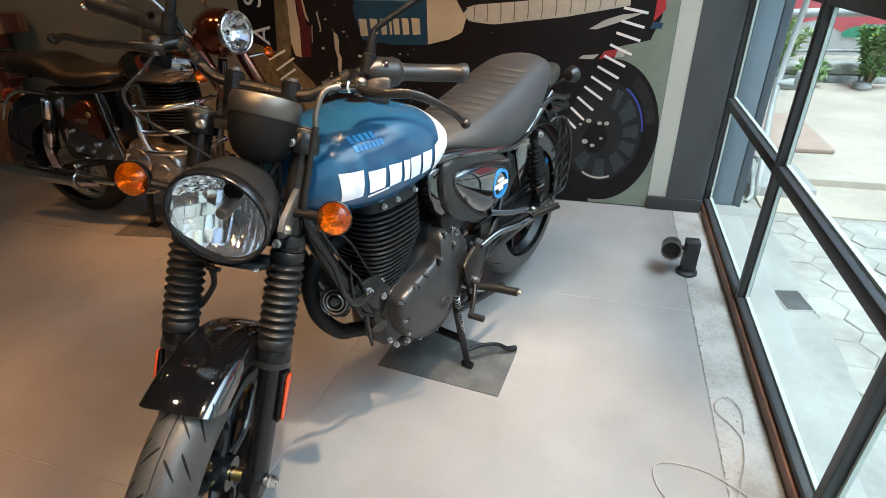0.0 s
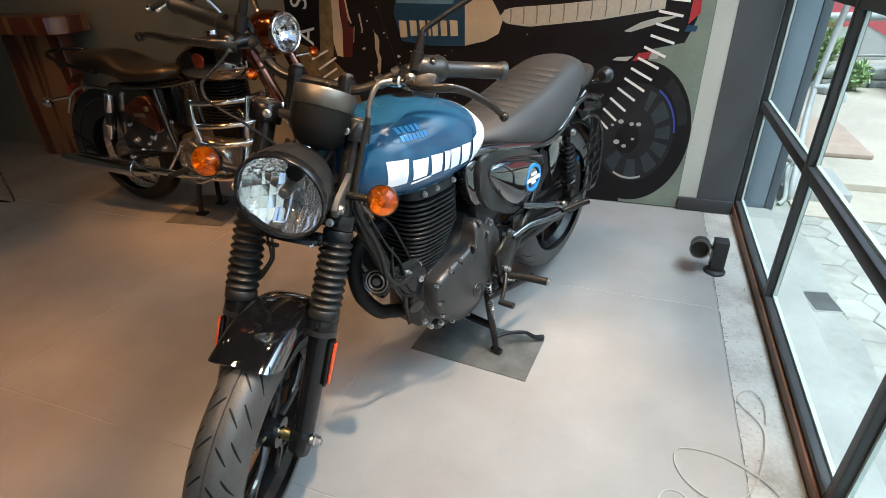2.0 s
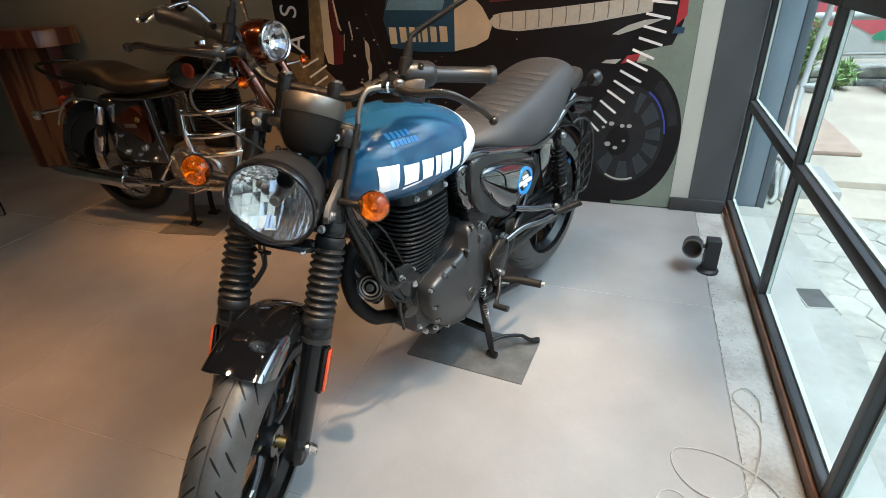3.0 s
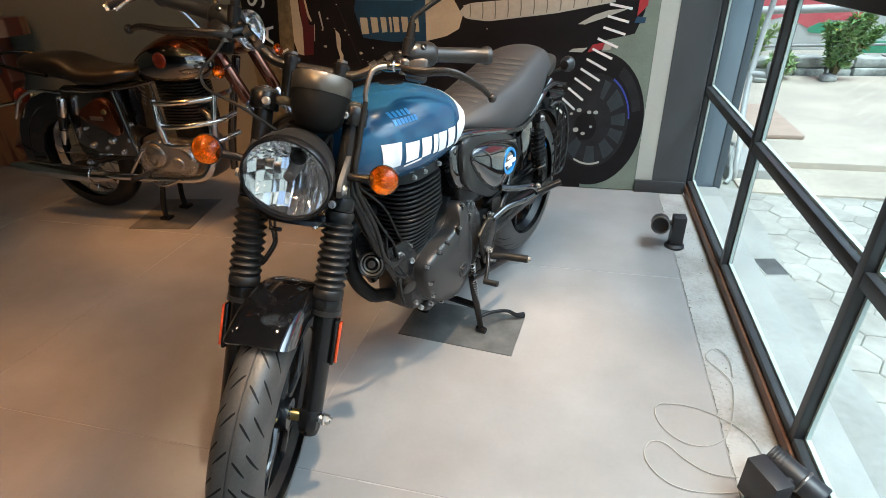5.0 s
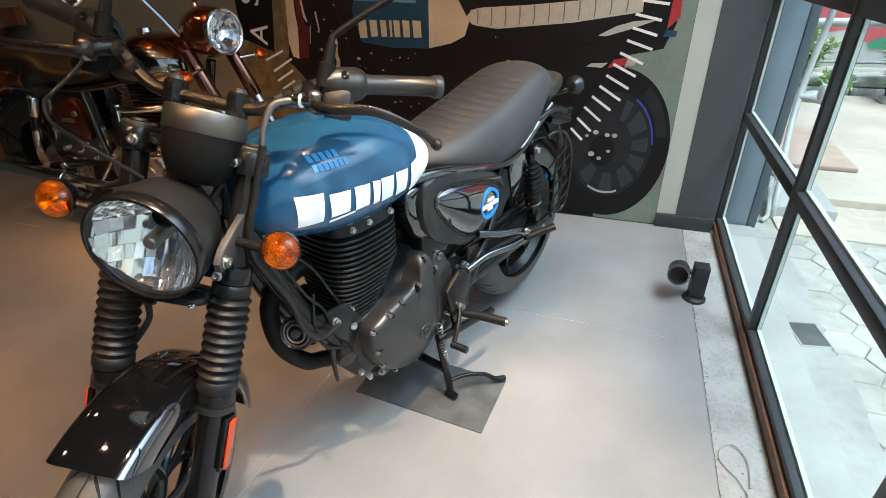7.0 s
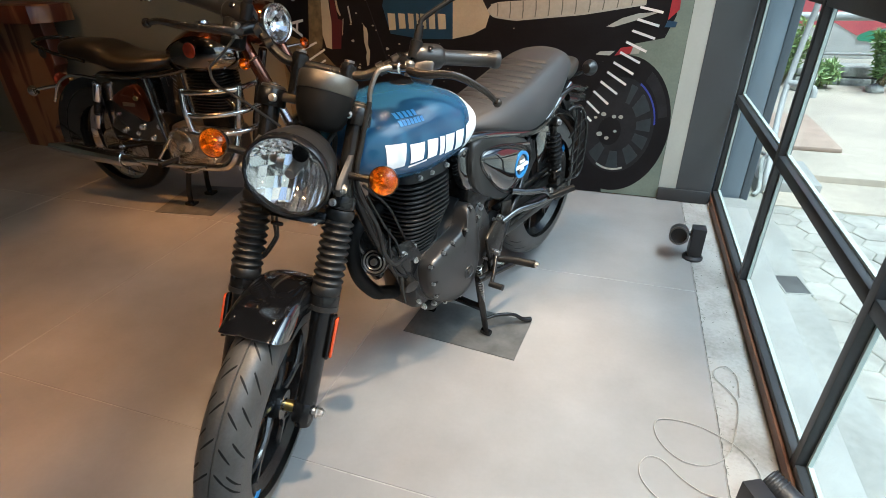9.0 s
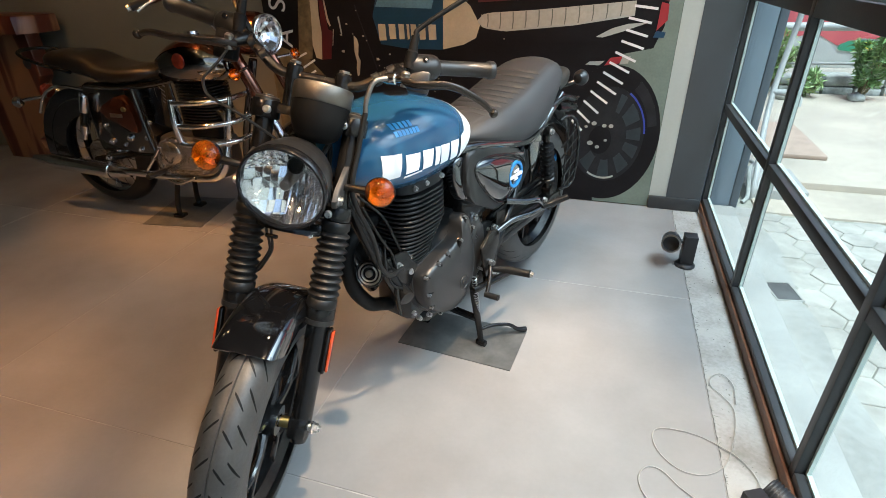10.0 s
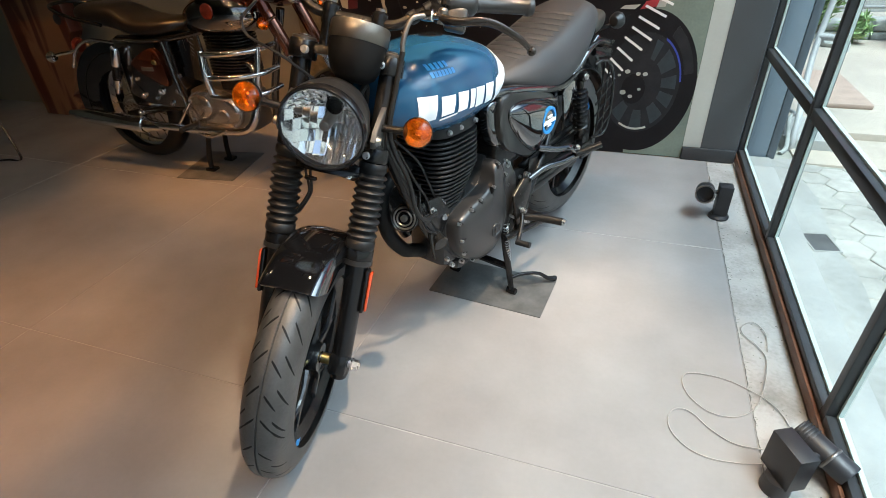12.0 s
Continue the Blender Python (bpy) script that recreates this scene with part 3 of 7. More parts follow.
for xx in (1.3, 3.3, 5.6):
    part("post", tube(B(), [(xx, 6.58, 0.0), (xx, 6.58, 1.4)], 0.02, 1), PIPE, fence)


def shrub(place, height, spread, count, seed, flowers, label):
    r = random.Random(seed)
    root = thing("shrub", Matrix.Translation(place), label, "plant", "shrubs behind the yard")
    stems, leaves, petals = B(), B(), B()
    for k in range(7):
        a, lean = r.uniform(0, 6.28), r.uniform(0.2, 1.0) * spread
        tip = Vector((math.cos(a) * lean, math.sin(a) * lean, height * r.uniform(0.6, 1)))
        line = [Vector((0, 0, 0)), tip * 0.45 + Vector((0, 0, 0.12 * height)), tip]
        tube(stems, line, [0.012, 0.008, 0.003], 5, 6)
        pts = catmull(line, 10)
        for j in range(count // 7):
            p = pts[r.randrange(5, len(pts))]
            way = Vector((r.uniform(-1, 1), r.uniform(-1, 1), r.uniform(-0.5, 0.9))).normalized()
            ln, wd = r.uniform(0.04, 0.095), r.uniform(0.009, 0.018)
            side = way.orthogonal().normalized()
            side.rotate(Euler((0, 0, r.uniform(0, 6.28))))
            side = (side - way * side.dot(way)).normalized()
            up = way.cross(side) * 0.012
            base = p + way * 0.01
            vs = [leaves.verts.new(q) for q in (base, base + way * ln * 0.4 + side * wd + up, base + way * ln - up, base + way * ln * 0.4 - side * wd + up, base + way * ln * 0.5)]
            leaves.faces.new((vs[0], vs[1], vs[4]))
            leaves.faces.new((vs[1], vs[2], vs[4]))
            leaves.faces.new((vs[2], vs[3], vs[4]))
            leaves.faces.new((vs[3], vs[0], vs[4]))
        if k < flowers:
            for j in range(6):
                a = j * 1.047
                c = tip + Vector((0, 0, 0.01))
                d1, d2 = Vector((math.cos(a), math.sin(a), 0.3)) * 0.035, Vector((math.cos(a + 0.7), math.sin(a + 0.7), 0.3)) * 0.035
                petals.faces.new([petals.verts.new(q) for q in (c, c + d1, c + (d1 + d2) * 0.75, c + d2)])
    part("stems", stems, STEM, root)
    part("leaves", leaves, LEAF, root)
    if flowers:
        part("flowers", petals, PETAL, root, "yellow flowers")
    else:
        petals.free()


shrub((2.38, 5.86, 0.04), 0.62, 0.34, 1900, 3, 4, "leafy green shrub with a few yellow flowers")
shrub((1.62, 6.0, 0.04), 0.62, 0.26, 1000, 5, 0, "leafy green shrub beside the downpipe")
shrub((3.25, 6.0, 0.04), 0.5, 0.3, 1000, 7, 1, "low green shrub with a yellow flower")
shrub((1.95, 5.98, 0.04), 0.22, 0.2, 560, 9, 0, "low green shrub against the stone wall")
shrub((3.9, 6.0, 0.04), 0.65, 0.38, 1200, 11, 0, "leafy green shrub at the yard edge")
for k, (px_, py_, s) in enumerate(((1.75, 5.8, 0.1), (2.35, 5.85, 0.08), (3.0, 5.82, 0.11), (3.5, 5.86, 0.09))):
    bm = B()
    bmesh.ops.create_icosphere(bm, subdivisions=2, radius=s)
    for v in bm.verts:
        v.co *= 1 + 0.25 * noise.noise(v.co * 18 + Vector((k * 3, 0, 0)))
        v.co.z *= 0.55
    tagged(part("garden_stone", bm, STONE, m=Matrix.Translation((px_, py_, 0.045 + s * 0.35))), "rounded dark stone at the edge of the bed", "stone", "garden stones")

# ---- poster on the back wall ----
poster = thing("poster", Matrix.Translation((0, BY - 0.006, 0)), "large printed wall poster of a parked motorcycle", "poster")
LAY = pose(0, 0, 0, 90)   # (a, b) to (x, z), depth to -y


def printed(name, outline, level, material, round_=0, label=""):
    return part(name, plate(B(), outline, level * 0.0009, level * 0.0009 + 0.0007, LAY, round_=round_), material, poster, label)


part("sheet", plate(B(), [(-1.92, 0.004), (0.404, 0.004), (0.404, 2.5), (-1.92, 2.5)], -0.004, 0.0, LAY), PBLACK, poster)


def ellipse(cx, cz, rx, rz, n=40, a0=0, a1=6.2832):
    return [(cx + rx * math.cos(a), cz + rz * math.sin(a)) for a in (a0 + (a1 - a0) * k / (n - (0 if a1 - a0 > 6.28 else 1)) for k in range(n))]


def arc(cx, cz, r0, r1, a0, a1, n=18):
    o = [(cx + r1 * math.cos(a), cz + r1 * math.sin(a)) for a in (radians(a0 + (a1 - a0) * k / n) for k in range(n + 1))]
    i = [(cx + r0 * math.cos(a), cz + r0 * math.sin(a)) for a in (radians(a1 + (a0 - a1) * k / n) for k in range(n + 1))]
    return o + i


printed("backdrop", [(0.16, 0.82), (0.3, 0.85), (0.335, 0.95), (0.345, 1.5), (0.345, 2.45), (0.403, 2.45), (0.403, 0.006), (0.1, 0.006), (0.05, 0.4)], 1, PSAGE)
printed("backdrop", [(-0.6, 1.06), (0.2, 1.1), (0.34, 1.06), (0.34, 2.45), (-0.6, 2.45)], 1, PDRED)
WC = (0.135, 0.395)
printed("tyre", ellipse(*WC, 0.268, 0.372, 56), 2, PBLACK)
printed("tyre_sheen", [(WC[0] + 0.25 * math.cos(a), WC[1] + 0.35 * math.sin(a)) for a in [0.2 + 0.1 * k for k in range(9)]] + [(WC[0] + 0.205 * math.cos(a), WC[1] + 0.29 * math.sin(a)) for a in [1.0 - 0.1 * k for k in range(9)]], 3, PGREY2)
printed("rim", ellipse(*WC, 0.19, 0.262, 48), 3, PGREY2)
for a0, a1, mm in ((-62, -40, PTEAL), (-30, -12, PTEAL), (-4, 14, PTEAL), (24, 50, PTEAL), (62, 74, PTEAL), (-100, -78, PTEAL), (-140, -118, PTEAL)):
    o = [(x_, WC[1] + (z_ - WC[1]) * 1.38) for x_, z_ in arc(*WC, 0.1, 0.172, a0, a1, 8)]
    printed("spoke_gap", o, 4, mm)
printed("rim_tape", [(x_, WC[1] + (z_ - WC[1]) * 1.38) for x_, z_ in arc(*WC, 0.186, 0.194, 5, 62, 14)], 5, mat("poster_cobalt_print", (0.03, 0.05, 0.3), 0.45))
printed("rim_tape", [(x_, WC[1] + (z_ - WC[1]) * 1.38) for x_, z_ in arc(*WC, 0.172, 0.18, -118, -70, 14)], 5, PGREY)
printed("hub", ellipse(0.1, 0.37, 0.06, 0.08, 24), 5, PBLACK)
for k, (hx, hz, hr) in enumerate(((0.06, 0.46, 0.014), (0.115, 0.45, 0.012), (0.15, 0.45, 0.013), (0.05, 0.35, 0.016), (0.09, 0.33, 0.012), (0.02, 0.44, 0.009), (0.13, 0.37, 0.009))):
    printed("highlight", ellipse(hx, hz, hr, hr * 0.8, 10), 6, PGREY)
printed("tank", [(-1.21, 0.99), (-1.17, 0.845), (-1.0, 0.822), (-0.797, 0.822), (-0.79, 1.2), (-1.0, 1.24), (-1.16, 1.17)], 3, PBLUE, 1, "blue half of the printed fuel tank")
printed("tank_tail", [(-0.797, 0.824), (-0.68, 0.85), (-0.61, 0.885), (-0.588, 0.95), (-0.64, 1.04), (-0.72, 1.12), (-0.79, 1.18)], 3, PCREAM, 1, "cream half of the printed fuel tank")
printed("tank_sheen", [(-1.19, 1.04), (-0.86, 1.03), (-0.82, 1.16), (-1.0, 1.2), (-1.14, 1.15)], 4, mat("poster_light_blue_print", (0.09, 0.2, 0.28), 0.45, var=0.3))
lx = -1.18
for k, w in enumerate((0.06, 0.055, 0.045, 0.02, 0.045, 0.05, 0.06)):
    z0, z1 = 0.872 - (0.008 if k == 0 else 0), 0.95
    printed("logo_bar", [(lx + 0.004, z0), (lx + w * 0.78, z0 + 0.002), (lx + w * 0.74, z1), (lx, z1 + 0.002)], 5, PCREAM)
    lx += w + 0.004
printed("seat_base", [(-0.62, 0.95), (-0.5, 0.86), (0.1, 0.87), (0.24, 0.99), (0.2, 1.03), (-0.58, 0.98)], 2, PBLACK)
seat_x = [-0.6 + 0.79 * k / 30 for k in range(31)]
seat_lo = [float(np.interp(x_, [-0.6, -0.57, -0.45, -0.1, 0.19], [0.965, 0.935, 0.92, 0.952, 0.998])) for x_ in seat_x]
seat_hi = [float(np.interp(x_, [-0.6, -0.57, -0.52, -0.3, 0.19], [0.975, 1.005, 1.012, 1.024, 1.066])) for x_ in seat_x]
printed("seat_pad", list(zip(seat_x, seat_lo)) + list(zip(seat_x, seat_hi))[::-1], 3, PSEAT, 0, "pale ribbed seat of the printed motorcycle")
printed("seat_piping", list(zip(seat_x, seat_lo)) + [(x_, z_ + 0.008) for x_, z_ in zip(seat_x, seat_lo)][::-1], 4, PGREY)
for k in range(11):
    sx = -0.55 + 0.067 * k
    zl, zh = (float(np.interp(sx, seat_x, q)) for q in (seat_lo, seat_hi))
    printed("seat_seam", [(sx, zl + 0.009), (sx + 0.005, zl + 0.009), (sx + 0.009, (zl + zh) / 2), (sx + 0.007, zh - 0.002), (sx + 0.001, zh - 0.002), (sx + 0.003, (zl + zh) / 2)], 4, PSEAM)
printed("side_flash", [(0.017, 0.9), (0.09, 0.94), (0.165, 0.962), (0.26, 0.968), (0.14, 0.925), (0.05, 0.897)], 4, PGREY)
printed("tail_red", [(0.3, 0.93), (0.345, 0.98), (0.34, 1.05), (0.305, 1.06)], 4, PRED)
printed("tail_blue", [(0.29, 0.9), (0.34, 0.9), (0.345, 0.925), (0.3, 0.93)], 4, PBLUE)
printed("fender_stripe", [(-0.02, 0.765), (0.05, 0.762), (0.075, 0.785), (0.0, 0.78)], 4, PGREY)
printed("fender_stripe", [(0.075, 0.762), (0.15, 0.775), (0.16, 0.81), (0.1, 0.8)], 4, PRED)
printed("fender_stripe", [(0.15, 0.772), (0.19, 0.775), (0.2, 0.81), (0.16, 0.808)], 4, PGREY)
DASH = [((0.184, 1.044), (0.294, 1.03)), ((0.164, 0.99), (0.274, 0.966)), ((0.16, 0.935), (0.265, 0.905)), ((0.144, 0.883), (0.255, 0.847)), ((0.122, 0.83), (0.226, 0.785)), ((0.1, 0.78), (0.203, 0.73)),
        ((0.075, 0.73), (0.18, 0.674)), ((0.05, 0.681), (0.152, 0.619)), ((0.022, 0.632), (0.114, 0.57)), ((-0.008, 0.58), (0.075, 0.515)), ((-0.036, 0.525), (0.035, 0.463)), ((-0.061, 0.472), (-0.002, 0.417)),
        ((-1.74, 0.676), (-1.61, 0.748)), ((-1.724, 0.624), (-1.613, 0.686)), ((-1.78, 0.735), (-1.66, 0.788)), ((-1.7, 0.58), (-1.61, 0.63)), ((-1.66, 0.545), (-1.59, 0.58))]
for (ax, az), (bx_, bz) in DASH:
    n_ = Vector((-(bz - az), bx_ - ax)).normalized() * 0.0058
    printed("dash", [(ax - n_.x, az - n_.y), (bx_ - n_.x, bz - n_.y), (bx_ + n_.x, bz + n_.y), (ax + n_.x, az + n_.y)], 7, PWHITE)
printed("side_ground", [(-1.92, 0.006), (-1.35, 0.006), (-1.5, 0.6), (-1.66, 0.76), (-1.9, 0.84), (-1.92, 0.84)], 1, PCAMO)
printed("strip_olive", [(-1.72, 0.76), (-1.63, 0.75), (-1.615, 0.83), (-1.6, 1.0), (-1.58, 1.3), (-1.58, 2.4), (-1.68, 2.4), (-1.67, 1.1)], 2, PCAMO)
printed("strip_cream", [(-1.6, 0.76), (-1.562, 0.75), (-1.545, 0.9), (-1.55, 1.0), (-1.535, 1.25), (-1.53, 2.4), (-1.565, 2.4), (-1.6, 1.0), (-1.615, 0.83)], 2, PCREAM)
printed("strip_red", [(-1.562, 0.75), (-1.5, 0.755), (-1.49, 0.82), (-1.47, 0.91), (-1.5, 0.92), (-1.52, 1.1), (-1.5, 1.4), (-1.5, 2.4), (-1.53, 2.4), (-1.535, 1.25), (-1.545, 0.9)], 2, PDRED)
printed("red_edge", [(-1.482, 0.83), (-1.478, 0.83), (-1.463, 0.92), (-1.468, 0.92)], 3, PCREAM)
printed("streak", [(-1.338, 0.89), (-1.318, 0.87), (-1.312, 0.84), (-1.32, 0.78), (-1.308, 0.75), (-1.314, 0.71), (-1.322, 0.67), (-1.335, 0.66), (-1.338, 0.71), (-1.33, 0.74), (-1.342, 0.8)], 5, PCREAM)
printed("streak", [(-1.43, 0.985), (-1.42, 0.99), (-1.41, 0.9), (-1.418, 0.895)], 5, PGREY)
printed("streak", [(-1.52, 1.15), (-1.512, 1.15), (-1.49, 0.98), (-1.478, 0.94), (-1.484, 0.935), (-1.5, 0.96)], 5, PCREAM)
printed("cable_print", [(-1.32, 1.05), (-1.314, 1.05), (-1.2, 0.7), (-1.207, 0.7)], 4, PGREY2)
for k in range(70):
    r_ = random.Random(k)
    cx, cz = r_.uniform(-1.46, -0.35), r_.uniform(0.3, 1.15)
    if -1.22 < cx < -0.58 and cz > 0.8:
        continue
    a, s = r_.uniform(0, 3), r_.choice((0.002, 0.003, 0.003, 0.005, 0.008))
    printed("spatter", [(cx + s * math.cos(a + q) * (1.8 if q % 2 else 1), cz + s * math.sin(a + q)) for q in range(0, 6)], 6, PCREAM)
for txt, tx, tz, rot in (("A", -1.79, 0.875, 78), ("S", -1.81, 1.05, 80)):
    cu = bpy.data.curves.new("letter", "FONT")
    cu.body, cu.size, cu.extrude = txt, 0.16, 0.0005
    cu.align_x = cu.align_y = "CENTER"
    ob = new("letter", cu)
    dg = bpy.context.evaluated_depsgraph_get()
    me = bpy.data.meshes.new_from_object(ob.evaluated_get(dg))
    bpy.data.objects.remove(ob)
    me.materials.append(PWHITE)
    ob = new("letter", me)
    ob.parent = poster
    ob.matrix_basis = pose(tx, -0.0055, tz, 90, 0, 0) @ pose(0, 0, 0, 0, 0, rot)

# ---- small things on the floor ----
bm = plate(B(), [(-0.526, 1.398), (-0.096, 1.356), (-0.074, 1.587), (-0.505, 1.63)], 0.0, 0.004, bevel=0.001)
tagged(part("rubber_mat", bm, MATRUB), "worn dark grey rubber mat under the motorcycle stand", "mat")

lampa = thing("floor_spotlight", pose(0.545, 2.275, 0), "small black floor spotlight with a round head", "spotlight", "floor spotlights")
part("base", lathe(B(), [(0, 0), (0.044, 0), (0.044, 0.008), (0.036, 0.018), (0, 0.018)]), LAMPBLACK, lampa)
part("driver_box", box(B(), (-0.026, -0.026, 0.018), (0.03, 0.03, 0.155), 0.003), LAMPBLACK, lampa)
m = axis((-0.077, -0.005, 0.115), (-0.12, -0.9, 0.25))
part("lamp_head", lathe(B(), [(0, -0.055), (0.036, -0.055), (0.04, -0.045), (0.04, 0.05), (0.036, 0.055), (0.034, 0.05), (0.034, 0.02), (0, 0.015)], m), LAMPBLACK, lampa)
part("lamp_ring", lathe(B(), [(0.0405, 0.04), (0.0405, 0.057), (0.034, 0.058), (0.034, 0.04), (0.0405, 0.04)], m), GREYMETAL, lampa, "polished front ring")
part("arm", tube(B(), [(-0.04, 0, 0.12), (-0.02, 0, 0.12)], 0.01, 1), LAMPBLACK, lampa)

lampb = thing("floor_spotlight", pose(0.562, 0.908, 0, 0, 0, 27), "black floor spotlight with a square driver box", "spotlight", "floor spotlights")
part("base", lathe(B(), [(0, 0), (0.033, 0), (0.034, 0.008), (0.03, 0.042), (0, 0.042)], Matrix.Translation((-0.012, -0.008, 0)), 24), LAMPBLACK, lampb)
part("driver_box", box(B(), (-0.024, -0.046, 0.042), (0.024, 0.046, 0.152), 0.002), LAMPBLACK, lampb)
m = axis((0.112, 0.014, 0.074), (0.355, -0.911, -0.2))
part("lamp_head", lathe(B(), [(0, -0.075), (0.026, -0.075), (0.031, -0.068), (0.031, 0.06), (0.029, 0.064), (0.027, 0.06), (0.027, 0.02), (0, 0.015)], m), LAMPBLACK, lampb)
part("lamp_sleeve", lathe(B(), [(0.0315, 0.01), (0.033, 0.012), (0.033, 0.016), (0.0315, 0.018)], m), GREYMETAL, lampb)
for k in range(5):
    part("cooling_fin", lathe(B(), [(0.026, -0.072 + 0.008 * k), (0.034, -0.072 + 0.008 * k), (0.034, -0.069 + 0.008 * k), (0.026, -0.069 + 0.008 * k)], m), LAMPBLACK, lampb)
part("arm", tube(B(), [(0.02, 0, 0.085), (0.09, 0.01, 0.078)], 0.01, 1), LAMPBLACK, lampb)

cable = thing("power_cable", Matrix(), "loose white power cable looped on the floor", "cable")
part("cable", tube(B(), [(0.615, 1.394, 0.003), (0.621, 1.483, 0.004), (0.592, 1.53, 0.005), (0.557, 1.507, 0.004), (0.552, 1.462, 0.003), (0.59, 1.409, 0.003), (0.605, 1.347, 0.003), (0.577, 1.218, 0.008), (0.541, 1.134, 0.004), (0.488, 1.092, 0.003),
     (0.427, 1.09, 0.004), (0.379, 1.129, 0.004), (0.359, 1.18, 0.004), (0.37, 1.222, 0.005), (0.418, 1.236, 0.004), (0.49, 1.23, 0.003), (0.561, 1.195, 0.004), (0.599, 1.161, 0.003), (0.622, 1.108, 0.003), (0.62, 1.0, 0.02)], 0.0016, 7, 8), CABLE, cable)
part("cable", tube(B(), [(0.545, 0.996, 0.01), (0.478, 1.0, 0.003), (0.423, 1.03, 0.004), (0.377, 1.075, 0.004), (0.339, 1.076, 0.004), (0.317, 1.039, 0.003), (0.325, 0.991, 0.004), (0.365, 0.949, 0.004), (0.416, 0.935, 0.003), (0.478, 0.94, 0.003), (0.535, 0.95, 0.01)], 0.0016, 7, 8), CABLE, cable)

# ---- wooden table behind the second motorcycle ----
table = thing("slab_table", Matrix(), "live edge wooden slab table with a thick plank leg", "table")
part("tabletop", plate(B(), [(-5.6, -0.14), (-4.4, -0.12), (-3.56, -0.1), (-3.5, 0.0), (-3.52, 0.18), (-4.2, 0.2), (-5.6, 0.2)], 0.9, 1.01, pose(0, 2.7, 0), bevel=0.015), SLAB, table)
part("plank_leg", plate(B(), [(-4.22, 0.899), (-4.27, 0.4), (-4.25, 0.0), (-3.88, 0.0), (-3.85, 0.1), (-3.9, 0.16), (-3.8, 0.24), (-3.72, 0.42), (-3.68, 0.5), (-3.69, 0.56), (-3.64, 0.62), (-3.64, 0.899)], -0.05, 0.05, pose(0, 2.76, 0, 90), bevel=0.012), SLAB, table)
part("knot", lathe(B(), [(0, 0.004), (0.03, 0.002), (0.036, 0)], axis((-3.717, 2.709, 0.7), (0, -1, 0)), 14), SKIRT, table, "dark wood knot")
stool = thing("wire_chair", Matrix(), "dark chair with thin metal sled legs", "chair")
for dy in (0.0, -0.42):
    part("leg", tube(B(), [(-3.85, 2.1 + dy, 0.42), (-3.7, 2.04 + dy, 0.25), (-3.5, 1.955 + dy, 0.012), (-3.56, 1.92 + dy, 0.008), (-3.7, 1.87 + dy, 0.008), (-4.15, 1.85 + dy, 0.008)], 0.006, 3, 8), DARKMETAL, stool)
part("seat", box(B(), (-4.25, 1.5, 0.42), (-3.8, 2.12, 0.46), 0.02), RUBBER, stool)


# ---- the second motorcycle: black, bronze and chrome, facing along the back wall ----
classic = thing("motorcycle", pose(-2.6, 2.2, 0, 0, 0, 0), "black bronze and chrome classic motorcycle with crash guard, near the wall", "motorcycle")
R2, T2 = radians(26), radians(-12)
_w = Vector((-math.sin(R2), 0, math.cos(R2)))
_u0 = Vector((math.cos(R2), 0, math.sin(R2)))
_u = math.cos(T2) * _u0 + math.sin(T2) * Vector((0, 1, 0))
_v = -math.sin(T2) * _u0 + math.cos(T2) * Vector((0, 1, 0))
S2 = Matrix.Translation((1.05, 0.02, 0.88)) @ Matrix((_u, _v, _w)).transposed().to_4x4()


def cp(name, bm, material, label="", parent=None, sharp=38):
    return part(name, bm, material, parent or classic, label, None, sharp)


def cs(name, bm, material, label="", sharp=38):
    return part(name, bm, material, classic, label, S2, sharp)


def wire_wheel(name, m, radius, width, rim_r):
    root = part(name, ring_y(B(), [(rim_r - 0.01, -0.02), (rim_r + 0.006, -0.026), (rim_r + 0.006, 0.026), (rim_r - 0.01, 0.02)], 56), CHROME, classic, "chrome wire spoked wheel", m)
    part("tyre", tyre_mesh(B(), radius, width, radius - rim_r - 0.002, False, 90), RUBBER, root, "black tyre", sharp=60)
    part("hub", ring_y(B(), [(0.01, -0.05), (0.06, -0.05), (0.07, -0.03), (0.045, 0.0), (0.07, 0.03), (0.06, 0.05), (0.01, 0.05)], 28), GREYMETAL, root)
    for k in range(24):
        a = 2 * math.pi * k / 24
        b = a + (0.35 if k % 2 else -0.35)
        s = 1 if k % 4 < 2 else -1
        part("spoke", tube(B(), [(0.06 * math.cos(b), 0.035 * s, 0.06 * math.sin(b)), (rim_r * math.cos(a), 0, rim_r * math.sin(a))], 0.0022, 1, 5), CHROME, root)
    return root


def fender(a0, a1, rr, ww, centre, n=30):
    rings = []
    for k in range(n + 1):
        a = radians(a0 + (a1 - a0) * k / n)
        ring = []
        for dr, qs in ((0, np.linspace(-1, 1, 11)), (0.004, np.linspace(1, -1, 11))):
            for q in qs:
                r = rr - dr - 0.055 * abs(q) ** 2.2
                ring.append((centre[0] + r * math.cos(a), centre[1] + q * ww, centre[2] + r * math.sin(a)))
        rings.append(ring)
    return loft(B(), rings)


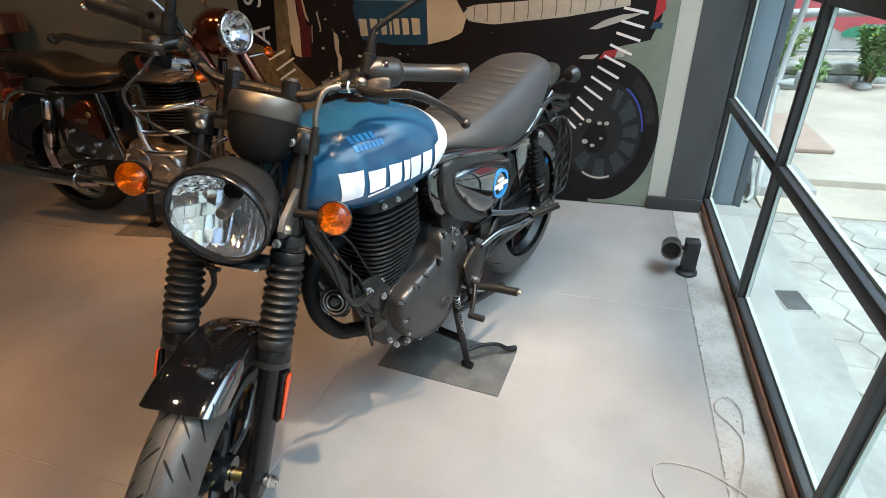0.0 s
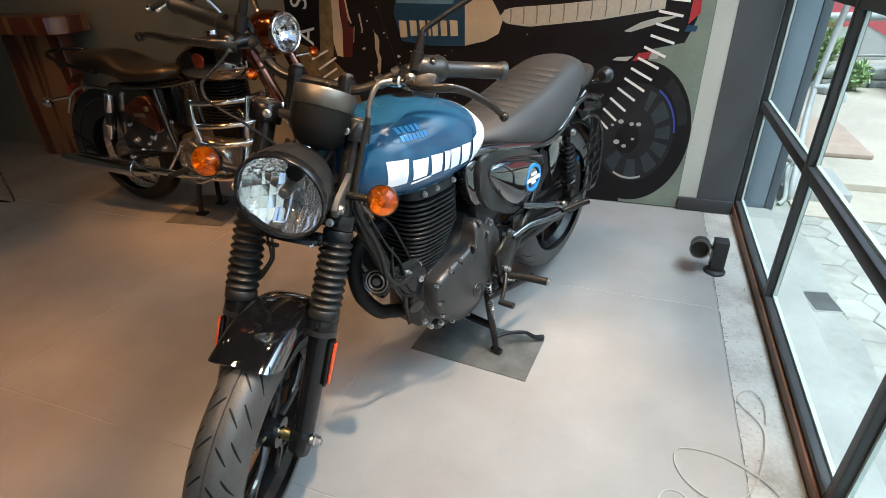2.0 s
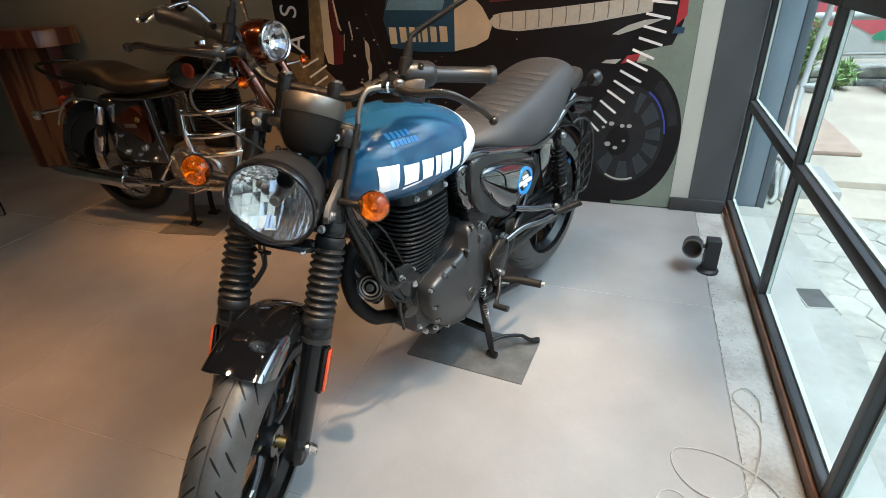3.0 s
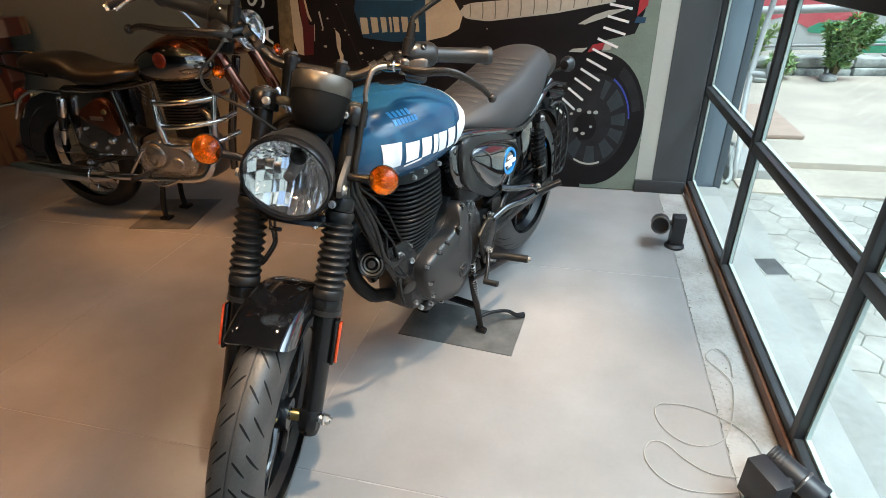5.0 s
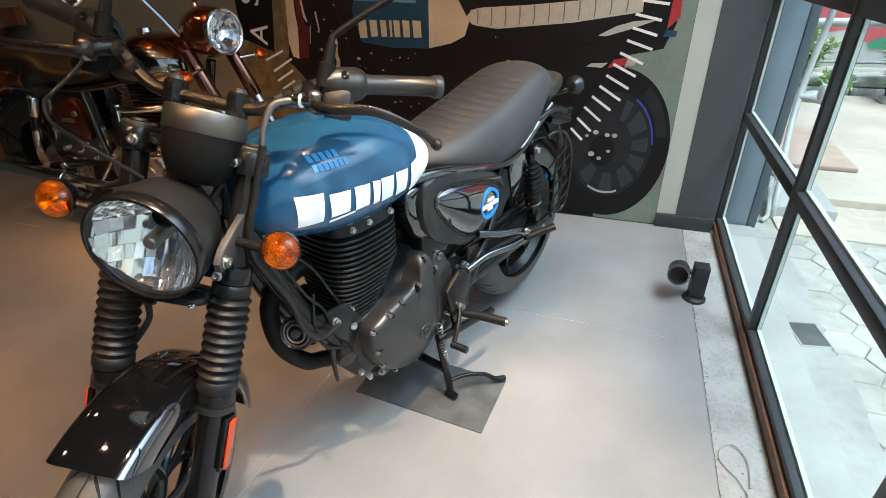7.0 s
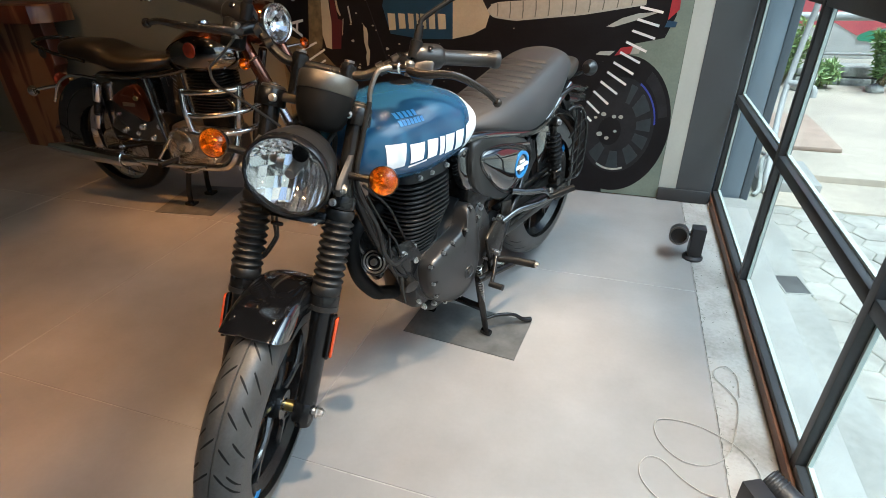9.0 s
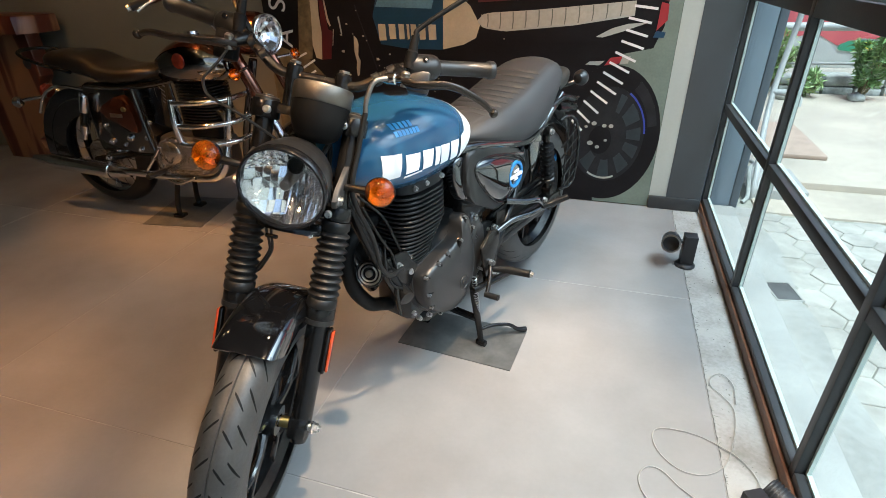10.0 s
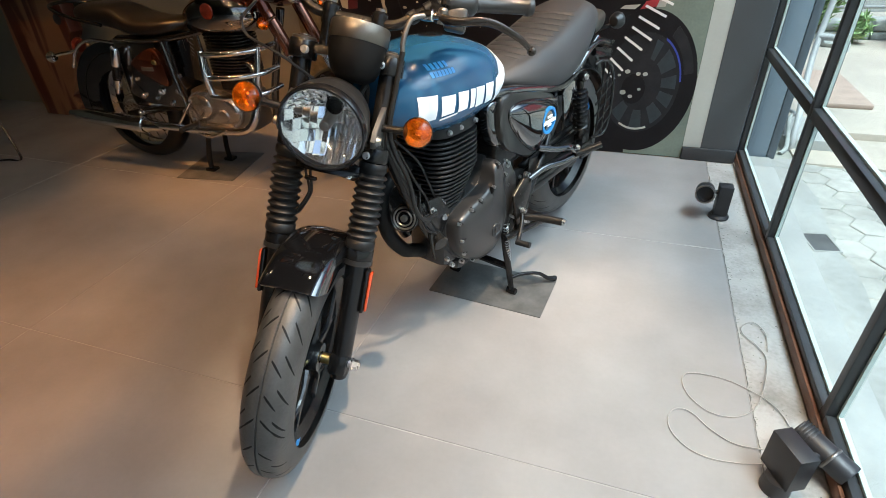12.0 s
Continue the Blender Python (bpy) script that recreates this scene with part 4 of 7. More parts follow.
wire_wheel("rear_wheel", Matrix.Translation((0.0, 0, 0.33)), 0.305, 0.115, 0.225)
wire_wheel("front_wheel", S2 @ Matrix.Translation((0.03, 0, -0.7)), 0.31, 0.1, 0.235)
cp("rear_mudguard", fender(18, 190, 0.37, 0.085, (0, 0, 0.33)), GLOSS, "gloss black rear mudguard", sharp=50)
# mudguard sides, added and drawn deep to darken the space round the wheel
for s in (1, -1):
    skirt = [(0.372 * math.cos(a), 0.33 + 0.372 * math.sin(a)) for a in (radians(22 + 8.2 * k) for k in range(21))] + [(0.225 * math.cos(a), 0.33 + 0.225 * math.sin(a)) for a in (radians(186 - 8.2 * k) for k in range(21))]
    cp("mudguard_skirt", plate(B(), skirt, 0.078, 0.083, pose(0, 0, 0, 90) @ Matrix.Scale(-s, 4, (0, 0, 1)), bevel=0.002), GLOSS, "gloss black side of the rear mudguard")
cp("mudguard_stay", tube(B(), [(-0.3, -0.1, 0.56), (-0.22, -0.1, 0.66), (-0.1, -0.1, 0.71), (0.08, -0.1, 0.7)], 0.008, 6), CHROME, "chrome mudguard stay")
part("front_mudguard", fender(20, 170, 0.35, 0.075, (0.03, 0, -0.7)), GLOSS, classic, "gloss black front mudguard", S2, 50)

# fork, shrouds, headlamp casing
for s in (1, -1):
    v = 0.1 * s
    cs("fork_shroud", lathe(B(), [(0.02, 0.03), (0.029, 0.025), (0.03, -0.22), (0.024, -0.23)], Matrix.Translation((0.02, v, 0)), 24), BRONZE, "bronze fork shroud")
    cs("fork_leg", lathe(B(), [(0.022, -0.22), (0.024, -0.4), (0.03, -0.42), (0.028, -0.7), (0, -0.72)], Matrix.Translation((0.02, v, 0)), 20), CHROME, "chrome fork leg")
    cs("indicator_stalk", tube(B(), [(0.05, 0.1 * s, -0.06), (0.06, 0.18 * s, -0.07)], 0.007, 1), CHROME)
    m = axis((0.07, 0.2 * s, -0.075), (1, 0.05 * s, -0.1))
    cs("indicator_shell", lathe(B(), [(0, -0.028), (0.018, -0.022), (0.028, 0.0), (0.026, 0.003)], m, 22), CHROME, "chrome indicator shell")
    cs("indicator_lens", lathe(B(), [(0.0275, 0.0), (0.026, 0.01), (0.012, 0.022), (0, 0.023)], m, 22), ORANGE, "round amber indicator lens")
    cs("grip", lathe(B(), [(0.01, 0), (0.017, 0.002), (0.016, 0.115), (0.019, 0.12), (0.018, 0.13), (0, 0.131)], axis((-0.075, 0.215 * s, 0.345), (-0.5, 0.86 * s, 0.02)), 18), RUBBER, "black grip")
    cs("bar_end", lathe(B(), [(0, 0), (0.014, 0.002), (0.013, 0.014), (0, 0.016)], axis((-0.142, 0.328 * s, 0.348), (-0.5, 0.86 * s, 0.02)), 16), CHROME)
    cs("lever", tube(B(), [(-0.005, 0.165 * s, 0.325), (-0.01, 0.235 * s, 0.325), (-0.045, 0.3 * s, 0.32), (-0.085, 0.345 * s, 0.31)], [0.009, 0.007, 0.006, 0.008], 5, 10), CHROME, "chrome lever")
    cs("switch_housing", box(B(), (-0.075, 0.175 * s - 0.022, 0.31), (-0.025, 0.175 * s + 0.022, 0.37), 0.012), BLACK)
    cs("mirror_stem", tube(B(), [(-0.045, 0.155 * s, 0.365), (-0.045, 0.175 * s, 0.465), (-0.065, 0.235 * s, 0.545)], 0.006, 4), CHROME)
    cs("mirror_head", lathe(B(), [(0, 0.02), (0.04, 0.014), (0.055, 0.0), (0.05, -0.008), (0, -0.008)], axis((-0.075, 0.265 * s, 0.575), (1, 0, 0)), 26), CHROME, "round chrome mirror")
bars = [(-0.02, 0.0, 0.1), (-0.02, 0.06, 0.105), (-0.025, 0.1, 0.22), (-0.035, 0.145, 0.32), (-0.075, 0.215, 0.345), (-0.135, 0.32, 0.347)]
cs("handlebar", tube(B(), [(a, -b, c) for a, b, c in bars[::-1]] + bars[1:], 0.011, 6), CHROME, "chrome handlebar")
ha = Vector((math.cos(radians(-24)), 0, math.sin(radians(-24))))
hm2 = axis((0.165, 0, 0.025), ha) @ Matrix.Scale(0.85, 4)
cs("headlamp_casing", lathe(B(), [(0, -0.26), (0.06, -0.24), (0.1, -0.19), (0.118, -0.12), (0.117, -0.07), (0.105, -0.02), (0.095, 0.0), (0.09, 0.0)], hm2, 40), BRONZE, "bronze headlamp casing")
cs("headlamp_rim", lathe(B(), [(0.099, -0.012), (0.102, -0.004), (0.1, 0.008), (0.088, 0.012), (0.086, 0.0)], hm2, 40), CHROME, "chrome headlamp rim")
cs("headlamp_visor", lathe(B(), [(0.102, 0.0), (0.103, 0.02), (0.1, 0.02), (0.1, 0.002)], hm2, 40), CHROME)
cs("headlamp_lens", lathe(B(), [(0.087, 0.004), (0.05, 0.014), (0, 0.018), (0, 0.0165), (0.05, 0.0125), (0.086, 0.0025), (0.087, 0.004)], hm2, 32), CLEAR, "clear headlamp glass").visible_shadow = False
bowl = B()
rng = random.Random(5)
grid = [[bowl.verts.new(hm2 @ Vector((r * math.cos(a), r * math.sin(a), -0.05 + 6.4 * r * r + rng.uniform(-0.003, 0.003)))) for a in (2 * math.pi * j / 18 for j in range(18))] for r in np.linspace(0.012, 0.087, 6)]
for a, b in zip(grid, grid[1:]):
    for j in range(18):
        bowl.faces.new((a[j], a[(j + 1) % 18], b[(j + 1) % 18], b[j]))
cs("reflector_bowl", bowl, REFLECT, "faceted mirror reflector", sharp=4)
for s in (1, -1):
    cs("pilot_lamp", lathe(B(), [(0, 0.02), (0.014, 0.016), (0.019, 0.0), (0.017, -0.01)], axis((0.06, 0.075 * s, 0.1), (0.9, 0.2 * s, 0.4)), 18), CHROME, "small chrome pilot lamp")
cs("casing_top", box(B(), (-0.05, -0.09, 0.03), (0.1, 0.09, 0.09), 0.03), BRONZE)

# tank
X2, Z2, L2, W2 = [0.53, 0.57, 0.66, 0.77, 0.87, 0.93, 0.97], [0.84, 0.875, 0.93, 0.965, 0.955, 0.91, 0.87], [0.78, 0.755, 0.738, 0.735, 0.745, 0.775, 0.81], [0.05, 0.09, 0.128, 0.14, 0.13, 0.095, 0.05]


def ring2(x, off, n=40):
    zc, hz, w = (curve_at(X2, Z2, x) + curve_at(X2, L2, x)) / 2, (curve_at(X2, Z2, x) - curve_at(X2, L2, x)) / 2 + off, curve_at(X2, W2, x) + off
    return [(x, w * math.copysign(abs(c) ** 0.85, c), zc + hz * math.copysign(abs(s) ** 0.85, s)) for c, s in ((math.cos(2 * math.pi * k / n), math.sin(2 * math.pi * k / n)) for k in range(n))]


cp("fuel_tank", loft(B(), [ring2(x, 0) for x in np.linspace(0.53, 0.97, 34)]), SMOKED, "smoked chrome fuel tank", sharp=60)
bm = B()
for row in [[(x, y + math.copysign(0.001, y), z) for x, y, z in ring2(x, 0.0015)[4:17]] for x in np.linspace(0.53, 0.97, 34)]:
    for p in row:
        bm.verts.new(p)
bm.verts.ensure_lookup_table()
for i in range(33):
    for j in range(12):
        bm.faces.new([bm.verts[k] for k in (i * 13 + j, i * 13 + j + 1, (i + 1) * 13 + j + 1, (i + 1) * 13 + j)])
cp("tank_top_paint", bm, BRONZE, "bronze painted tank top", sharp=60)
cp("tank_badge", lathe(B(), [(0.0, 0.004), (0.034, 0.003), (0.036, 0)], axis((0.77, -0.1405, 0.865), (0, -1, 0.05)), 24), BADGE, "plain round red and gold tank badge")
cp("fuel_cap", lathe(B(), [(0, 0.02), (0.03, 0.018), (0.034, 0.0)], Matrix.Translation((0.76, 0.0, 0.965))), CHROME)

# seat
QX, QZ, QB, QW = [-0.18, -0.15, -0.07, 0.08, 0.14, 0.22, 0.35, 0.48, 0.54], [0.83, 0.875, 0.885, 0.885, 0.87, 0.835, 0.82, 0.825, 0.81], [0.79, 0.79, 0.78, 0.76, 0.75, 0.735, 0.73, 0.75, 0.78], [0.06, 0.09, 0.105, 0.115, 0.12, 0.135, 0.135, 0.11, 0.06]
rings = []
for x in np.linspace(-0.18, 0.54, 60):
    t, b, w = (curve_at(QX, q, x) for q in (QZ, QB, QW))
    rings.append([(x, w * math.copysign(abs(math.cos(a)) ** 0.7, math.cos(a)), (t + b) / 2 + (t - b) / 2 * math.copysign(abs(math.sin(a)) ** 0.7, math.sin(a))) for a in (2 * math.pi * k / 36 for k in range(36))])
cp("seat", loft(B(), rings), SEATTAN, "worn black leather two-part seat", sharp=70)
cp("grab_rail", tube(B(), [(0.05, -0.12, 0.79), (-0.15, -0.13, 0.83), (-0.3, -0.1, 0.87), (-0.34, 0.0, 0.88), (-0.3, 0.1, 0.87), (-0.15, 0.13, 0.83), (0.05, 0.12, 0.79)], 0.009, 6), BLACK)
for s in (1, -1):
    cp("rear_indicator_stalk", tube(B(), [(-0.28, 0.05 * s, 0.64), (-0.36, 0.1 * s, 0.63), (-0.4, 0.12 * s, 0.62)], 0.009, 3), CHROME)
    m = axis((-0.41, 0.125 * s, 0.618), (-1, 0, 0))
    cp("rear_indicator", lathe(B(), [(0, -0.035), (0.02, -0.028), (0.03, -0.005), (0.028, 0.002), (0, 0.012)], m, 22), CHROME, "chrome rear indicator")
cp("tail_lamp", lathe(B(), [(0, -0.03), (0.035, -0.02), (0.04, 0.0), (0.03, 0.015), (0, 0.02)], axis((-0.33, 0, 0.66), (-1, 0, 0.2))), BADGE, "red tail lamp")

# shocks, side cover, frame
for s in (1, -1):
    m = axis((0.01, 0.135 * s, 0.44), (0.1, 0, 0.25))
    sh = cp("shock_absorber", lathe(B(), [(0, 0), (0.011, 0), (0.011, 0.03), (0.021, 0.034), (0.021, 0.085), (0.013, 0.09), (0.013, 0.17)], m, 20), CHROME, "chrome shock absorber")
    part("shock_cover", lathe(B(), [(0.015, 0.165), (0.022, 0.165), (0.022, 0.25), (0.014, 0.262), (0, 0.265)], m, 20), CHROME, sh)
    part("spring", tube(B(), [m @ Vector((0.019 * math.cos(k * 0.6), 0.019 * math.sin(k * 0.6), 0.09 + 0.0013 * k)) for k in range(60)], 0.0035, 1, 6), DARKMETAL, sh)
    part("shock_bolt", bolt(B(), m @ Vector((0, 0, 0.265)) + Vector((0, 0.018 * s, 0)), (0, s, 0), 0.009, 0.007), CHROME, sh)
    cp("swing_arm", tube(B(), [(0.0, 0.1 * s, 0.31), (0.25, 0.09 * s, 0.36), (0.45, 0.09 * s, 0.38)], 0.02, 3), BLACK)
    mm = pose(0, 0, 0, 90) @ Matrix.Scale(-s, 4, (0, 0, 1))
    cv = cp("side_cover", plate(B(), [(0.17, 0.6), (0.25, 0.65), (0.33, 0.685), (0.375, 0.665), (0.4, 0.585), (0.395, 0.51), (0.36, 0.495), (0.28, 0.54)], 0.06, 0.14, mm, bevel=0.022, round_=4, seg=3), BRONZE, "bronze side cover", sharp=60)
    part("cover_knob", lathe(B(), [(0, 0.01), (0.012, 0.008), (0.014, 0)], axis((0.35, 0.141 * s, 0.62), (0, s, 0)), 14), BRASS, cv)
    part("cover_bar", box(B(), (0.25, 0.1405 if s > 0 else -0.1435, 0.575), (0.33, 0.1435 if s > 0 else -0.1405, 0.595), 0.001), GREYMETAL, cv)
    cp("frame_tube", tube(B(), [(0.1, 0.1 * s, 0.72), (0.3, 0.11 * s, 0.72), (0.55, 0.1 * s, 0.745), (0.8, 0.06 * s, 0.8)], 0.014, 4), GLOSS)
    cp("frame_tube", tube(B(), [(0.42, 0.12 * s, 0.72), (0.44, 0.12 * s, 0.5), (0.47, 0.12 * s, 0.3)], 0.013, 4), GLOSS)
    cp("centre_stand_leg", tube(B(), [(0.5, 0.06 * s, 0.26), (0.46, 0.075 * s, 0.1), (0.455, 0.08 * s, 0.018)], 0.014, 3), BLACK, "black centre stand leg")
    cp("stand_foot", box(B(), (0.43, 0.08 * s - 0.025, 0.004), (0.49, 0.08 * s + 0.025, 0.022), 0.005), BLACK)
    cp("footpeg", tube(B(), [(0.52, 0.15 * s, 0.31), (0.52, 0.27 * s, 0.315)], 0.014, 1), RUBBER)
cp("down_tube", tube(B(), [(1.08, 0, 0.86), (0.96, 0, 0.5), (0.92, 0, 0.3)], 0.02, 3), GLOSS)
# tool box, widened as a filler to blacken the space behind the covers
cp("tool_box", box(B(), (0.06, -0.112, 0.36), (0.45, 0.112, 0.735), 0.03), GLOSS)

# engine
cp("crankcase", box(B(), (0.45, -0.09, 0.26), (0.85, 0.09, 0.48), 0.04), GREYMETAL)
cp("timing_cover", plate(B(), [(0.46, 0.3), (0.62, 0.27), (0.76, 0.3), (0.8, 0.38), (0.74, 0.46), (0.6, 0.48), (0.48, 0.44)], 0.08, 0.135, pose(0, 0, 0, 90), bevel=0.025, round_=4, seg=3), ALLOY, "polished grey engine cover", sharp=60)
cp("cover_disc", lathe(B(), [(0, 0.012), (0.05, 0.01), (0.062, 0.0), (0.062, -0.02)], axis((0.57, -0.136, 0.4), (0, -1, 0)), 30), ALLOY)
barrel = cp("cylinder", box(B(), (0.66, -0.06, 0.46), (0.84, 0.06, 0.76), 0.02), MATTE)
for k in range(14):
    z = 0.55 + k * 0.015
    # lower fins coloured darker, for their shade behind the crash guard
    part("fin", plate(B(), [(0.75 + 0.12 * math.copysign(abs(math.cos(a)) ** 0.6, math.cos(a)), 0.1 * math.copysign(abs(math.sin(a)) ** 0.6, math.sin(a))) for a in (2 * math.pi * q / 24 for q in range(24))], z, z + 0.006, bevel=0.001, seg=1), DARKMETAL if k > 8 else MATTE, barrel)
cp("exhaust_pipe", tube(B(), [(0.84, -0.04, 0.62), (0.9, -0.06, 0.58), (0.915, -0.1, 0.48), (0.895, -0.14, 0.36), (0.83, -0.155, 0.298), (0.62, -0.16, 0.285), (0.3, -0.16, 0.285), (0.2, -0.16, 0.29)], 0.021, 6, 16), CHROME, "chrome exhaust pipe")
cp("muffler", lathe(B(), [(0.018, -0.03), (0.024, 0.0), (0.038, 0.08), (0.043, 0.14), (0.043, 0.5), (0.036, 0.56), (0.024, 0.62), (0.02, 0.65), (0.0, 0.64)], axis((0.26, -0.16, 0.275), (-1, 0, 0.055)), 28), CHROME, "long chrome muffler")
cp("muffler_clamp", lathe(B(), [(0.044, -0.02), (0.047, -0.018), (0.047, 0.018), (0.044, 0.02)], axis((0.145, -0.16, 0.281), (-1, 0, 0.055)), 24), CHROME)
for x in (0.42, 0.62):
    cp("pipe_screw", bolt(B(), (x, -0.182, 0.288), (0, -1, 0), 0.006, 0.005), CHROME)
for x, z, r in ((0.49, 0.33, 0.006), (0.55, 0.29, 0.006), (0.66, 0.285, 0.006), (0.75, 0.31, 0.006), (0.785, 0.38, 0.006), (0.74, 0.445, 0.006), (0.62, 0.47, 0.006), (0.5, 0.43, 0.006)):
    cp("cover_screw", bolt(B(), (x, -0.137, z), (0, -1, 0), r, 0.004), CHROME)
for x, y, z, r in ((0.17, -0.115, 0.43, 0.012), (0.26, -0.115, 0.42, 0.009), (0.31, -0.118, 0.46, 0.014), (0.36, -0.118, 0.4, 0.011), (0.43, -0.118, 0.47, 0.013), (0.43, -0.118, 0.36, 0.011), (0.16, -0.115, 0.52, 0.008), (0.46, -0.11, 0.55, 0.009), (0.13, -0.13, 0.34, 0.014)):
    cp("side_bolt", bolt(B(), (x, y, z), (0, -1, 0), r, r * 0.8), CHROME)
cp("brake_drum", lathe(B(), [(0, 0.01), (0.03, 0.008), (0.05, 0.012), (0.078, 0.006), (0.084, -0.01), (0.084, -0.04)], axis((0, -0.06, 0.33), (0, -1, 0)), 32), ALLOY, "polished alloy brake drum")
cp("brake_arm", tube(B(), [(0.02, -0.085, 0.33), (0.09, -0.09, 0.3), (0.14, -0.09, 0.29)], 0.007, 3), CHROME)
cp("cover_emblem_boss", lathe(B(), [(0, 0.008), (0.028, 0.006), (0.034, 0)], axis((0.7, -0.136, 0.36), (0, -1, 0)), 24), ALLOY)
cp("kick_lever", tube(B(), [(0.5, -0.14, 0.42), (0.46, -0.16, 0.36), (0.42, -0.17, 0.31)], 0.008, 3), CHROME)
cp("brake_pedal", tube(B(), [(0.5, -0.16, 0.28), (0.62, -0.19, 0.26), (0.76, -0.21, 0.31)], 0.009, 3), CHROME)
guard2 = cp("crash_guard", tube(B(), [(0.8, -0.27, 0.5), (0.8, -0.29, 0.6), (0.8, -0.28, 0.72)], 0.014, 3), CHROME, "chrome crash guard")
part("guard_post", tube(B(), [(1.02, -0.22, 0.5), (1.04, -0.22, 0.6), (1.06, -0.2, 0.73)], 0.014, 3), CHROME, guard2)
for z in (0.51, 0.6, 0.705):
    part("guard_bar", tube(B(), [(0.8, -0.28, z), (0.88, -0.3, z + 0.005), (0.97, -0.285, z + 0.01), (1.05, -0.21, z + 0.012), (1.06, -0.08, z + 0.015)], 0.0125, 5), CHROME, guard2)
bm = plate(B(), [(-2.28, 1.98), (-1.93, 2.03), (-2.0, 2.42), (-2.36, 2.36)], 0.0, 0.004, bevel=0.001)
tagged(part("rubber_mat", bm, MATRUB), "dark rubber mat under the classic motorcycle stand", "mat")


# ---- the blue motorcycle ----
bike = thing("motorcycle", pose(-0.512, 1.01, 0, 0, 0, -108.5), "teal blue and white motorcycle with black engine on its centre stand", "motorcycle")
RAKE, TURNED = radians(23), radians(32)
_w = Vector((-math.sin(RAKE), 0, math.cos(RAKE)))
_u0 = Vector((math.cos(RAKE), 0, math.sin(RAKE)))
_u = math.cos(TURNED) * _u0 + math.sin(TURNED) * Vector((0, 1, 0))
_v = -math.sin(TURNED) * _u0 + math.cos(TURNED) * Vector((0, 1, 0))
ST = Matrix.Translation((0, 0, 0.95)) @ Matrix((_u, _v, _w)).transposed().to_4x4()   # steered parts: ahead, left, up along the fork


def sp(name, bm, material, label="", parent=None, sharp=38):
    return part(name, bm, material, parent or bike, label, ST if parent is None else None, sharp)


def bp(name, bm, material, label="", parent=None, sharp=38):
    return part(name, bm, material, parent or bike, label, None, sharp)


def wheel(name, centre, radius, width, rim_r, spokes, frame_m, tape):
    """A cast wheel: rim and spokes, with tyre, tape and hub under it."""
    bm = B()
    h = width * 0.36
    ring_y(bm, [(rim_r, -h), (rim_r + 0.006, -h), (rim_r + 0.002, -h + 0.012), (rim_r - 0.012, -h * 0.4), (rim_r - 0.012, h * 0.4), (rim_r + 0.002, h - 0.012), (rim_r + 0.006, h), (rim_r, h), (rim_r - 0.02, h * 0.5), (rim_r - 0.02, -h * 0.5)])
    root = part(name, bm, BLACK, bike, "black cast alloy wheel", frame_m @ Matrix.Translation(centre))
    part("hub", ring_y(B(), [(0.016, -0.04), (0.036, -0.04), (0.04, -0.02), (0.04, 0.02), (0.036, 0.04), (0.016, 0.04)], 32), BLACK, root)
    for k in range(spokes):
        a = 2 * math.pi * k / spokes + 0.2
        at = lambda r, turn, y: (r * rim_r * math.cos(a + turn), y, r * rim_r * math.sin(a + turn))
        bm = B()
        for s in (-1, 1):   # two ribs, each forking towards the rim, with a web between
            tube(bm, [at(0.16, 0.1 * s, 0.014 * s), at(0.36, 0.05 * s, 0.02 * s), at(0.55, 0.03 * s, 0.02 * s)], [0.012, 0.0085, 0.0085], 4, 8)
            for turn in (-0.2, 0.22):
                tube(bm, [at(0.52, 0.03 * s, 0.02 * s), at(0.66, turn * 0.45, 0.019 * s), at(0.82, turn, 0.016 * s), at(0.96, turn * 1.25, 0.013 * s)], [0.0085, 0.007, 0.0075, 0.01], 4, 8)
        part("spoke", bm, SPOKE, root)
    tyre = part("tyre", tyre_mesh(B(), radius, width, radius - rim_r - 0.004, True), TYRE, root, "grooved road tyre", sharp=50)
    for side in (-1, 1):
        for lo, hi, shift, wide in ((0.12, 0.58, 0.0, 0.0036), (0.54, 0.92, 0.42, 0.0038)):
            # cuts are not recessed: matt black inlays give the shade in them
            first = part("tread_inlay", tread_inlay(B(), radius, width, radius - rim_r - 0.004, side, lo, hi, wide), MATTE, tyre)
            for k in range(1, 26):
                ob = new("tread_inlay", first.data)
                ob.parent = tyre
                ob.matrix_local = Matrix.Rotation(2 * math.pi * (k + shift + (0.25 if side > 0 else 0)) / 26, 4, "Y")
    if tape:
        part("rim_tape", plate(B(), [((rim_r + 0.005) * math.cos(a), (rim_r + 0.005) * math.sin(a)) for a in [tape + 0.02 * q for q in range(9)]] + [((rim_r - 0.012) * math.cos(a), (rim_r - 0.012) * math.sin(a)) for a in [tape + 0.16 - 0.02 * q for q in range(9)]], h + 0.0005, h + 0.0015, pose(0, 0, 0, 90) @ Matrix.Scale(-1, 4, (0, 0, 1))), CYAN, root, "light blue rim tape")
    return root


# front wheel
FW = (0.026, 0.008, -0.725)
fw = wheel("front_wheel", FW, 0.29, 0.105, 0.21, 5, ST, 5.12)
part("axle", lathe(B(), [(0, -0.118), (0.009, -0.118), (0.009, 0.122), (0, 0.122)], pose(0, 0, 0, -90)), STEEL, fw)
part("spacer", lathe(B(), [(0.012, 0.043), (0.014, 0.043), (0.014, 0.07), (0.012, 0.07)], pose(0, 0, 0, -90)), BRASS, fw, "zinc plated spacer")
part("axle_nut", lathe(B(), [(0, 0.117), (0.014, 0.117), (0.015, 0.121), (0.012, 0.124), (0.012, 0.134), (0.007, 0.134), (0.007, 0.139), (0, 0.139)], pose(0, 0, 0, -90), 6), STEEL, fw)
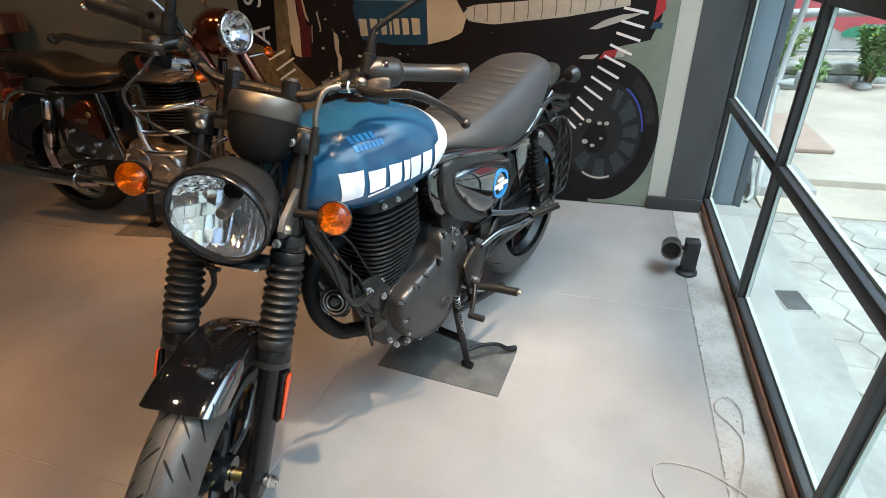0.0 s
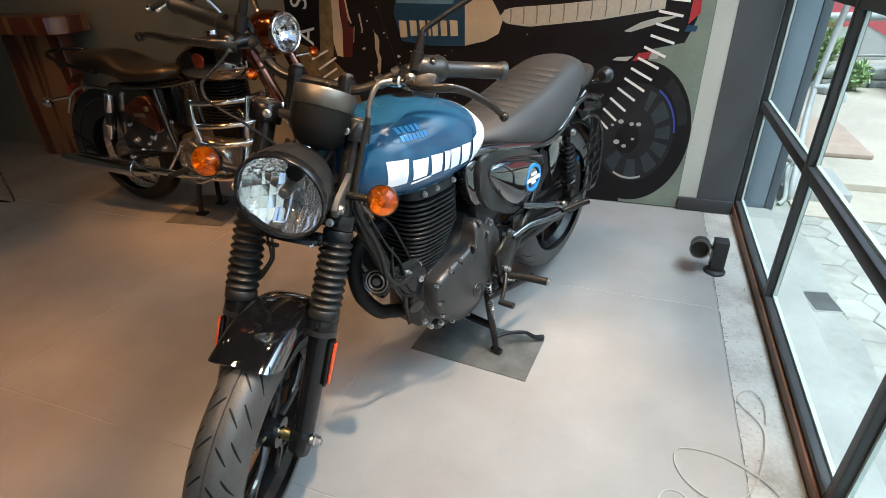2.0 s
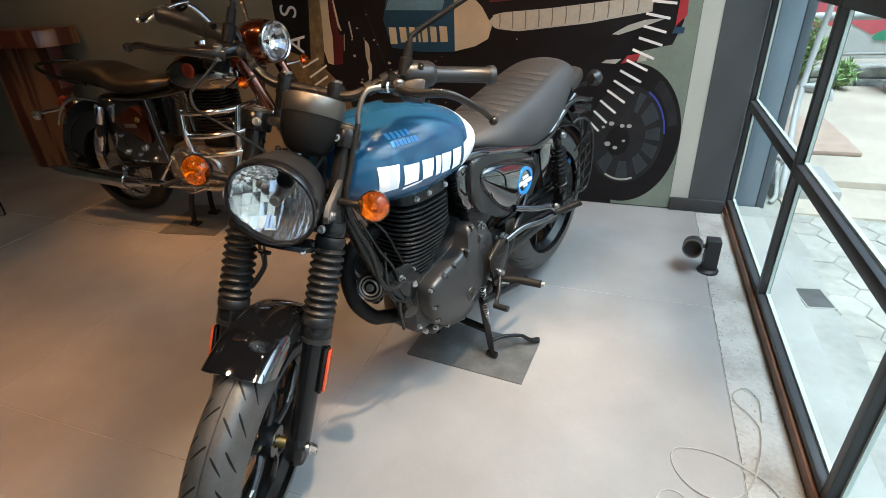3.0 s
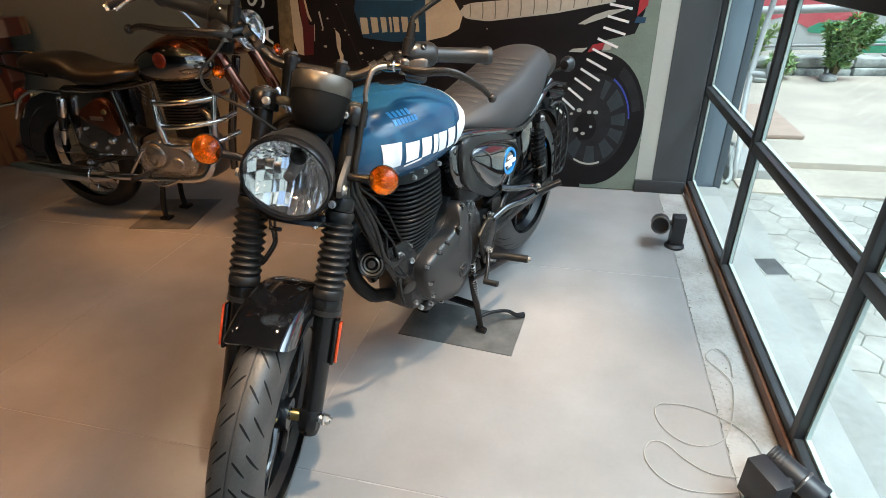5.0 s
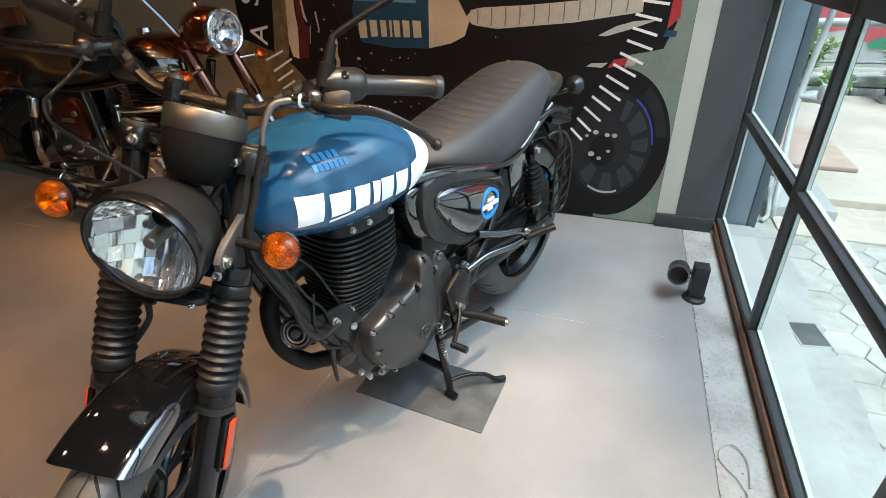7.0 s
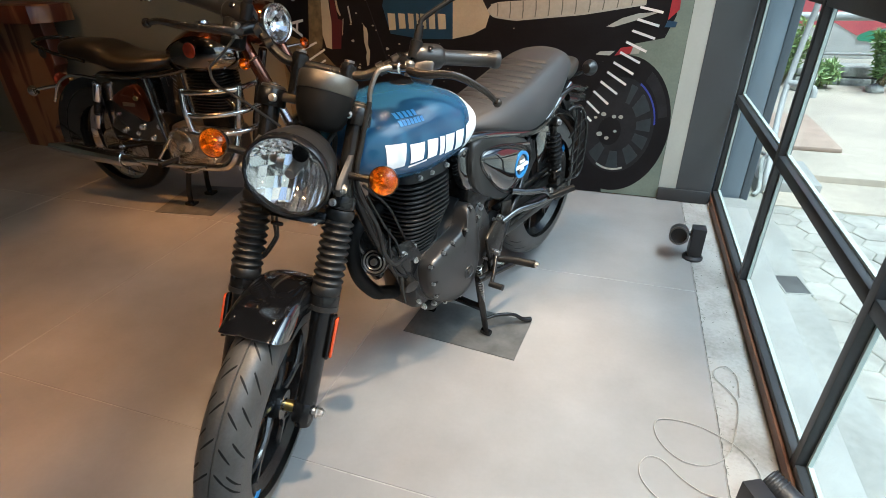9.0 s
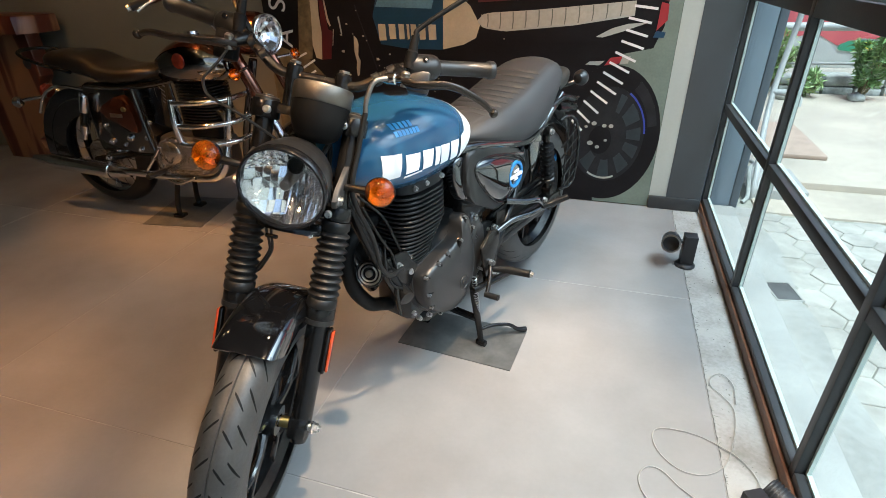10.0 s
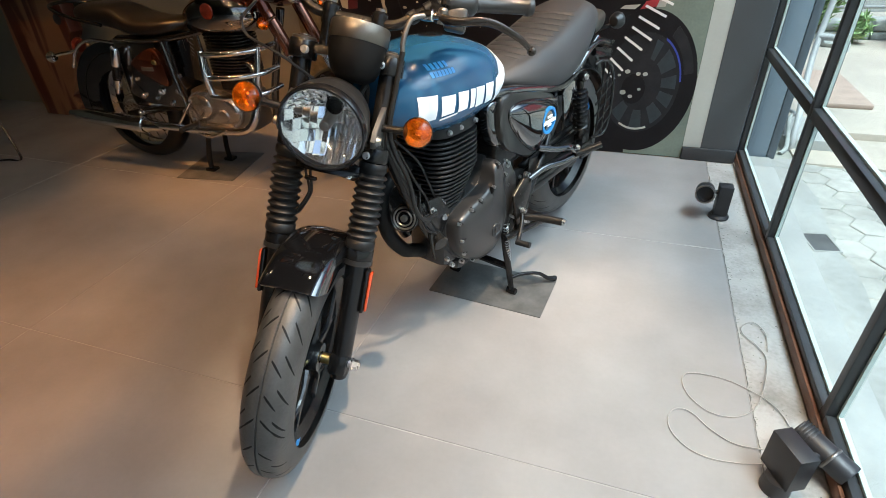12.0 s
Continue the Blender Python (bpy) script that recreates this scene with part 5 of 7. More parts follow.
part("brake_disc", ring_y(B(), [(0.09, -0.056), (0.13, -0.056), (0.13, -0.06), (0.09, -0.06)], 60), GREYMETAL, fw)

# fork
FU = 0.022
for s, side in ((1, "left"), (-1, "right")):
    v = 0.097 * s
    up = lambda r, a, b, n=20: lathe(B(), [(0, a), (r, a), (r, b), (0, b)], Matrix.Translation((FU, v, 0)), n)
    sp("fork_tube", lathe(B(), [(0, -0.24), (0.0205, -0.24), (0.0205, 0.012), (0.016, 0.016), (0, 0.016)], Matrix.Translation((FU, v, 0))), DARKMETAL, "dark fork stanchion")
    sp("fork_cap", lathe(B(), [(0, 0.007), (0.026, 0.007), (0.0265, 0.012), (0.024, 0.0145), (0.02, 0.0145), (0.019, 0.012), (0.012, 0.012), (0.011, 0.019), (0, 0.019)], Matrix.Translation((FU, v, 0)), 28), BAND, "grey fork cap")
    prof = [(0.03, -0.222), (0.033, -0.226), (0.033, -0.24)]
    for k in range(9):
        z = -0.244 - k * 0.0172
        prof += [(0.029, z), (0.0285, z - 0.004), (0.0355, z - 0.0085), (0.0365, z - 0.0105), (0.0345, z - 0.0135)]
    prof += [(0.031, -0.402), (0.0345, -0.406), (0.0345, -0.422), (0.032, -0.426), (0.02, -0.426)]
    sp("fork_gaiter", lathe(B(), prof, Matrix.Translation((FU, v, 0)), 32), RUBBER, "ribbed black rubber fork gaiter", sharp=60)
    sp("fork_leg", lathe(B(), [(0, -0.424), (0.033, -0.424), (0.034, -0.43), (0.034, -0.452), (0.029, -0.466), (0.0265, -0.475), (0.025, -0.73), (0.024, -0.755), (0.02, -0.77), (0, -0.772)], Matrix.Translation((FU - 0.004, v, 0)), 28), BLACK, "black fork slider")
    bm = box(B(), (-0.006, 0.07 * s if s > 0 else -0.118, -0.76), (0.046, 0.118 if s > 0 else -0.07, -0.7), 0.012)
    sp("axle_clamp", bm, BLACK)
    sp("reflector_base", box(B(), (FU - 0.02, (0.122 if s > 0 else -0.132), -0.585), (FU + 0.012, (0.132 if s > 0 else -0.122), -0.475), 0.004), BLACK)
    sp("reflector", box(B(), (FU - 0.016, (0.1325 if s > 0 else -0.139), -0.58), (FU + 0.008, (0.139 if s > 0 else -0.1325), -0.48), 0.003), REDORANGE, "orange side reflector")
    sp("mudguard_clip", lathe(B(), [(0.03, -0.452), (0.0355, -0.452), (0.0355, -0.464), (0.03, -0.464)], Matrix.Translation((FU - 0.004, v, 0)), 28), SHELL)
    # top clamp and lower clamp ends
    sp("top_clamp_eye", lathe(B(), [(0.0205, -0.032), (0.029, -0.032), (0.031, -0.029), (0.031, 0.003), (0.029, 0.007), (0.0205, 0.007)], Matrix.Translation((FU, v, 0)), 28), BLACK)
    sp("clamp_bolt", bolt(B(), (FU + 0.035, 0.083 * s, -0.014), (1, 0, 0), 0.007, 0.006), STEEL)
    sp("lower_clamp_eye", lathe(B(), [(0.0205, -0.22), (0.03, -0.22), (0.0315, -0.217), (0.0315, -0.196), (0.03, -0.19), (0.0205, -0.19)], Matrix.Translation((FU, v, 0)), 28), BLACK)
    sp("clamp_bolt", bolt(B(), (FU + 0.033, 0.083 * s, -0.207), (1, 0, 0), 0.007, 0.006), STEEL)
    # lamp bracket ear and front indicator
    mm = pose(0, 0, 0, 90) @ Matrix.Scale(-s, 4, (0, 0, 1))
    bm = plate(B(), [(0.004, -0.085), (0.028, -0.086), (0.06, -0.113), (0.1, -0.15), (0.106, -0.172), (0.094, -0.187), (0.066, -0.185), (0.03, -0.172), (0.004, -0.165)], 0.097, 0.108, mm, bevel=0.004)
    sp("lamp_bracket", bm, BRACKET, "grey headlamp bracket ear")
    sp("bracket_bolt", bolt(B(), (0.088, 0.11 * s, -0.169), (0, s, 0), 0.009, 0.006), STEEL)
    ind = sp("front_indicator", tube(B(), [(FU + 0.03, 0.1 * s, -0.142), (FU + 0.04, 0.14 * s, -0.139), (FU + 0.042, 0.17 * s, -0.138)], [0.0085, 0.0085, 0.011], 5, 12), DARKMETAL, "black stalk of a round indicator")
    m = axis((0.068, 0.188 * s, -0.134), (1, 0.05 * s, -0.12))
    sp("indicator_shell", lathe(B(), [(0, -0.032), (0.018, -0.028), (0.028, -0.012), (0.0325, 0.0), (0.033, 0.007), (0.0315, 0.008), (0.0305, 0.003), (0.029, 0.0), (0.022, -0.011), (0.012, -0.018), (0, -0.02)], m, 28), BLACK, "black indicator shell")
    bowl = B()
    sp("indicator_bowl", lathe(bowl, [(0.029, 0.003), (0.024, -0.008), (0.014, -0.016), (0.007, -0.018), (0.006, 0.004), (0.003, 0.009), (0, 0.01)], m, 14), AMBERBOWL, "bright reflector and bulb behind the lens", sharp=5)
    lens = sp("indicator_lens", lathe(B(), [(0.0305, 0.002), (0.0305, 0.009), (0.027, 0.016), (0.018, 0.022), (0.008, 0.0245), (0, 0.025)], m, 28), ORANGE, "round amber indicator lens")
    lens.visible_shadow = False

bm = plate(B(), [(0.0, -0.075), (0.035, -0.075), (0.04, -0.03), (0.04, 0.03), (0.035, 0.075), (0.0, 0.075), (-0.035, 0.04), (-0.045, 0.0), (-0.035, -0.04)], -0.016, 0.002, bevel=0.004)
sp("top_clamp", bm, BLACK)
bm = plate(B(), [(0.0, -0.075), (0.035, -0.075), (0.04, -0.03), (0.04, 0.03), (0.035, 0.075), (0.0, 0.075), (-0.035, 0.04), (-0.045, 0.0), (-0.035, -0.04)], -0.218, -0.19, bevel=0.004)
sp("lower_clamp", bm, BLACK)

# front mudguard: an arc of shell round the wheel, its corners rounded back
rings = []
for k in range(49):
    rr = 0.32 + 0.006 * math.sin(math.pi * k / 48)
    outer, inner = [], []
    for j in range(35):
        q = (j / 34) * 2 - 1
        a0, a1 = 49.5 + 9 * abs(q) ** 7, 161.5 - 9 * abs(q) ** 7
        a = radians(a0 + (a1 - a0) * k / 48)
        y, r = 0.073 * math.sin(q * 1.35) / math.sin(1.35), rr - 0.013 * q * q - 0.034 * abs(q) ** 6
        outer.append((0.012 + r * math.cos(a), y, -0.731 + r * math.sin(a)))
        inner.append((0.012 + (r - 0.004) * math.cos(a), y * 0.955, -0.731 + (r - 0.004) * math.sin(a)))
    rings.append(outer + inner[::-1])
sp("front_mudguard", loft(B(), rings), GLOSS, "gloss black front mudguard", sharp=50)
for s in (1, -1):
    sp("mudguard_stay", tube(B(), [(FU, 0.075 * s, -0.458), (0.05, 0.07 * s, -0.47), (0.09, 0.062 * s, -0.475)], 0.006, 4, 8, 0.5), BLACK)

# headlamp
HA = Vector((math.cos(radians(-24)), 0, math.sin(radians(-24))))
hm = axis(Vector((0.13, 0, -0.165)), HA)
sp("headlamp_shell", lathe(B(), [(0, -0.14), (0.03, -0.135), (0.06, -0.118), (0.078, -0.088), (0.0855, -0.056), (0.0865, -0.046), (0.089, -0.0445), (0.0905, -0.036), (0.0905, -0.012), (0.0905, 0.0), (0.087, 0.004), (0.085, 0.0), (0.085, -0.01)], hm, 56), SHELL, "satin black round headlamp shell")
sp("headlamp_rim", lathe(B(), [(0.0915, -0.014), (0.0935, -0.008), (0.0935, 0.004), (0.091, 0.009), (0.087, 0.009), (0.0862, 0.005), (0.0862, -0.002)], hm, 56), COVERS, "black headlamp rim")
sp("headlamp_lens", lathe(B(), [(0.0865, 0.003), (0.07, 0.0085), (0.045, 0.0125), (0.02, 0.0145), (0, 0.015), (0, 0.0135), (0.02, 0.013), (0.045, 0.011), (0.07, 0.007), (0.0845, 0.0015), (0.0865, 0.003)], hm, 48), CLEAR, "clear headlamp glass").visible_shadow = False
bowl = B()
up_ = (hm.to_3x3().inverted() @ Vector((0, 0, 1)))
up_ = Vector((up_.x, up_.y)).normalized()
across = Vector((up_.y, -up_.x))


def mirror_depth(x, y, xq, yq, k):
    """Pillow facets of bulge k on a parabola."""
    d = xq * xq + 2 * xq * (x - xq) - k * (x - xq) ** 2
    d += yq * yq + 2 * yq * (y - yq) - k * (y - yq) ** 2 if yq is not None else y * y
    return -0.062 + 8.0 * d


def panel_depth(x, y, cell):
    tilt = random.Random(cell[0] * 31 + cell[1] * 7)
    cx, cy = (cell[0] + 0.5) * 0.0138, (cell[1] + 0.5) * 0.024 + 0.022
    sx, sy = 16 * cx + tilt.uniform(-0.2, 0.2), -0.32 + 2.4 * cy + tilt.uniform(-0.2, 0.2)
    return -0.06 + 8.0 * cx * cx - 0.32 * cy + 1.2 * cy * cy + sx * (x - cx) + sy * (y - cy) + 5.0 * (x - cx) ** 2


step = 0.00275
for i in range(-32, 32):
    for j in range(-32, 32):
        x, y = (i + 0.5) * step, (j + 0.5) * step
        r = math.hypot(x, y)
        if r > 0.087 or r < 0.014:
            continue
        # small pillows in the top row, a plain panel to one side, fine upright flutes to the other
        wx, wy, k = (0.0165, 0.0165, 5.0) if y > 0.022 else (0.014, None, 3.2)
        xq = (math.floor(x / wx) + 0.5) * wx
        yq = (math.floor(y / wy) + 0.5) * wy if wy else None
        plain = x < -0.004 and y <= 0.022   # one side panel of larger facets, tilted up
        cell = (math.floor(x / 0.0138), math.floor((y - 0.022) / 0.024))
        vs = []
        for a, b in ((0, 0), (1, 0), (1, 1), (0, 1)):
            px_, py_ = (i + a) * step, (j + b) * step
            q = across * px_ + up_ * py_
            depth = panel_depth(px_, py_, cell) if plain else mirror_depth(px_, py_, xq, yq, k)
            vs.append(bowl.verts.new(hm @ Vector((q.x, q.y, depth))))
        bowl.faces.new(vs)
sp("reflector_back", lathe(B(), [(0.0868, -0.012), (0.07, -0.042), (0.04, -0.072), (0.01, -0.08), (0, -0.08)], hm, 40), REFLECT)
sp("reflector_bowl", bowl, REFLECT, "faceted mirror reflector", sharp=4)
sp("bulb_shield", lathe(B(), [(0, -0.012), (0.0095, -0.0125), (0.0115, -0.0145), (0.0125, -0.019), (0.012, -0.03), (0.014, -0.064), (0, -0.066)], hm, 28), GREYMETAL, "grey bulb shield")
side = across * 0.013 + up_ * 0.037
lm = hm @ Matrix.Translation((side.x, side.y, -0.048))
sp("side_lamp_recess", lathe(B(), [(0, 0.004), (0.007, 0.004), (0.008, 0.009), (0.0095, 0.009), (0.011, 0.004), (0.0135, 0.004), (0.015, 0.012), (0.017, 0.012), (0.018, -0.01)], lm, 28), DARKMETAL, "round dark side lamp recess")
bm = plate(B(), [(0.03, -0.08), (0.07, -0.062), (0.09, -0.032), (0.094, 0.0), (0.09, 0.034), (0.084, 0.062), (0.066, 0.074), (0.03, 0.075), (0.0, 0.05), (0.0, -0.05)], -0.258, -0.246, bevel=0.002)
sp("headlamp_cradle", bm, BLACK)
sp("cradle_tab", box(B(), (0.035, 0.05, -0.256), (0.06, 0.075, -0.235), 0.003), BLACK)
sp("cradle_bolt", bolt(B(), (0.078, 0.058, -0.2585), (0.3, 0, -1), 0.006, 0.004), STEEL)

# instrument
gm = axis((0.05, 0.028, 0.018), (-0.05, 0, 1))
sp("instrument_cup", lathe(B(), [(0, -0.08), (0.03, -0.078), (0.046, -0.066), (0.0545, -0.048), (0.0595, -0.03), (0.0605, -0.008), (0.0605, 0.004), (0.058, 0.006)], gm, 44), MATTE, "black instrument cup")
sp("instrument_band", lathe(B(), [(0.0615, 0.001), (0.063, 0.003), (0.063, 0.033), (0.0605, 0.038), (0.056, 0.038), (0.055, 0.034), (0.055, 0.02)], gm, 44), BAND, "brushed grey instrument band")
sp("instrument_glass", lathe(B(), [(0.055, 0.033), (0, 0.034)], gm, 40), GLOSS, "dark instrument glass")
sp("instrument_bracket", box(B(), (-0.03, -0.02, -0.05), (0.04, 0.02, -0.01), 0.005), BLACK)
for s in (1, -1):
    sp("harness", tube(B(), [(0.05, 0.02 * s, -0.06), (0.02, 0.035 * s, -0.09), (0.01, 0.05 * s, -0.06), (-0.02, 0.05 * s, -0.12)], 0.006, 5, 8), RUBBER)
sp("wire", tube(B(), [(0.03, -0.19, 0.1), (0.051, -0.2, 0.061), (0.065, -0.215, 0.029), (0.084, -0.21, 0.012), (0.089, -0.19, -0.014), (0.1, -0.12, -0.036), (0.07, -0.05, -0.07)], 0.003, 7, 8), RUBBER, "grey brake cable")

# handlebar
for s in (1, -1):
    sp("riser", lathe(B(), [(0, 0), (0.016, 0), (0.016, 0.05), (0.018, 0.055), (0.018, 0.09), (0.014, 0.095), (0, 0.095)], Matrix.Translation((0.005, 0.054 * s, 0.0)), 20), BLACK)
    sp("riser_bolt", lathe(B(), [(0, 0.095), (0.011, 0.095), (0.011, 0.101), (0, 0.102)], Matrix.Translation((0.005, 0.054 * s, 0)), 16), GREYMETAL)
half = [(0.005, 0.0, 0.072), (0.005, 0.055, 0.072), (0.006, 0.095, 0.078), (0.004, 0.14, 0.11), (-0.006, 0.18, 0.138), (-0.02, 0.21, 0.147), (-0.09, 0.372, 0.186)]
sp("handlebar", tube(B(), [(a, -b, c) for a, b, c in half[::-1]] + half[1:], 0.0112, 6, 14), DARKMETAL, "dark tubular handlebar")
for s in (1, -1):
    w0 = Vector((-0.036, 0.247 * s, 0.156))
    w1 = Vector((-0.09, 0.372, 0.186) if s > 0 else (-0.094, -0.4, 0.181))
    m = axis(w0, w1 - w0)
    gl = (w1 - w0).length
    rings = []
    for q, r in ((0, 0.011), (0.001, 0.0172), (0.007, 0.0172), (0.009, 0.0165), (gl - 0.018, 0.0172), (gl - 0.016, 0.0195), (gl - 0.011, 0.0205), (gl - 0.003, 0.0205), (gl, 0.019), (gl + 0.002, 0.012)):
        groove = 0.0007 if 0.008 < q < gl - 0.017 else 0
        rings.append([m @ Vector(((r - groove * (k % 2)) * math.cos(k * math.pi / 28), (r - groove * (k % 2)) * math.sin(k * math.pi / 28), q)) for k in range(56)])
    bm = loft(B(), rings)
    sp("grip", bm, GRIP, "long fluted black rubber grip", sharp=70)
    sm = axis((-0.024, 0.218 * s, 0.149), w1 - w0)
    bm = lathe(B(), [(0.011, -0.04), (0.02, -0.04), (0.025, -0.034), (0.0275, -0.02), (0.0275, 0.018), (0.024, 0.028), (0.018, 0.034), (0.011, 0.034)], sm, 28)
    sw = sp("switch_housing", bm, SHELL, "black handlebar switch housing")
    low = Matrix.Translation((-0.012, 0.215 * s, 0.118))
    sp("switch_lower", box(B(), (-0.018, -0.024, -0.03 if s > 0 else -0.045), (0.018, 0.024, 0.02), 0.008, low), SHELL if s > 0 else MATTE)
    sp("switch_button", lathe(B(), [(0, 0), (0.007, 0), (0.0065, 0.005), (0, 0.006)], axis((0.0, 0.222 * s, 0.16), (0.9, 0.1 * s, 0.4)), 14), GLOSS)
    sp("lever_perch", tube(B(), [(-0.008, 0.165 * s, 0.128), (0.02, 0.175 * s, 0.118), (0.035, 0.19 * s, 0.105)], [0.016, 0.014, 0.012], 4, 12), BLACK)
    sp("perch_pivot", lathe(B(), [(0, -0.014), (0.009, -0.014), (0.01, 0.014), (0.006, 0.018), (0, 0.018)], axis((0.036, 0.19 * s, 0.106), (0.3, 0, 0.95)), 16), GREYMETAL)
    sp("lever", tube(B(), [(0.03, 0.176 * s, 0.104), (0.046, 0.22 * s, 0.1), *([(0.045, 0.29, 0.112), (0.01, 0.355, 0.1), (-0.02, 0.388, 0.085)] if s > 0 else [(0.042, -0.3, 0.092), (0.016, -0.37, 0.094), (-0.015, -0.415, 0.088)])], [0.013, 0.0108, 0.0092, 0.0075, 0.006], 7, 12, 0.7), LEVER, "dark control lever")
    bm = B()
    bmesh.ops.create_uvsphere(bm, u_segments=16, v_segments=10, radius=0.0105, matrix=Matrix.Translation((-0.021, 0.391, 0.084) if s > 0 else (-0.017, -0.418, 0.088)))
    sp("lever_ball", bm, LEVER)
    sp("mirror_clamp", lathe(B(), [(0.0, -0.015), (0.014, -0.015), (0.014, 0.02), (0.01, 0.024), (0.0085, 0.055), (0, 0.055)], Matrix.Translation((0.0, 0.19 * s, 0.15)), 16), MATTE)
    mir = sp("mirror_stem", tube(B(), [(0.0, 0.19 * s, 0.18), (0.0, 0.19 * s, 0.205), (-0.004, 0.197 * s, 0.225), (-0.022, 0.27 * s, 0.3), (-0.045, 0.37 * s, 0.395)], 0.0055, 6, 10), MATTE, "thin black mirror stem")
    mm = axis((-0.055, 0.405 * s, 0.43), (0.95, -0.1 * s, 0.1))
    sp("mirror_head", lathe(B(), [(0, 0.022), (0.03, 0.018), (0.05, 0.008), (0.055, 0.0), (0.055, -0.006), (0.05, -0.008)], mm, 32), BLACK, "round black mirror shell")
    sp("mirror_glass", lathe(B(), [(0.05, -0.0075), (0, -0.0075)], mm, 32), CHROME, "round mirror glass")
    for q in (0.125, 0.155):
        i = (q - 0.095) / 0.085
        sp("cable_clip", lathe(B(), [(0.0115, -0.008), (0.0145, -0.008), (0.0145, 0.008), (0.0115, 0.008)], axis((0.005, q * s, 0.099 + (q - 0.125) * 0.75), (-0.1, 1, 0.8 * s * s)), 16), RUBBER)
# clutch cable with its grey boot, and the brake hose of the other side
sp("clutch_cable", tube(B(), [(0.03, 0.175, 0.104), (0.04, 0.15, 0.1), (0.05, 0.128, 0.085), (0.05, 0.12, 0.045), (0.045, 0.122, 0.02)], 0.0055, 7, 10), GREYMETAL, "bent grey clutch cable guide")
sp("cable_adjuster", lathe(B(), [(0, -0.016), (0.007, -0.016), (0.009, -0.008), (0.009, 0.004), (0.006, 0.006), (0.006, 0.016), (0, 0.016)], axis((0.034, 0.165, 0.104), (0.3, 1, 0.1)) @ Matrix.Scale(1.35, 4), 12), CHROME, "bright knurled cable adjuster")
bp("clutch_cable_lower", tube(B(), [ST @ Vector((0.045, 0.122, 0.022)), ST @ Vector((0.04, 0.12, -0.06)), ST @ Vector((0.03, 0.125, -0.16)), (-0.03, 0.115, 0.66), (-0.06, 0.105, 0.56), (-0.1, 0.1, 0.51), (-0.16, 0.09, 0.5)], 0.006, 7, 10), RUBBER, "black clutch cable")
for d in (0.0, 0.011):
    sp("brake_hose", tube(B(), [(0.03, -0.048 + d, -0.235), (0.04, -0.05 + d, -0.268), (0.033, -0.041 + d * 0.6, -0.3), (0.03, -0.04 + d * 0.5, -0.322), (0.022, -0.062 + d * 0.6, -0.366), (0.01, -0.075, -0.39), (-0.01, -0.08, -0.45)], 0.0032, 7, 8), RUBBER)
sp("hose_clip", box(B(), (0.034, -0.05, -0.288), (0.046, -0.022, -0.279), 0.003), BLACK)
sp("horn_wire", tube(B(), [(0.03, 0.03, -0.246), (0.035, 0.0, -0.262), (0.03, -0.04, -0.25)], 0.004, 5, 8), RUBBER)

# tank
TX = [-0.02, -0.05, -0.1, -0.2, -0.3, -0.4, -0.47, -0.51, -0.53]
TT = [0.85, 0.886, 0.918, 0.94, 0.94, 0.912, 0.87, 0.835, 0.81]
TB = [0.785, 0.758, 0.737, 0.713, 0.71, 0.727, 0.75, 0.772, 0.79]
TW = [0.055, 0.09, 0.125, 0.146, 0.15, 0.14, 0.112, 0.078, 0.045]


def tank_side(x, z, off=0.0):
    zc, hz, w = (curve_at(TX, TT, x) + curve_at(TX, TB, x)) / 2, (curve_at(TX, TT, x) - curve_at(TX, TB, x)) / 2, curve_at(TX, TW, x)
    q = min(0.999, abs((z - zc) / hz))
    dent = 0.01 * math.exp(-((x + 0.42) / 0.05) ** 2 - ((z - 0.83) / 0.05) ** 2)
    return w * (1 - q ** 2.5) ** (1 / 2.5) - dent + off


def tank_ring(x, off=0.0, n=56):
    zc, hz, w = (curve_at(TX, TT, x) + curve_at(TX, TB, x)) / 2, (curve_at(TX, TT, x) - curve_at(TX, TB, x)) / 2 + off, curve_at(TX, TW, x) + off
    out = []
    for k in range(n):
        a = 2 * math.pi * k / n
        c, s = math.cos(a), math.sin(a)
        y, z = w * math.copysign(abs(c) ** 0.8, c), zc + hz * math.copysign(abs(s) ** 0.8, s)
        y -= math.copysign(0.01 * math.exp(-((x + 0.42) / 0.05) ** 2 - ((z - 0.83) / 0.05) ** 2), c) if abs(y) > 0.05 else 0
        out.append((x, y, z))
    return out


bp("fuel_tank", loft(B(), [tank_ring(x) for x in np.linspace(-0.02, -0.53, 46)]), BLUE, "satin teal blue fuel tank", sharp=60)
bp("tank_tail_paint", loft(B(), [tank_ring(x, 0.0012) for x in np.linspace(-0.412, -0.532, 16)]), WHITE, "white painted tail of the tank", sharp=60)


def decal(name, outline, material, label="", n=5, side=1):
    """A thin print on the tank's side: a four-sided outline in (x, z)."""
    bm = B()
    (a, b, c, d) = [Vector(p) for p in outline]
    g = [[None] * (n + 1) for _ in range(n + 1)]
    for i in range(n + 1):
        for j in range(n + 1):
            p = (a * (1 - i / n) + b * i / n) * (1 - j / n) + (d * (1 - i / n) + c * i / n) * j / n
            g[i][j] = bm.verts.new((p.x, side * tank_side(p.x, p.y, 0.0026), p.y))
    for i in range(n):
        for j in range(n):
            bm.faces.new((g[i][j], g[i + 1][j], g[i + 1][j + 1], g[i][j + 1]))
    return bp(name, bm, material, label)


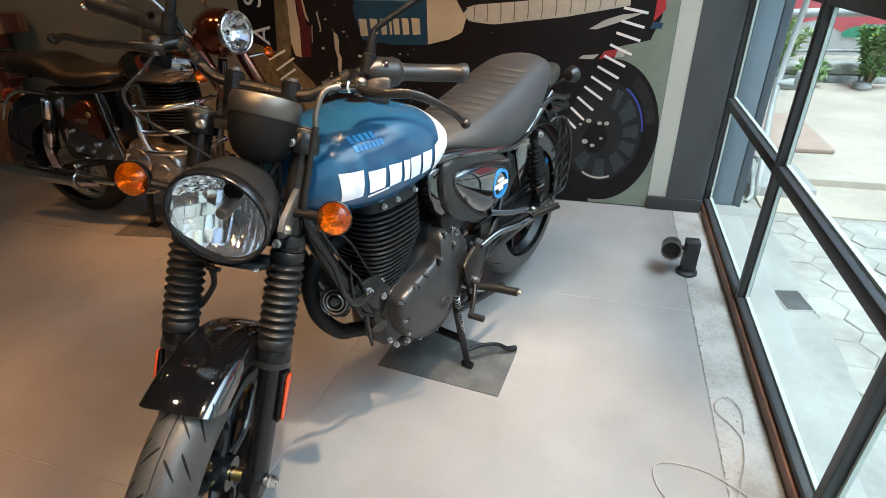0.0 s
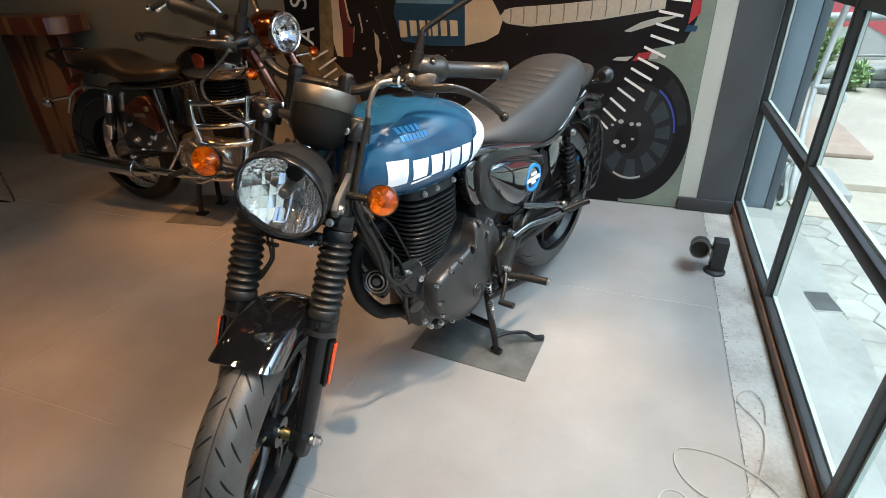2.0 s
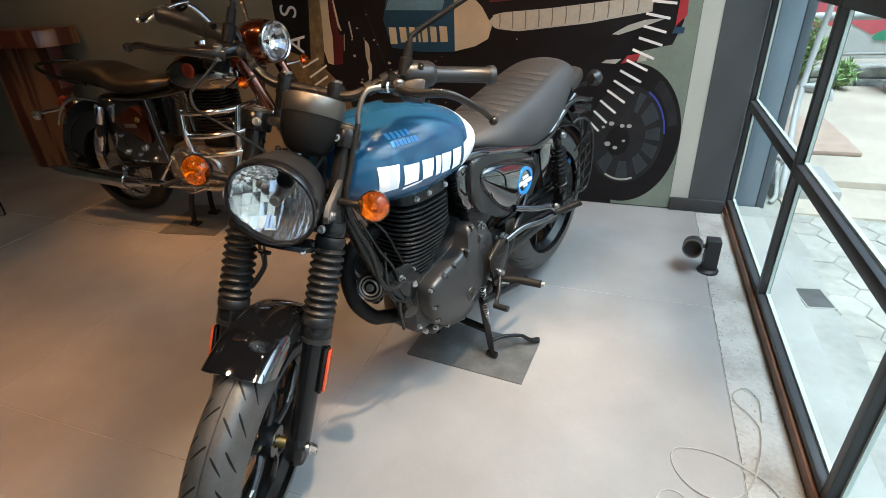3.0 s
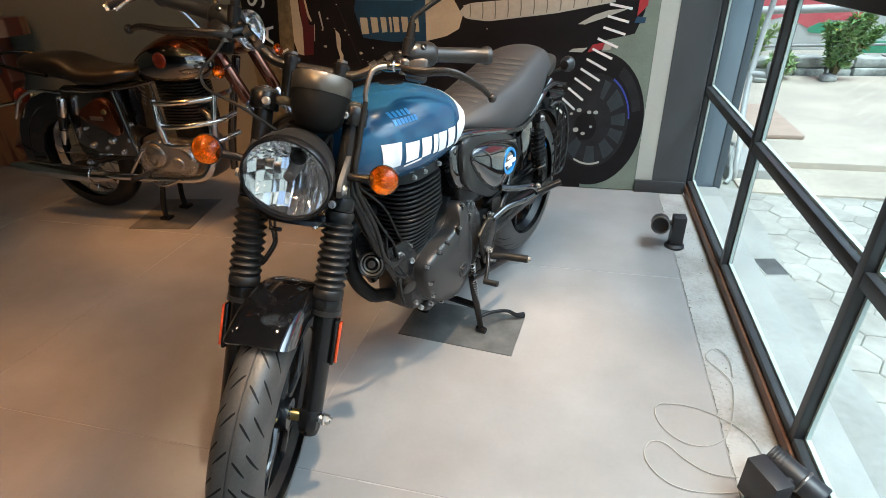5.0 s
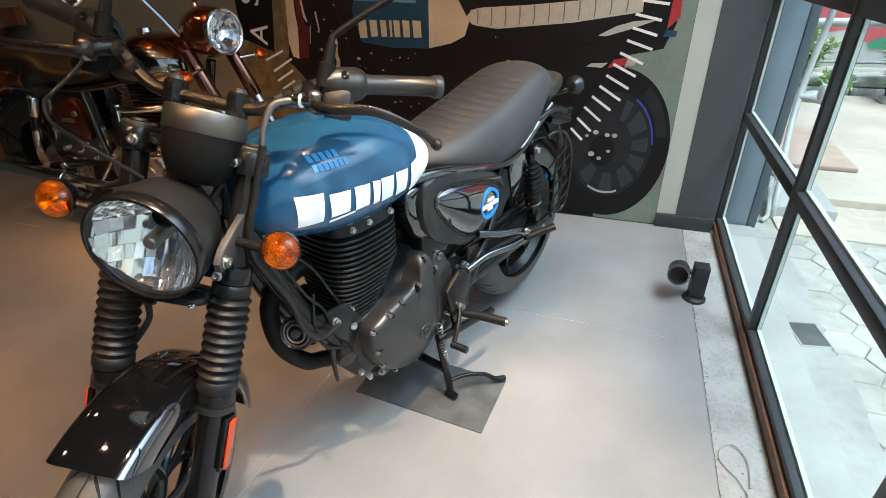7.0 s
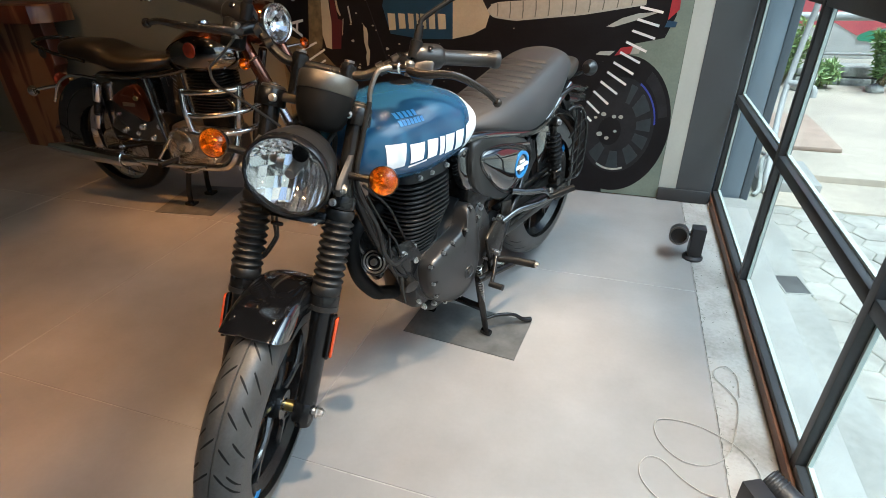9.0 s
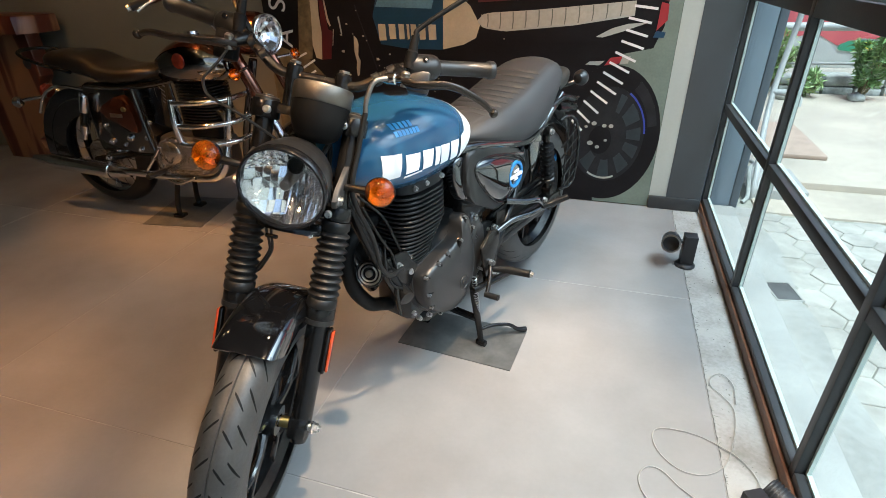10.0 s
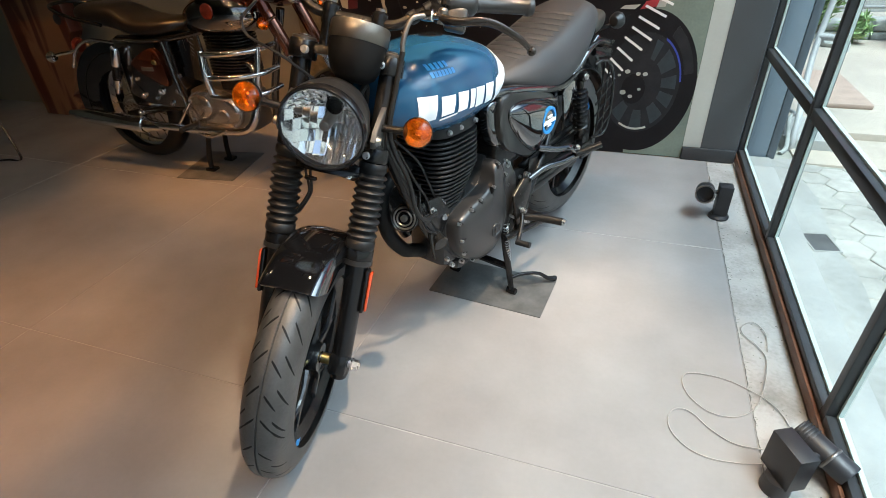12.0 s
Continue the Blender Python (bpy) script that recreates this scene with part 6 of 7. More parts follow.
for s in (1, -1):
    # plain blocks where the maker's name stands
    lx, widths = -0.083, (0.062, 0.056, 0.046, 0.024, 0.046, 0.05)
    for k, w in enumerate(widths):
        zt, zb_ = (0.848, 0.784) if k == 0 else (0.839 - 0.002 * k, 0.79 - 0.003 * k)
        decal("name_block", [(lx, zb_), (lx - w * 0.74, zb_ + 0.001), (lx - w * 0.8, zt - 0.004), (lx + 0.002, zt)], WHITE, side=s)
        lx -= w
    decal("name_block", [(-0.142, 0.776), (-0.2, 0.78), (-0.2, 0.785), (-0.142, 0.782)], WHITE, side=s, n=8)
    decal("name_block", [(-0.373, 0.765), (-0.428, 0.76), (-0.428, 0.835), (-0.373, 0.828)], WHITE, side=s)
    for row, z in enumerate((0.897, 0.881)):
        for k in range(5 if row == 0 else 7):
            a = -0.13 - k * (0.0125 if row == 0 else 0.0105)
            decal("badge_bar", [(a, z), (a - 0.0085, z), (a - 0.0085, z + 0.012), (a, z + 0.012)], CYAN, side=s, n=2)
bp("fuel_cap", lathe(B(), [(0, 0.008), (0.03, 0.008), (0.033, 0.005), (0.033, -0.01)], Matrix.Translation((-0.28, 0.0, 0.936))), COVERS, "black fuel cap")

# seat
SX = [-0.47, -0.5, -0.56, -0.65, -0.8, -0.95, -1.05, -1.12, -1.16, -1.18]
SZ = [0.79, 0.805, 0.822, 0.838, 0.868, 0.908, 0.928, 0.922, 0.9, 0.875]
SB = [0.77, 0.762, 0.75, 0.728, 0.706, 0.735, 0.795, 0.838, 0.85, 0.86]
SW = [0.04, 0.07, 0.105, 0.128, 0.142, 0.138, 0.122, 0.1, 0.075, 0.045]
rings = []
for x in np.linspace(-0.47, -1.18, 300):
    top, low, w = (curve_at(SX, q, x) for q in (SZ, SB, SW))
    ring = []
    for k in range(61):
        q = k / 60 * 2 - 1
        e = abs(q)
        f = max(0.0, (e - 0.62) / 0.38)
        side_ = 0.66 + 0.34 * math.sin(min(1, f * 1.5) * math.pi / 2) ** 0.75 - 0.1 * max(0, f - 0.6) ** 2 / 0.16
        y = math.copysign(w * (0.66 * e / 0.62 if e < 0.62 else side_), q)
        z = top - 0.012 * (e / 0.62) ** 2 if e < 0.62 else top - 0.012 - (top - 0.012 - low) * f ** 1.12 * (2 - f) ** 0.12
        z -= 0.004 * math.exp(-((e - 0.612) / 0.014) ** 2)
        if e < 0.58:
            bend = x + 0.035 * (y / 0.14) ** 2
            ph = ((bend + 0.6) / 0.037) % 1.0
            on = min(1, max(0, (bend + 0.94 + 0.35 * y * y / 0.01 * 0.1) / 0.01)) * min(1, max(0, (-0.6 - bend) / 0.01)) * min(1, (0.58 - e) / 0.05)
            z += on * (0.0035 * math.sin(math.pi * ph) - 0.002 - 0.006 * math.exp(-(min(ph, 1 - ph) * 0.037 / 0.003) ** 2))
        ring.append((x, y, z))
    rings.append(ring)
bm = loft(B(), rings, cap=False, closed=False)
bp("seat", bm, VINYL, "dark stitched vinyl seat with pleated top", sharp=80)
bp("seat_base", loft(B(), [[(x, s * curve_at(SX, SW, x) * 0.97, curve_at(SX, SB, x) + 0.002 + dz) for s, dz in ((-1, 0), (1, 0), (1, -0.012), (-1, -0.012))] for x in np.linspace(-0.48, -1.17, 30)]), BLACK, "black seat base")

# tail
rings = []
for x in np.linspace(-1.05, -1.3, 16):
    f = (x + 1.05) / -0.25
    w, zc, hz = 0.105 - 0.05 * f ** 2, 0.83 + 0.005 * f, 0.042 - 0.012 * f ** 3
    rings.append([(x, w * math.copysign(abs(math.cos(a)) ** 0.7, math.cos(a)), zc + hz * math.copysign(abs(math.sin(a)) ** 0.7, math.sin(a))) for a in (2 * math.pi * k / 28 for k in range(28))])
bp("tail_cowl", loft(B(), rings), BAND, "satin dark grey tail cowl")
bp("plate_bracket", tube(B(), [(-1.2, 0.06, 0.73), (-1.28, 0.07, 0.71), (-1.36, 0.06, 0.7), (-1.4, 0.0, 0.7), (-1.36, -0.06, 0.7), (-1.28, -0.07, 0.71), (-1.2, -0.06, 0.73)], 0.014, 5, 10, 1.6), BLACK, "black loop bracket under the tail")
bp("tail_lamp", lathe(B(), [(0, -0.02), (0.035, -0.02), (0.04, 0.0), (0.03, 0.012), (0, 0.016)], axis((-1.285, 0, 0.815), (-1, 0, 0.1))), BADGE, "round red tail lamp")
for s in (1, -1):
    bp("rear_indicator_stalk", tube(B(), [(-1.24, 0.03 * s, 0.79), (-1.27, 0.08 * s, 0.81), (-1.29, 0.1 * s, 0.826)], 0.008, 4), BLACK)
    m = axis((-1.298, 0.105 * s, 0.828), (-1, 0.1 * s, 0))
    bp("rear_indicator", lathe(B(), [(0, -0.034), (0.018, -0.03), (0.029, -0.012), (0.031, 0.0), (0.03, 0.006)], m), SHELL, "black indicator shell")
    bp("rear_indicator_lens", lathe(B(), [(0.03, 0.005), (0.02, 0.02), (0, 0.024)], m), ORANGE, "amber lens")
    bp("grab_rail", tube(B(), [(-1.0, 0.12 * s, 0.775), (-1.1, 0.125 * s, 0.79), (-1.18, 0.13 * s, 0.77), (-1.24, 0.12 * s, 0.76)], 0.011, 5), BLACK)
rings = []
for k in range(25):
    a = radians(55 + k / 24 * 110)
    rr = 0.33
    rings.append([(-1.085 + (rr - dr - 0.03 * abs(q) ** 2) * math.cos(a), q * 0.075, 0.385 + (rr - dr - 0.03 * abs(q) ** 2) * math.sin(a)) for dr, qs in ((0, np.linspace(-1, 1, 9)), (0.004, np.linspace(1, -1, 9))) for q in qs])
bp("rear_mudguard", loft(B(), rings), BLACK, "black rear mudguard", sharp=50)
bp("plate_holder", tube(B(), [(-1.24, 0, 0.77), (-1.36, 0, 0.66), (-1.43, 0, 0.55)], [0.04, 0.03, 0.03], 4, 12, 0.3), BLACK)

# frame
for s in (1, -1):
    bp("frame_rail", tube(B(), [(-0.3, 0.09 * s, 0.77), (-0.47, 0.108 * s, 0.763), (-0.62, 0.115 * s, 0.735), (-0.78, 0.118 * s, 0.7), (-0.87, 0.12 * s, 0.7), (-0.99, 0.12 * s, 0.76), (-1.1, 0.11 * s, 0.8)], 0.0145, 6), GLOSS, "gloss black frame tube")
    bp("frame_rail", tube(B(), [(-0.47, 0.11 * s, 0.728), (-0.62, 0.12 * s, 0.7), (-0.78, 0.122 * s, 0.662)], 0.008, 4), GLOSS)
    bp("frame_stay", tube(B(), [(-0.85, 0.09 * s, 0.69), (-0.8, 0.098 * s, 0.6), (-0.747, 0.118 * s, 0.522), (-0.65, 0.128 * s, 0.426), (-0.578, 0.13 * s, 0.323), (-0.55, 0.125 * s, 0.25)], [0.011, 0.011, 0.012, 0.012, 0.011, 0.011], 6), BLACK, "satin black frame tube")
    bp("down_tube", tube(B(), [(-0.02, 0.03 * s, 0.8), (-0.05, 0.05 * s, 0.68), (-0.1, 0.058 * s, 0.55), (-0.165, 0.062 * s, 0.42), (-0.19, 0.062 * s, 0.37)], 0.02, 5), BLACK, "thick black down tube")
    bp("down_tube_end", lathe(B(), [(0, -0.02), (0.022, -0.02), (0.024, 0.0), (0.022, 0.028), (0, 0.03)], axis((-0.17, 0.075 * s, 0.41), (0.3, s, -0.3)), 18), DARKMETAL)
    bp("engine_hanger", plate(B(), [(-0.12, 0.54), (-0.2, 0.53), (-0.25, 0.46), (-0.2, 0.4), (-0.15, 0.42)], 0.066, 0.072, pose(0, 0, 0, 90) @ Matrix.Scale(-s, 4, (0, 0, 1)), bevel=0.002), BLACK)
    bp("hanger_bolt", bolt(B(), (-0.165, 0.075 * s, 0.5), (0, s, 0), 0.008, 0.008), STEEL)
    # plate that carries the shock absorber, with its print
    bp("side_plate", plate(B(), [(-0.84, 0.665), (-0.88, 0.712), (-0.985, 0.782), (-1.0, 0.75), (-0.975, 0.7), (-0.93, 0.66), (-0.9, 0.585), (-0.87, 0.56)], 0.114, 0.122, pose(0, 0, 0, 90) @ Matrix.Scale(-s, 4, (0, 0, 1)), bevel=0.004), GLOSS, "gloss black side plate")
    bp("plate_print", plate(B(), [(-0.93, 0.752), (-0.96, 0.772), (-0.985, 0.74), (-0.955, 0.712)], 0.1225, 0.1232, pose(0, 0, 0, 90) @ Matrix.Scale(-s, 4, (0, 0, 1))), WHITE, "white print on the side plate")
    shock = bp("shock_absorber", lathe(B(), [(0, 0), (0.013, 0), (0.013, 0.24), (0, 0.24)], axis((-1.015, 0.125 * s, 0.45), (0.056, 0, 0.243)), 16), DARKMETAL, "dark shock absorber body")
    coil = []
    for k in range(9 * 12 + 1):
        a = 2 * math.pi * k / 12
        coil.append(axis((-1.015, 0.125 * s, 0.45), (0.056, 0, 0.243)) @ Vector((0.024 * math.cos(a), 0.024 * math.sin(a), 0.035 + 0.17 * k / 108)))
    part("spring", tube(B(), coil, 0.0055, 1, 7), BLACK, shock, "black coil spring")
    part("shock_eye", lathe(B(), [(0, -0.018), (0.018, -0.018), (0.018, 0.018), (0, 0.018)], axis((-0.959, 0.128 * s, 0.697), (0, 1, 0)), 18), BLACK, shock)
    part("shock_eye", lathe(B(), [(0, -0.018), (0.018, -0.018), (0.018, 0.018), (0, 0.018)], axis((-1.015, 0.125 * s, 0.448), (0, 1, 0)), 18), BLACK, shock)
    part("shock_bolt", bolt(B(), (-0.959, 0.147 * s, 0.697), (0, s, 0), 0.009, 0.008), STEEL, shock)
    bp("swing_arm", tube(B(), [(-0.6, 0.09 * s, 0.41), (-0.8, 0.1 * s, 0.405), (-1.0, 0.11 * s, 0.39), (-1.11, 0.11 * s, 0.375)], [0.02, 0.022, 0.022, 0.02], 4, 12, 0.8), BLACK, "black swing arm")
    bp("rear_peg_bracket", tube(B(), [(-0.66, 0.13 * s, 0.53), (-0.74, 0.16 * s, 0.505), (-0.82, 0.178 * s, 0.487), (-0.865, 0.18 * s, 0.45)], 0.012, 5), GLOSS, "gloss black pillion peg bracket")
    bp("rear_peg_bracket", tube(B(), [(-0.6, 0.135 * s, 0.44), (-0.68, 0.15 * s, 0.455), (-0.78, 0.17 * s, 0.447), (-0.86, 0.18 * s, 0.445)], 0.011, 5), GLOSS)
    bp("rear_peg", tube(B(), [(-0.85, 0.185 * s, 0.45), (-0.88, 0.21 * s, 0.462), (-0.915, 0.25 * s, 0.482)], [0.013, 0.016, 0.016], 3, 10, 0.75), RUBBER, "black rubber pillion peg")
    bp("peg_bolt", bolt(B(), (-0.83, 0.2 * s, 0.488), (0, s, 0), 0.008, 0.006), STEEL)
    bp("front_peg_plate", plate(B(), [(-0.5, 0.42), (-0.56, 0.46), (-0.62, 0.44), (-0.6, 0.33), (-0.565, 0.29), (-0.53, 0.3)], 0.13, 0.14, pose(0, 0, 0, 90) @ Matrix.Scale(-s, 4, (0, 0, 1)), bevel=0.003), DARKMETAL)
    bp("front_peg", tube(B(), [(-0.56, 0.15 * s, 0.318), (-0.575, 0.2 * s, 0.322), (-0.588, 0.275 * s, 0.325)], [0.011, 0.0135, 0.0135], 3, 10), RUBBER, "black rubber footpeg")
    bp("peg_end", lathe(B(), [(0, 0), (0.009, 0), (0.008, 0.008), (0, 0.01)], axis((-0.589, 0.277 * s, 0.325), (-0.1, s, 0)), 12), STEEL)
    bp("peg_mount_bolt", bolt(B(), (-0.553, 0.177 * s * 0.84, 0.345), (0, s, 0), 0.0085, 0.008), STEEL)
    # centre stand
    bp("centre_stand_leg", tube(B(), [(-0.495, 0.105 * s, 0.3), (-0.505, 0.112 * s, 0.2), (-0.52, 0.125 * s, 0.06), (-0.524, 0.128 * s, 0.022)], [0.013, 0.013, 0.011, 0.01], 4), BLACK, "black centre stand leg")
    bp("stand_foot", lathe(B(), [(0, -0.018), (0.012, -0.018), (0.014, 0), (0.012, 0.018), (0, 0.018)], axis((-0.524, 0.13 * s, 0.015), (0, 1, 0)), 18), BLACK)
    # guard grid beside the rear wheel
    if s > 0:
        guard = bp("side_guard", tube(B(), [(-1.0, 0.16, 0.73), (-1.03, 0.17, 0.74), (-1.1, 0.172, 0.72), (-1.16, 0.172, 0.64), (-1.17, 0.17, 0.52), (-1.15, 0.165, 0.44), (-1.06, 0.15, 0.44)], 0.006, 6), BLACK, "thin black wire guard beside the rear wheel")
        for k in range(5):
            part("guard_wire", tube(B(), [(-1.02 - 0.008 * k, 0.166, 0.625 - 0.045 * k), (-1.155 - 0.002 * k, 0.171, 0.68 - 0.045 * k)], 0.0035, 1, 6), BLACK, guard)
        for k in range(2):
            part("guard_wire", tube(B(), [(-1.06 - 0.05 * k, 0.17, 0.735 - 0.02 * k), (-1.05 - 0.055 * k, 0.17, 0.445)], 0.0035, 1, 6), BLACK, guard)
bp("stand_cross_tube", tube(B(), [(-0.512, -0.115, 0.125), (-0.512, 0.115, 0.125)], 0.013, 1), BLACK)
bp("stand_tang", tube(B(), [(-0.518, 0.126, 0.075), (-0.57, 0.15, 0.072), (-0.625, 0.185, 0.055), (-0.655, 0.208, 0.026), (-0.685, 0.226, 0.013)], [0.006, 0.0065, 0.0065, 0.008, 0.011], 5), BLACK, "curved foot lever of the stand")
bp("stand_spring", tube(B(), [axis((-0.485, 0.12, 0.31), (-0.03, 0.0, -0.17)) @ Vector((0.008 * math.cos(k), 0.008 * math.sin(k), k * 0.0018)) for k in range(90)], 0.002, 1, 6), STEEL)
bp("side_stand", tube(B(), [(-0.47, 0.125, 0.27), (-0.56, 0.14, 0.262), (-0.72, 0.15, 0.235)], [0.013, 0.012, 0.011], 4), BLACK, "folded side stand")
bp("gear_pedal", tube(B(), [(-0.55, 0.145, 0.33), (-0.52, 0.16, 0.3), (-0.485, 0.17, 0.262)], 0.007, 4), DARKMETAL)
bp("gear_pedal_rubber", tube(B(), [(-0.484, 0.165, 0.262), (-0.486, 0.215, 0.264)], 0.0105, 1), RUBBER)

LEFT = pose(0, 0, 0, 90) @ Matrix.Scale(-1, 4, (0, 0, 1))   # outline in (x, z), depth to the left
bp("pivot_plate", plate(B(), [(-0.5, 0.47), (-0.57, 0.475), (-0.625, 0.46), (-0.66, 0.42), (-0.645, 0.345), (-0.605, 0.28), (-0.545, 0.245), (-0.5, 0.29)], 0.088, 0.1, LEFT, bevel=0.004, round_=2), MATTE, "black swing arm pivot plate")
bp("pivot_plate", plate(B(), [(-0.5, 0.47), (-0.57, 0.475), (-0.625, 0.46), (-0.66, 0.42), (-0.645, 0.345), (-0.605, 0.28), (-0.545, 0.245), (-0.5, 0.29)], -0.1, -0.088, LEFT, bevel=0.004, round_=2), MATTE)
bp("chain_case", plate(B(), [(-0.6, 0.44), (-0.7, 0.447), (-0.82, 0.452), (-1.0, 0.462), (-1.06, 0.46), (-1.05, 0.43), (-0.82, 0.42), (-0.7, 0.405), (-0.62, 0.39)], 0.09, 0.104, LEFT, bevel=0.004, round_=1), MATTE, "black chain case")
bp("swing_arm_beam", box(B(), (-1.12, 0.092, 0.352), (-0.62, 0.12, 0.398), 0.01), BLACK, "black box-section swing arm beam")
bp("tensioner_plate", plate(B(), [(-1.04, 0.35), (-1.13, 0.34), (-1.16, 0.367), (-1.13, 0.405), (-1.04, 0.408)], 0.121, 0.128, LEFT, bevel=0.002), DARKMETAL)
bp("gear_rod", tube(B(), [(-0.515, 0.118, 0.335), (-0.56, 0.135, 0.3), (-0.61, 0.14, 0.27)], 0.005, 2, 8), STEEL)
bp("gear_link", plate(B(), [(-0.54, 0.32), (-0.57, 0.34), (-0.6, 0.315), (-0.595, 0.27), (-0.56, 0.255)], 0.112, 0.122, LEFT, bevel=0.003, round_=1), DARKMETAL)
bp("frame_gusset", plate(B(), [(-0.6, 0.52), (-0.66, 0.53), (-0.74, 0.6), (-0.8, 0.66), (-0.72, 0.64), (-0.62, 0.56)], 0.1, 0.108, LEFT, bevel=0.003), COVERS)
for x_, z_ in ((-0.52, 0.445), (-0.6, 0.44), (-0.635, 0.37), (-0.53, 0.285), (-0.585, 0.29)):
    bp("plate_bolt", bolt(B(), (x_, 0.101, z_), (0, 1, 0), 0.0065, 0.005), STEEL)

# rear wheel and drive
rw = wheel("rear_wheel", (-1.085, 0, 0.375), 0.295, 0.132, 0.207, 5, Matrix(), 2.4)
part("axle_nut", lathe(B(), [(0, 0.1), (0.014, 0.1), (0.014, 0.13), (0, 0.132)], pose(0, 0, 0, -90), 6), STEEL, rw)
part("sprocket", ring_y(B(), [(0.05, 0.066), (0.085, 0.066), (0.085, 0.072), (0.05, 0.072)], 48), DARKMETAL, rw)
bp("chain", plate(B(), [(-0.55, 0.44), (-1.085, 0.465), (-1.085, 0.453), (-0.55, 0.428)], 0.064, 0.076, pose(0, 0, 0, 90) @ Matrix.Scale(-1, 4, (0, 0, 1))), GREYMETAL, "greased drive chain")
bp("chain_guard", plate(B(), [(-0.62, 0.47), (-0.8, 0.485), (-1.05, 0.495), (-1.07, 0.475), (-0.8, 0.455), (-0.63, 0.445)], 0.078, 0.088, pose(0, 0, 0, 90) @ Matrix.Scale(-1, 4, (0, 0, 1)), bevel=0.002), BLACK)
bp("heel_plate", plate(B(), [(-0.62, 0.5), (-0.68, 0.49), (-0.69, 0.42), (-0.66, 0.36), (-0.62, 0.38)], 0.118, 0.124, pose(0, 0, 0, 90) @ Matrix.Scale(-1, 4, (0, 0, 1)), bevel=0.003), DARKMETAL)

# engine
bm = B()
box(bm, (-0.5, -0.1, 0.24), (-0.235, 0.05, 0.46), 0.03)
bp("crankcase", bm, ENGINE, "black painted crankcase")
bp("sump", box(B(), (-0.46, -0.08, 0.2), (-0.3, 0.055, 0.25), 0.02), ENGINE)
cyl = bp("cylinder", box(B(), (-0.35, -0.06, 0.45), (-0.215, 0.06, 0.7), 0.02), MATTE, "black finned cylinder")
for k in range(17):
    z = 0.462 + k * 0.0137
    g = 0.66 + 0.34 * min(1, k / 9)
    o = [(0.106 * g * math.copysign(abs(math.cos(a)) ** 0.6, math.cos(a)) - 0.262 - 0.028 * min(1, k / 9), 0.098 * g * math.copysign(abs(math.sin(a)) ** 0.6, math.sin(a))) for a in (2 * math.pi * q / 32 for q in range(32))]
    part("fin", plate(B(), o, z, z + 0.0055, bevel=0.0012, seg=1), FINS, cyl)
bp("cylinder_head", plate(B(), [(0.102 * math.copysign(abs(math.cos(a)) ** 0.6, math.cos(a)) - 0.29, 0.094 * math.copysign(abs(math.sin(a)) ** 0.6, math.sin(a))) for a in (2 * math.pi * q / 32 for q in range(32))], 0.697, 0.75, bevel=0.025, seg=4), FINS, "black cylinder head", sharp=60)
for x, z in ((-0.28, 0.69), (-0.23, 0.69), (-0.35, 0.69)):
    bp("head_bolt", bolt(B(), (x, 0.094, z + 0.022), (0, 1, 0), 0.006, 0.005), STEEL)
bp("intake_duct", lathe(B(), [(0, 0), (0.04, 0), (0.045, 0.03), (0.045, 0.1), (0, 0.1)], axis((-0.37, 0, 0.65), (-1, 0, 0.05)), 24), MATTE, "black intake duct")
bp("cylinder_bolt", bolt(B(), (-0.22, 0.065, 0.5), (0.4, 1, 0), 0.008, 0.006), STEEL)
COVER = [(-0.234, 0.395), (-0.24, 0.435), (-0.29, 0.455), (-0.34, 0.468), (-0.395, 0.478), (-0.42, 0.5), (-0.426, 0.548), (-0.458, 0.558), (-0.482, 0.535), (-0.494, 0.48), (-0.507, 0.42), (-0.512, 0.35), (-0.492, 0.285), (-0.45, 0.246), (-0.39, 0.23), (-0.33, 0.246), (-0.278, 0.282), (-0.247, 0.33)]
CPROF = [(1.0, 0.03), (1.0, 0.086), (0.992, 0.095), (0.972, 0.103), (0.94, 0.109), (0.88, 0.1135), (0.76, 0.117), (0.5, 0.1195), (0.25, 0.12)]
CMID = (-0.39, 0.375)
bp("cover_flange", dome(B(), [(-0.39 + (x + 0.39) * 1.05, 0.375 + (z - 0.375) * 1.05) for x, z in COVER], CMID, [(1, 0.02), (1, 0.058), (0.985, 0.062), (0.8, 0.062)], LEFT), ENGINE, sharp=50)
bp("clutch_cover", dome(B(), COVER, CMID, CPROF, LEFT), ENGINE, "smooth black engine side cover", sharp=60)
bp("sprocket_cover", plate(B(), [(-0.49, 0.29), (-0.545, 0.3), (-0.568, 0.36), (-0.565, 0.45), (-0.54, 0.515), (-0.49, 0.53), (-0.48, 0.4)], 0.05, 0.106, LEFT, bevel=0.014, round_=3, seg=3), ENGINE, "black sprocket cover", sharp=60)
bp("cover_boss", lathe(B(), [(0.0, 0.006), (0.009, 0.006), (0.01, 0.002), (0.019, 0.002), (0.021, 0.004), (0.024, 0.004), (0.026, 0.0), (0.026, -0.01)], axis((-0.425, 0.1185, 0.325), (0, 1, 0)), 28), ENGINE)
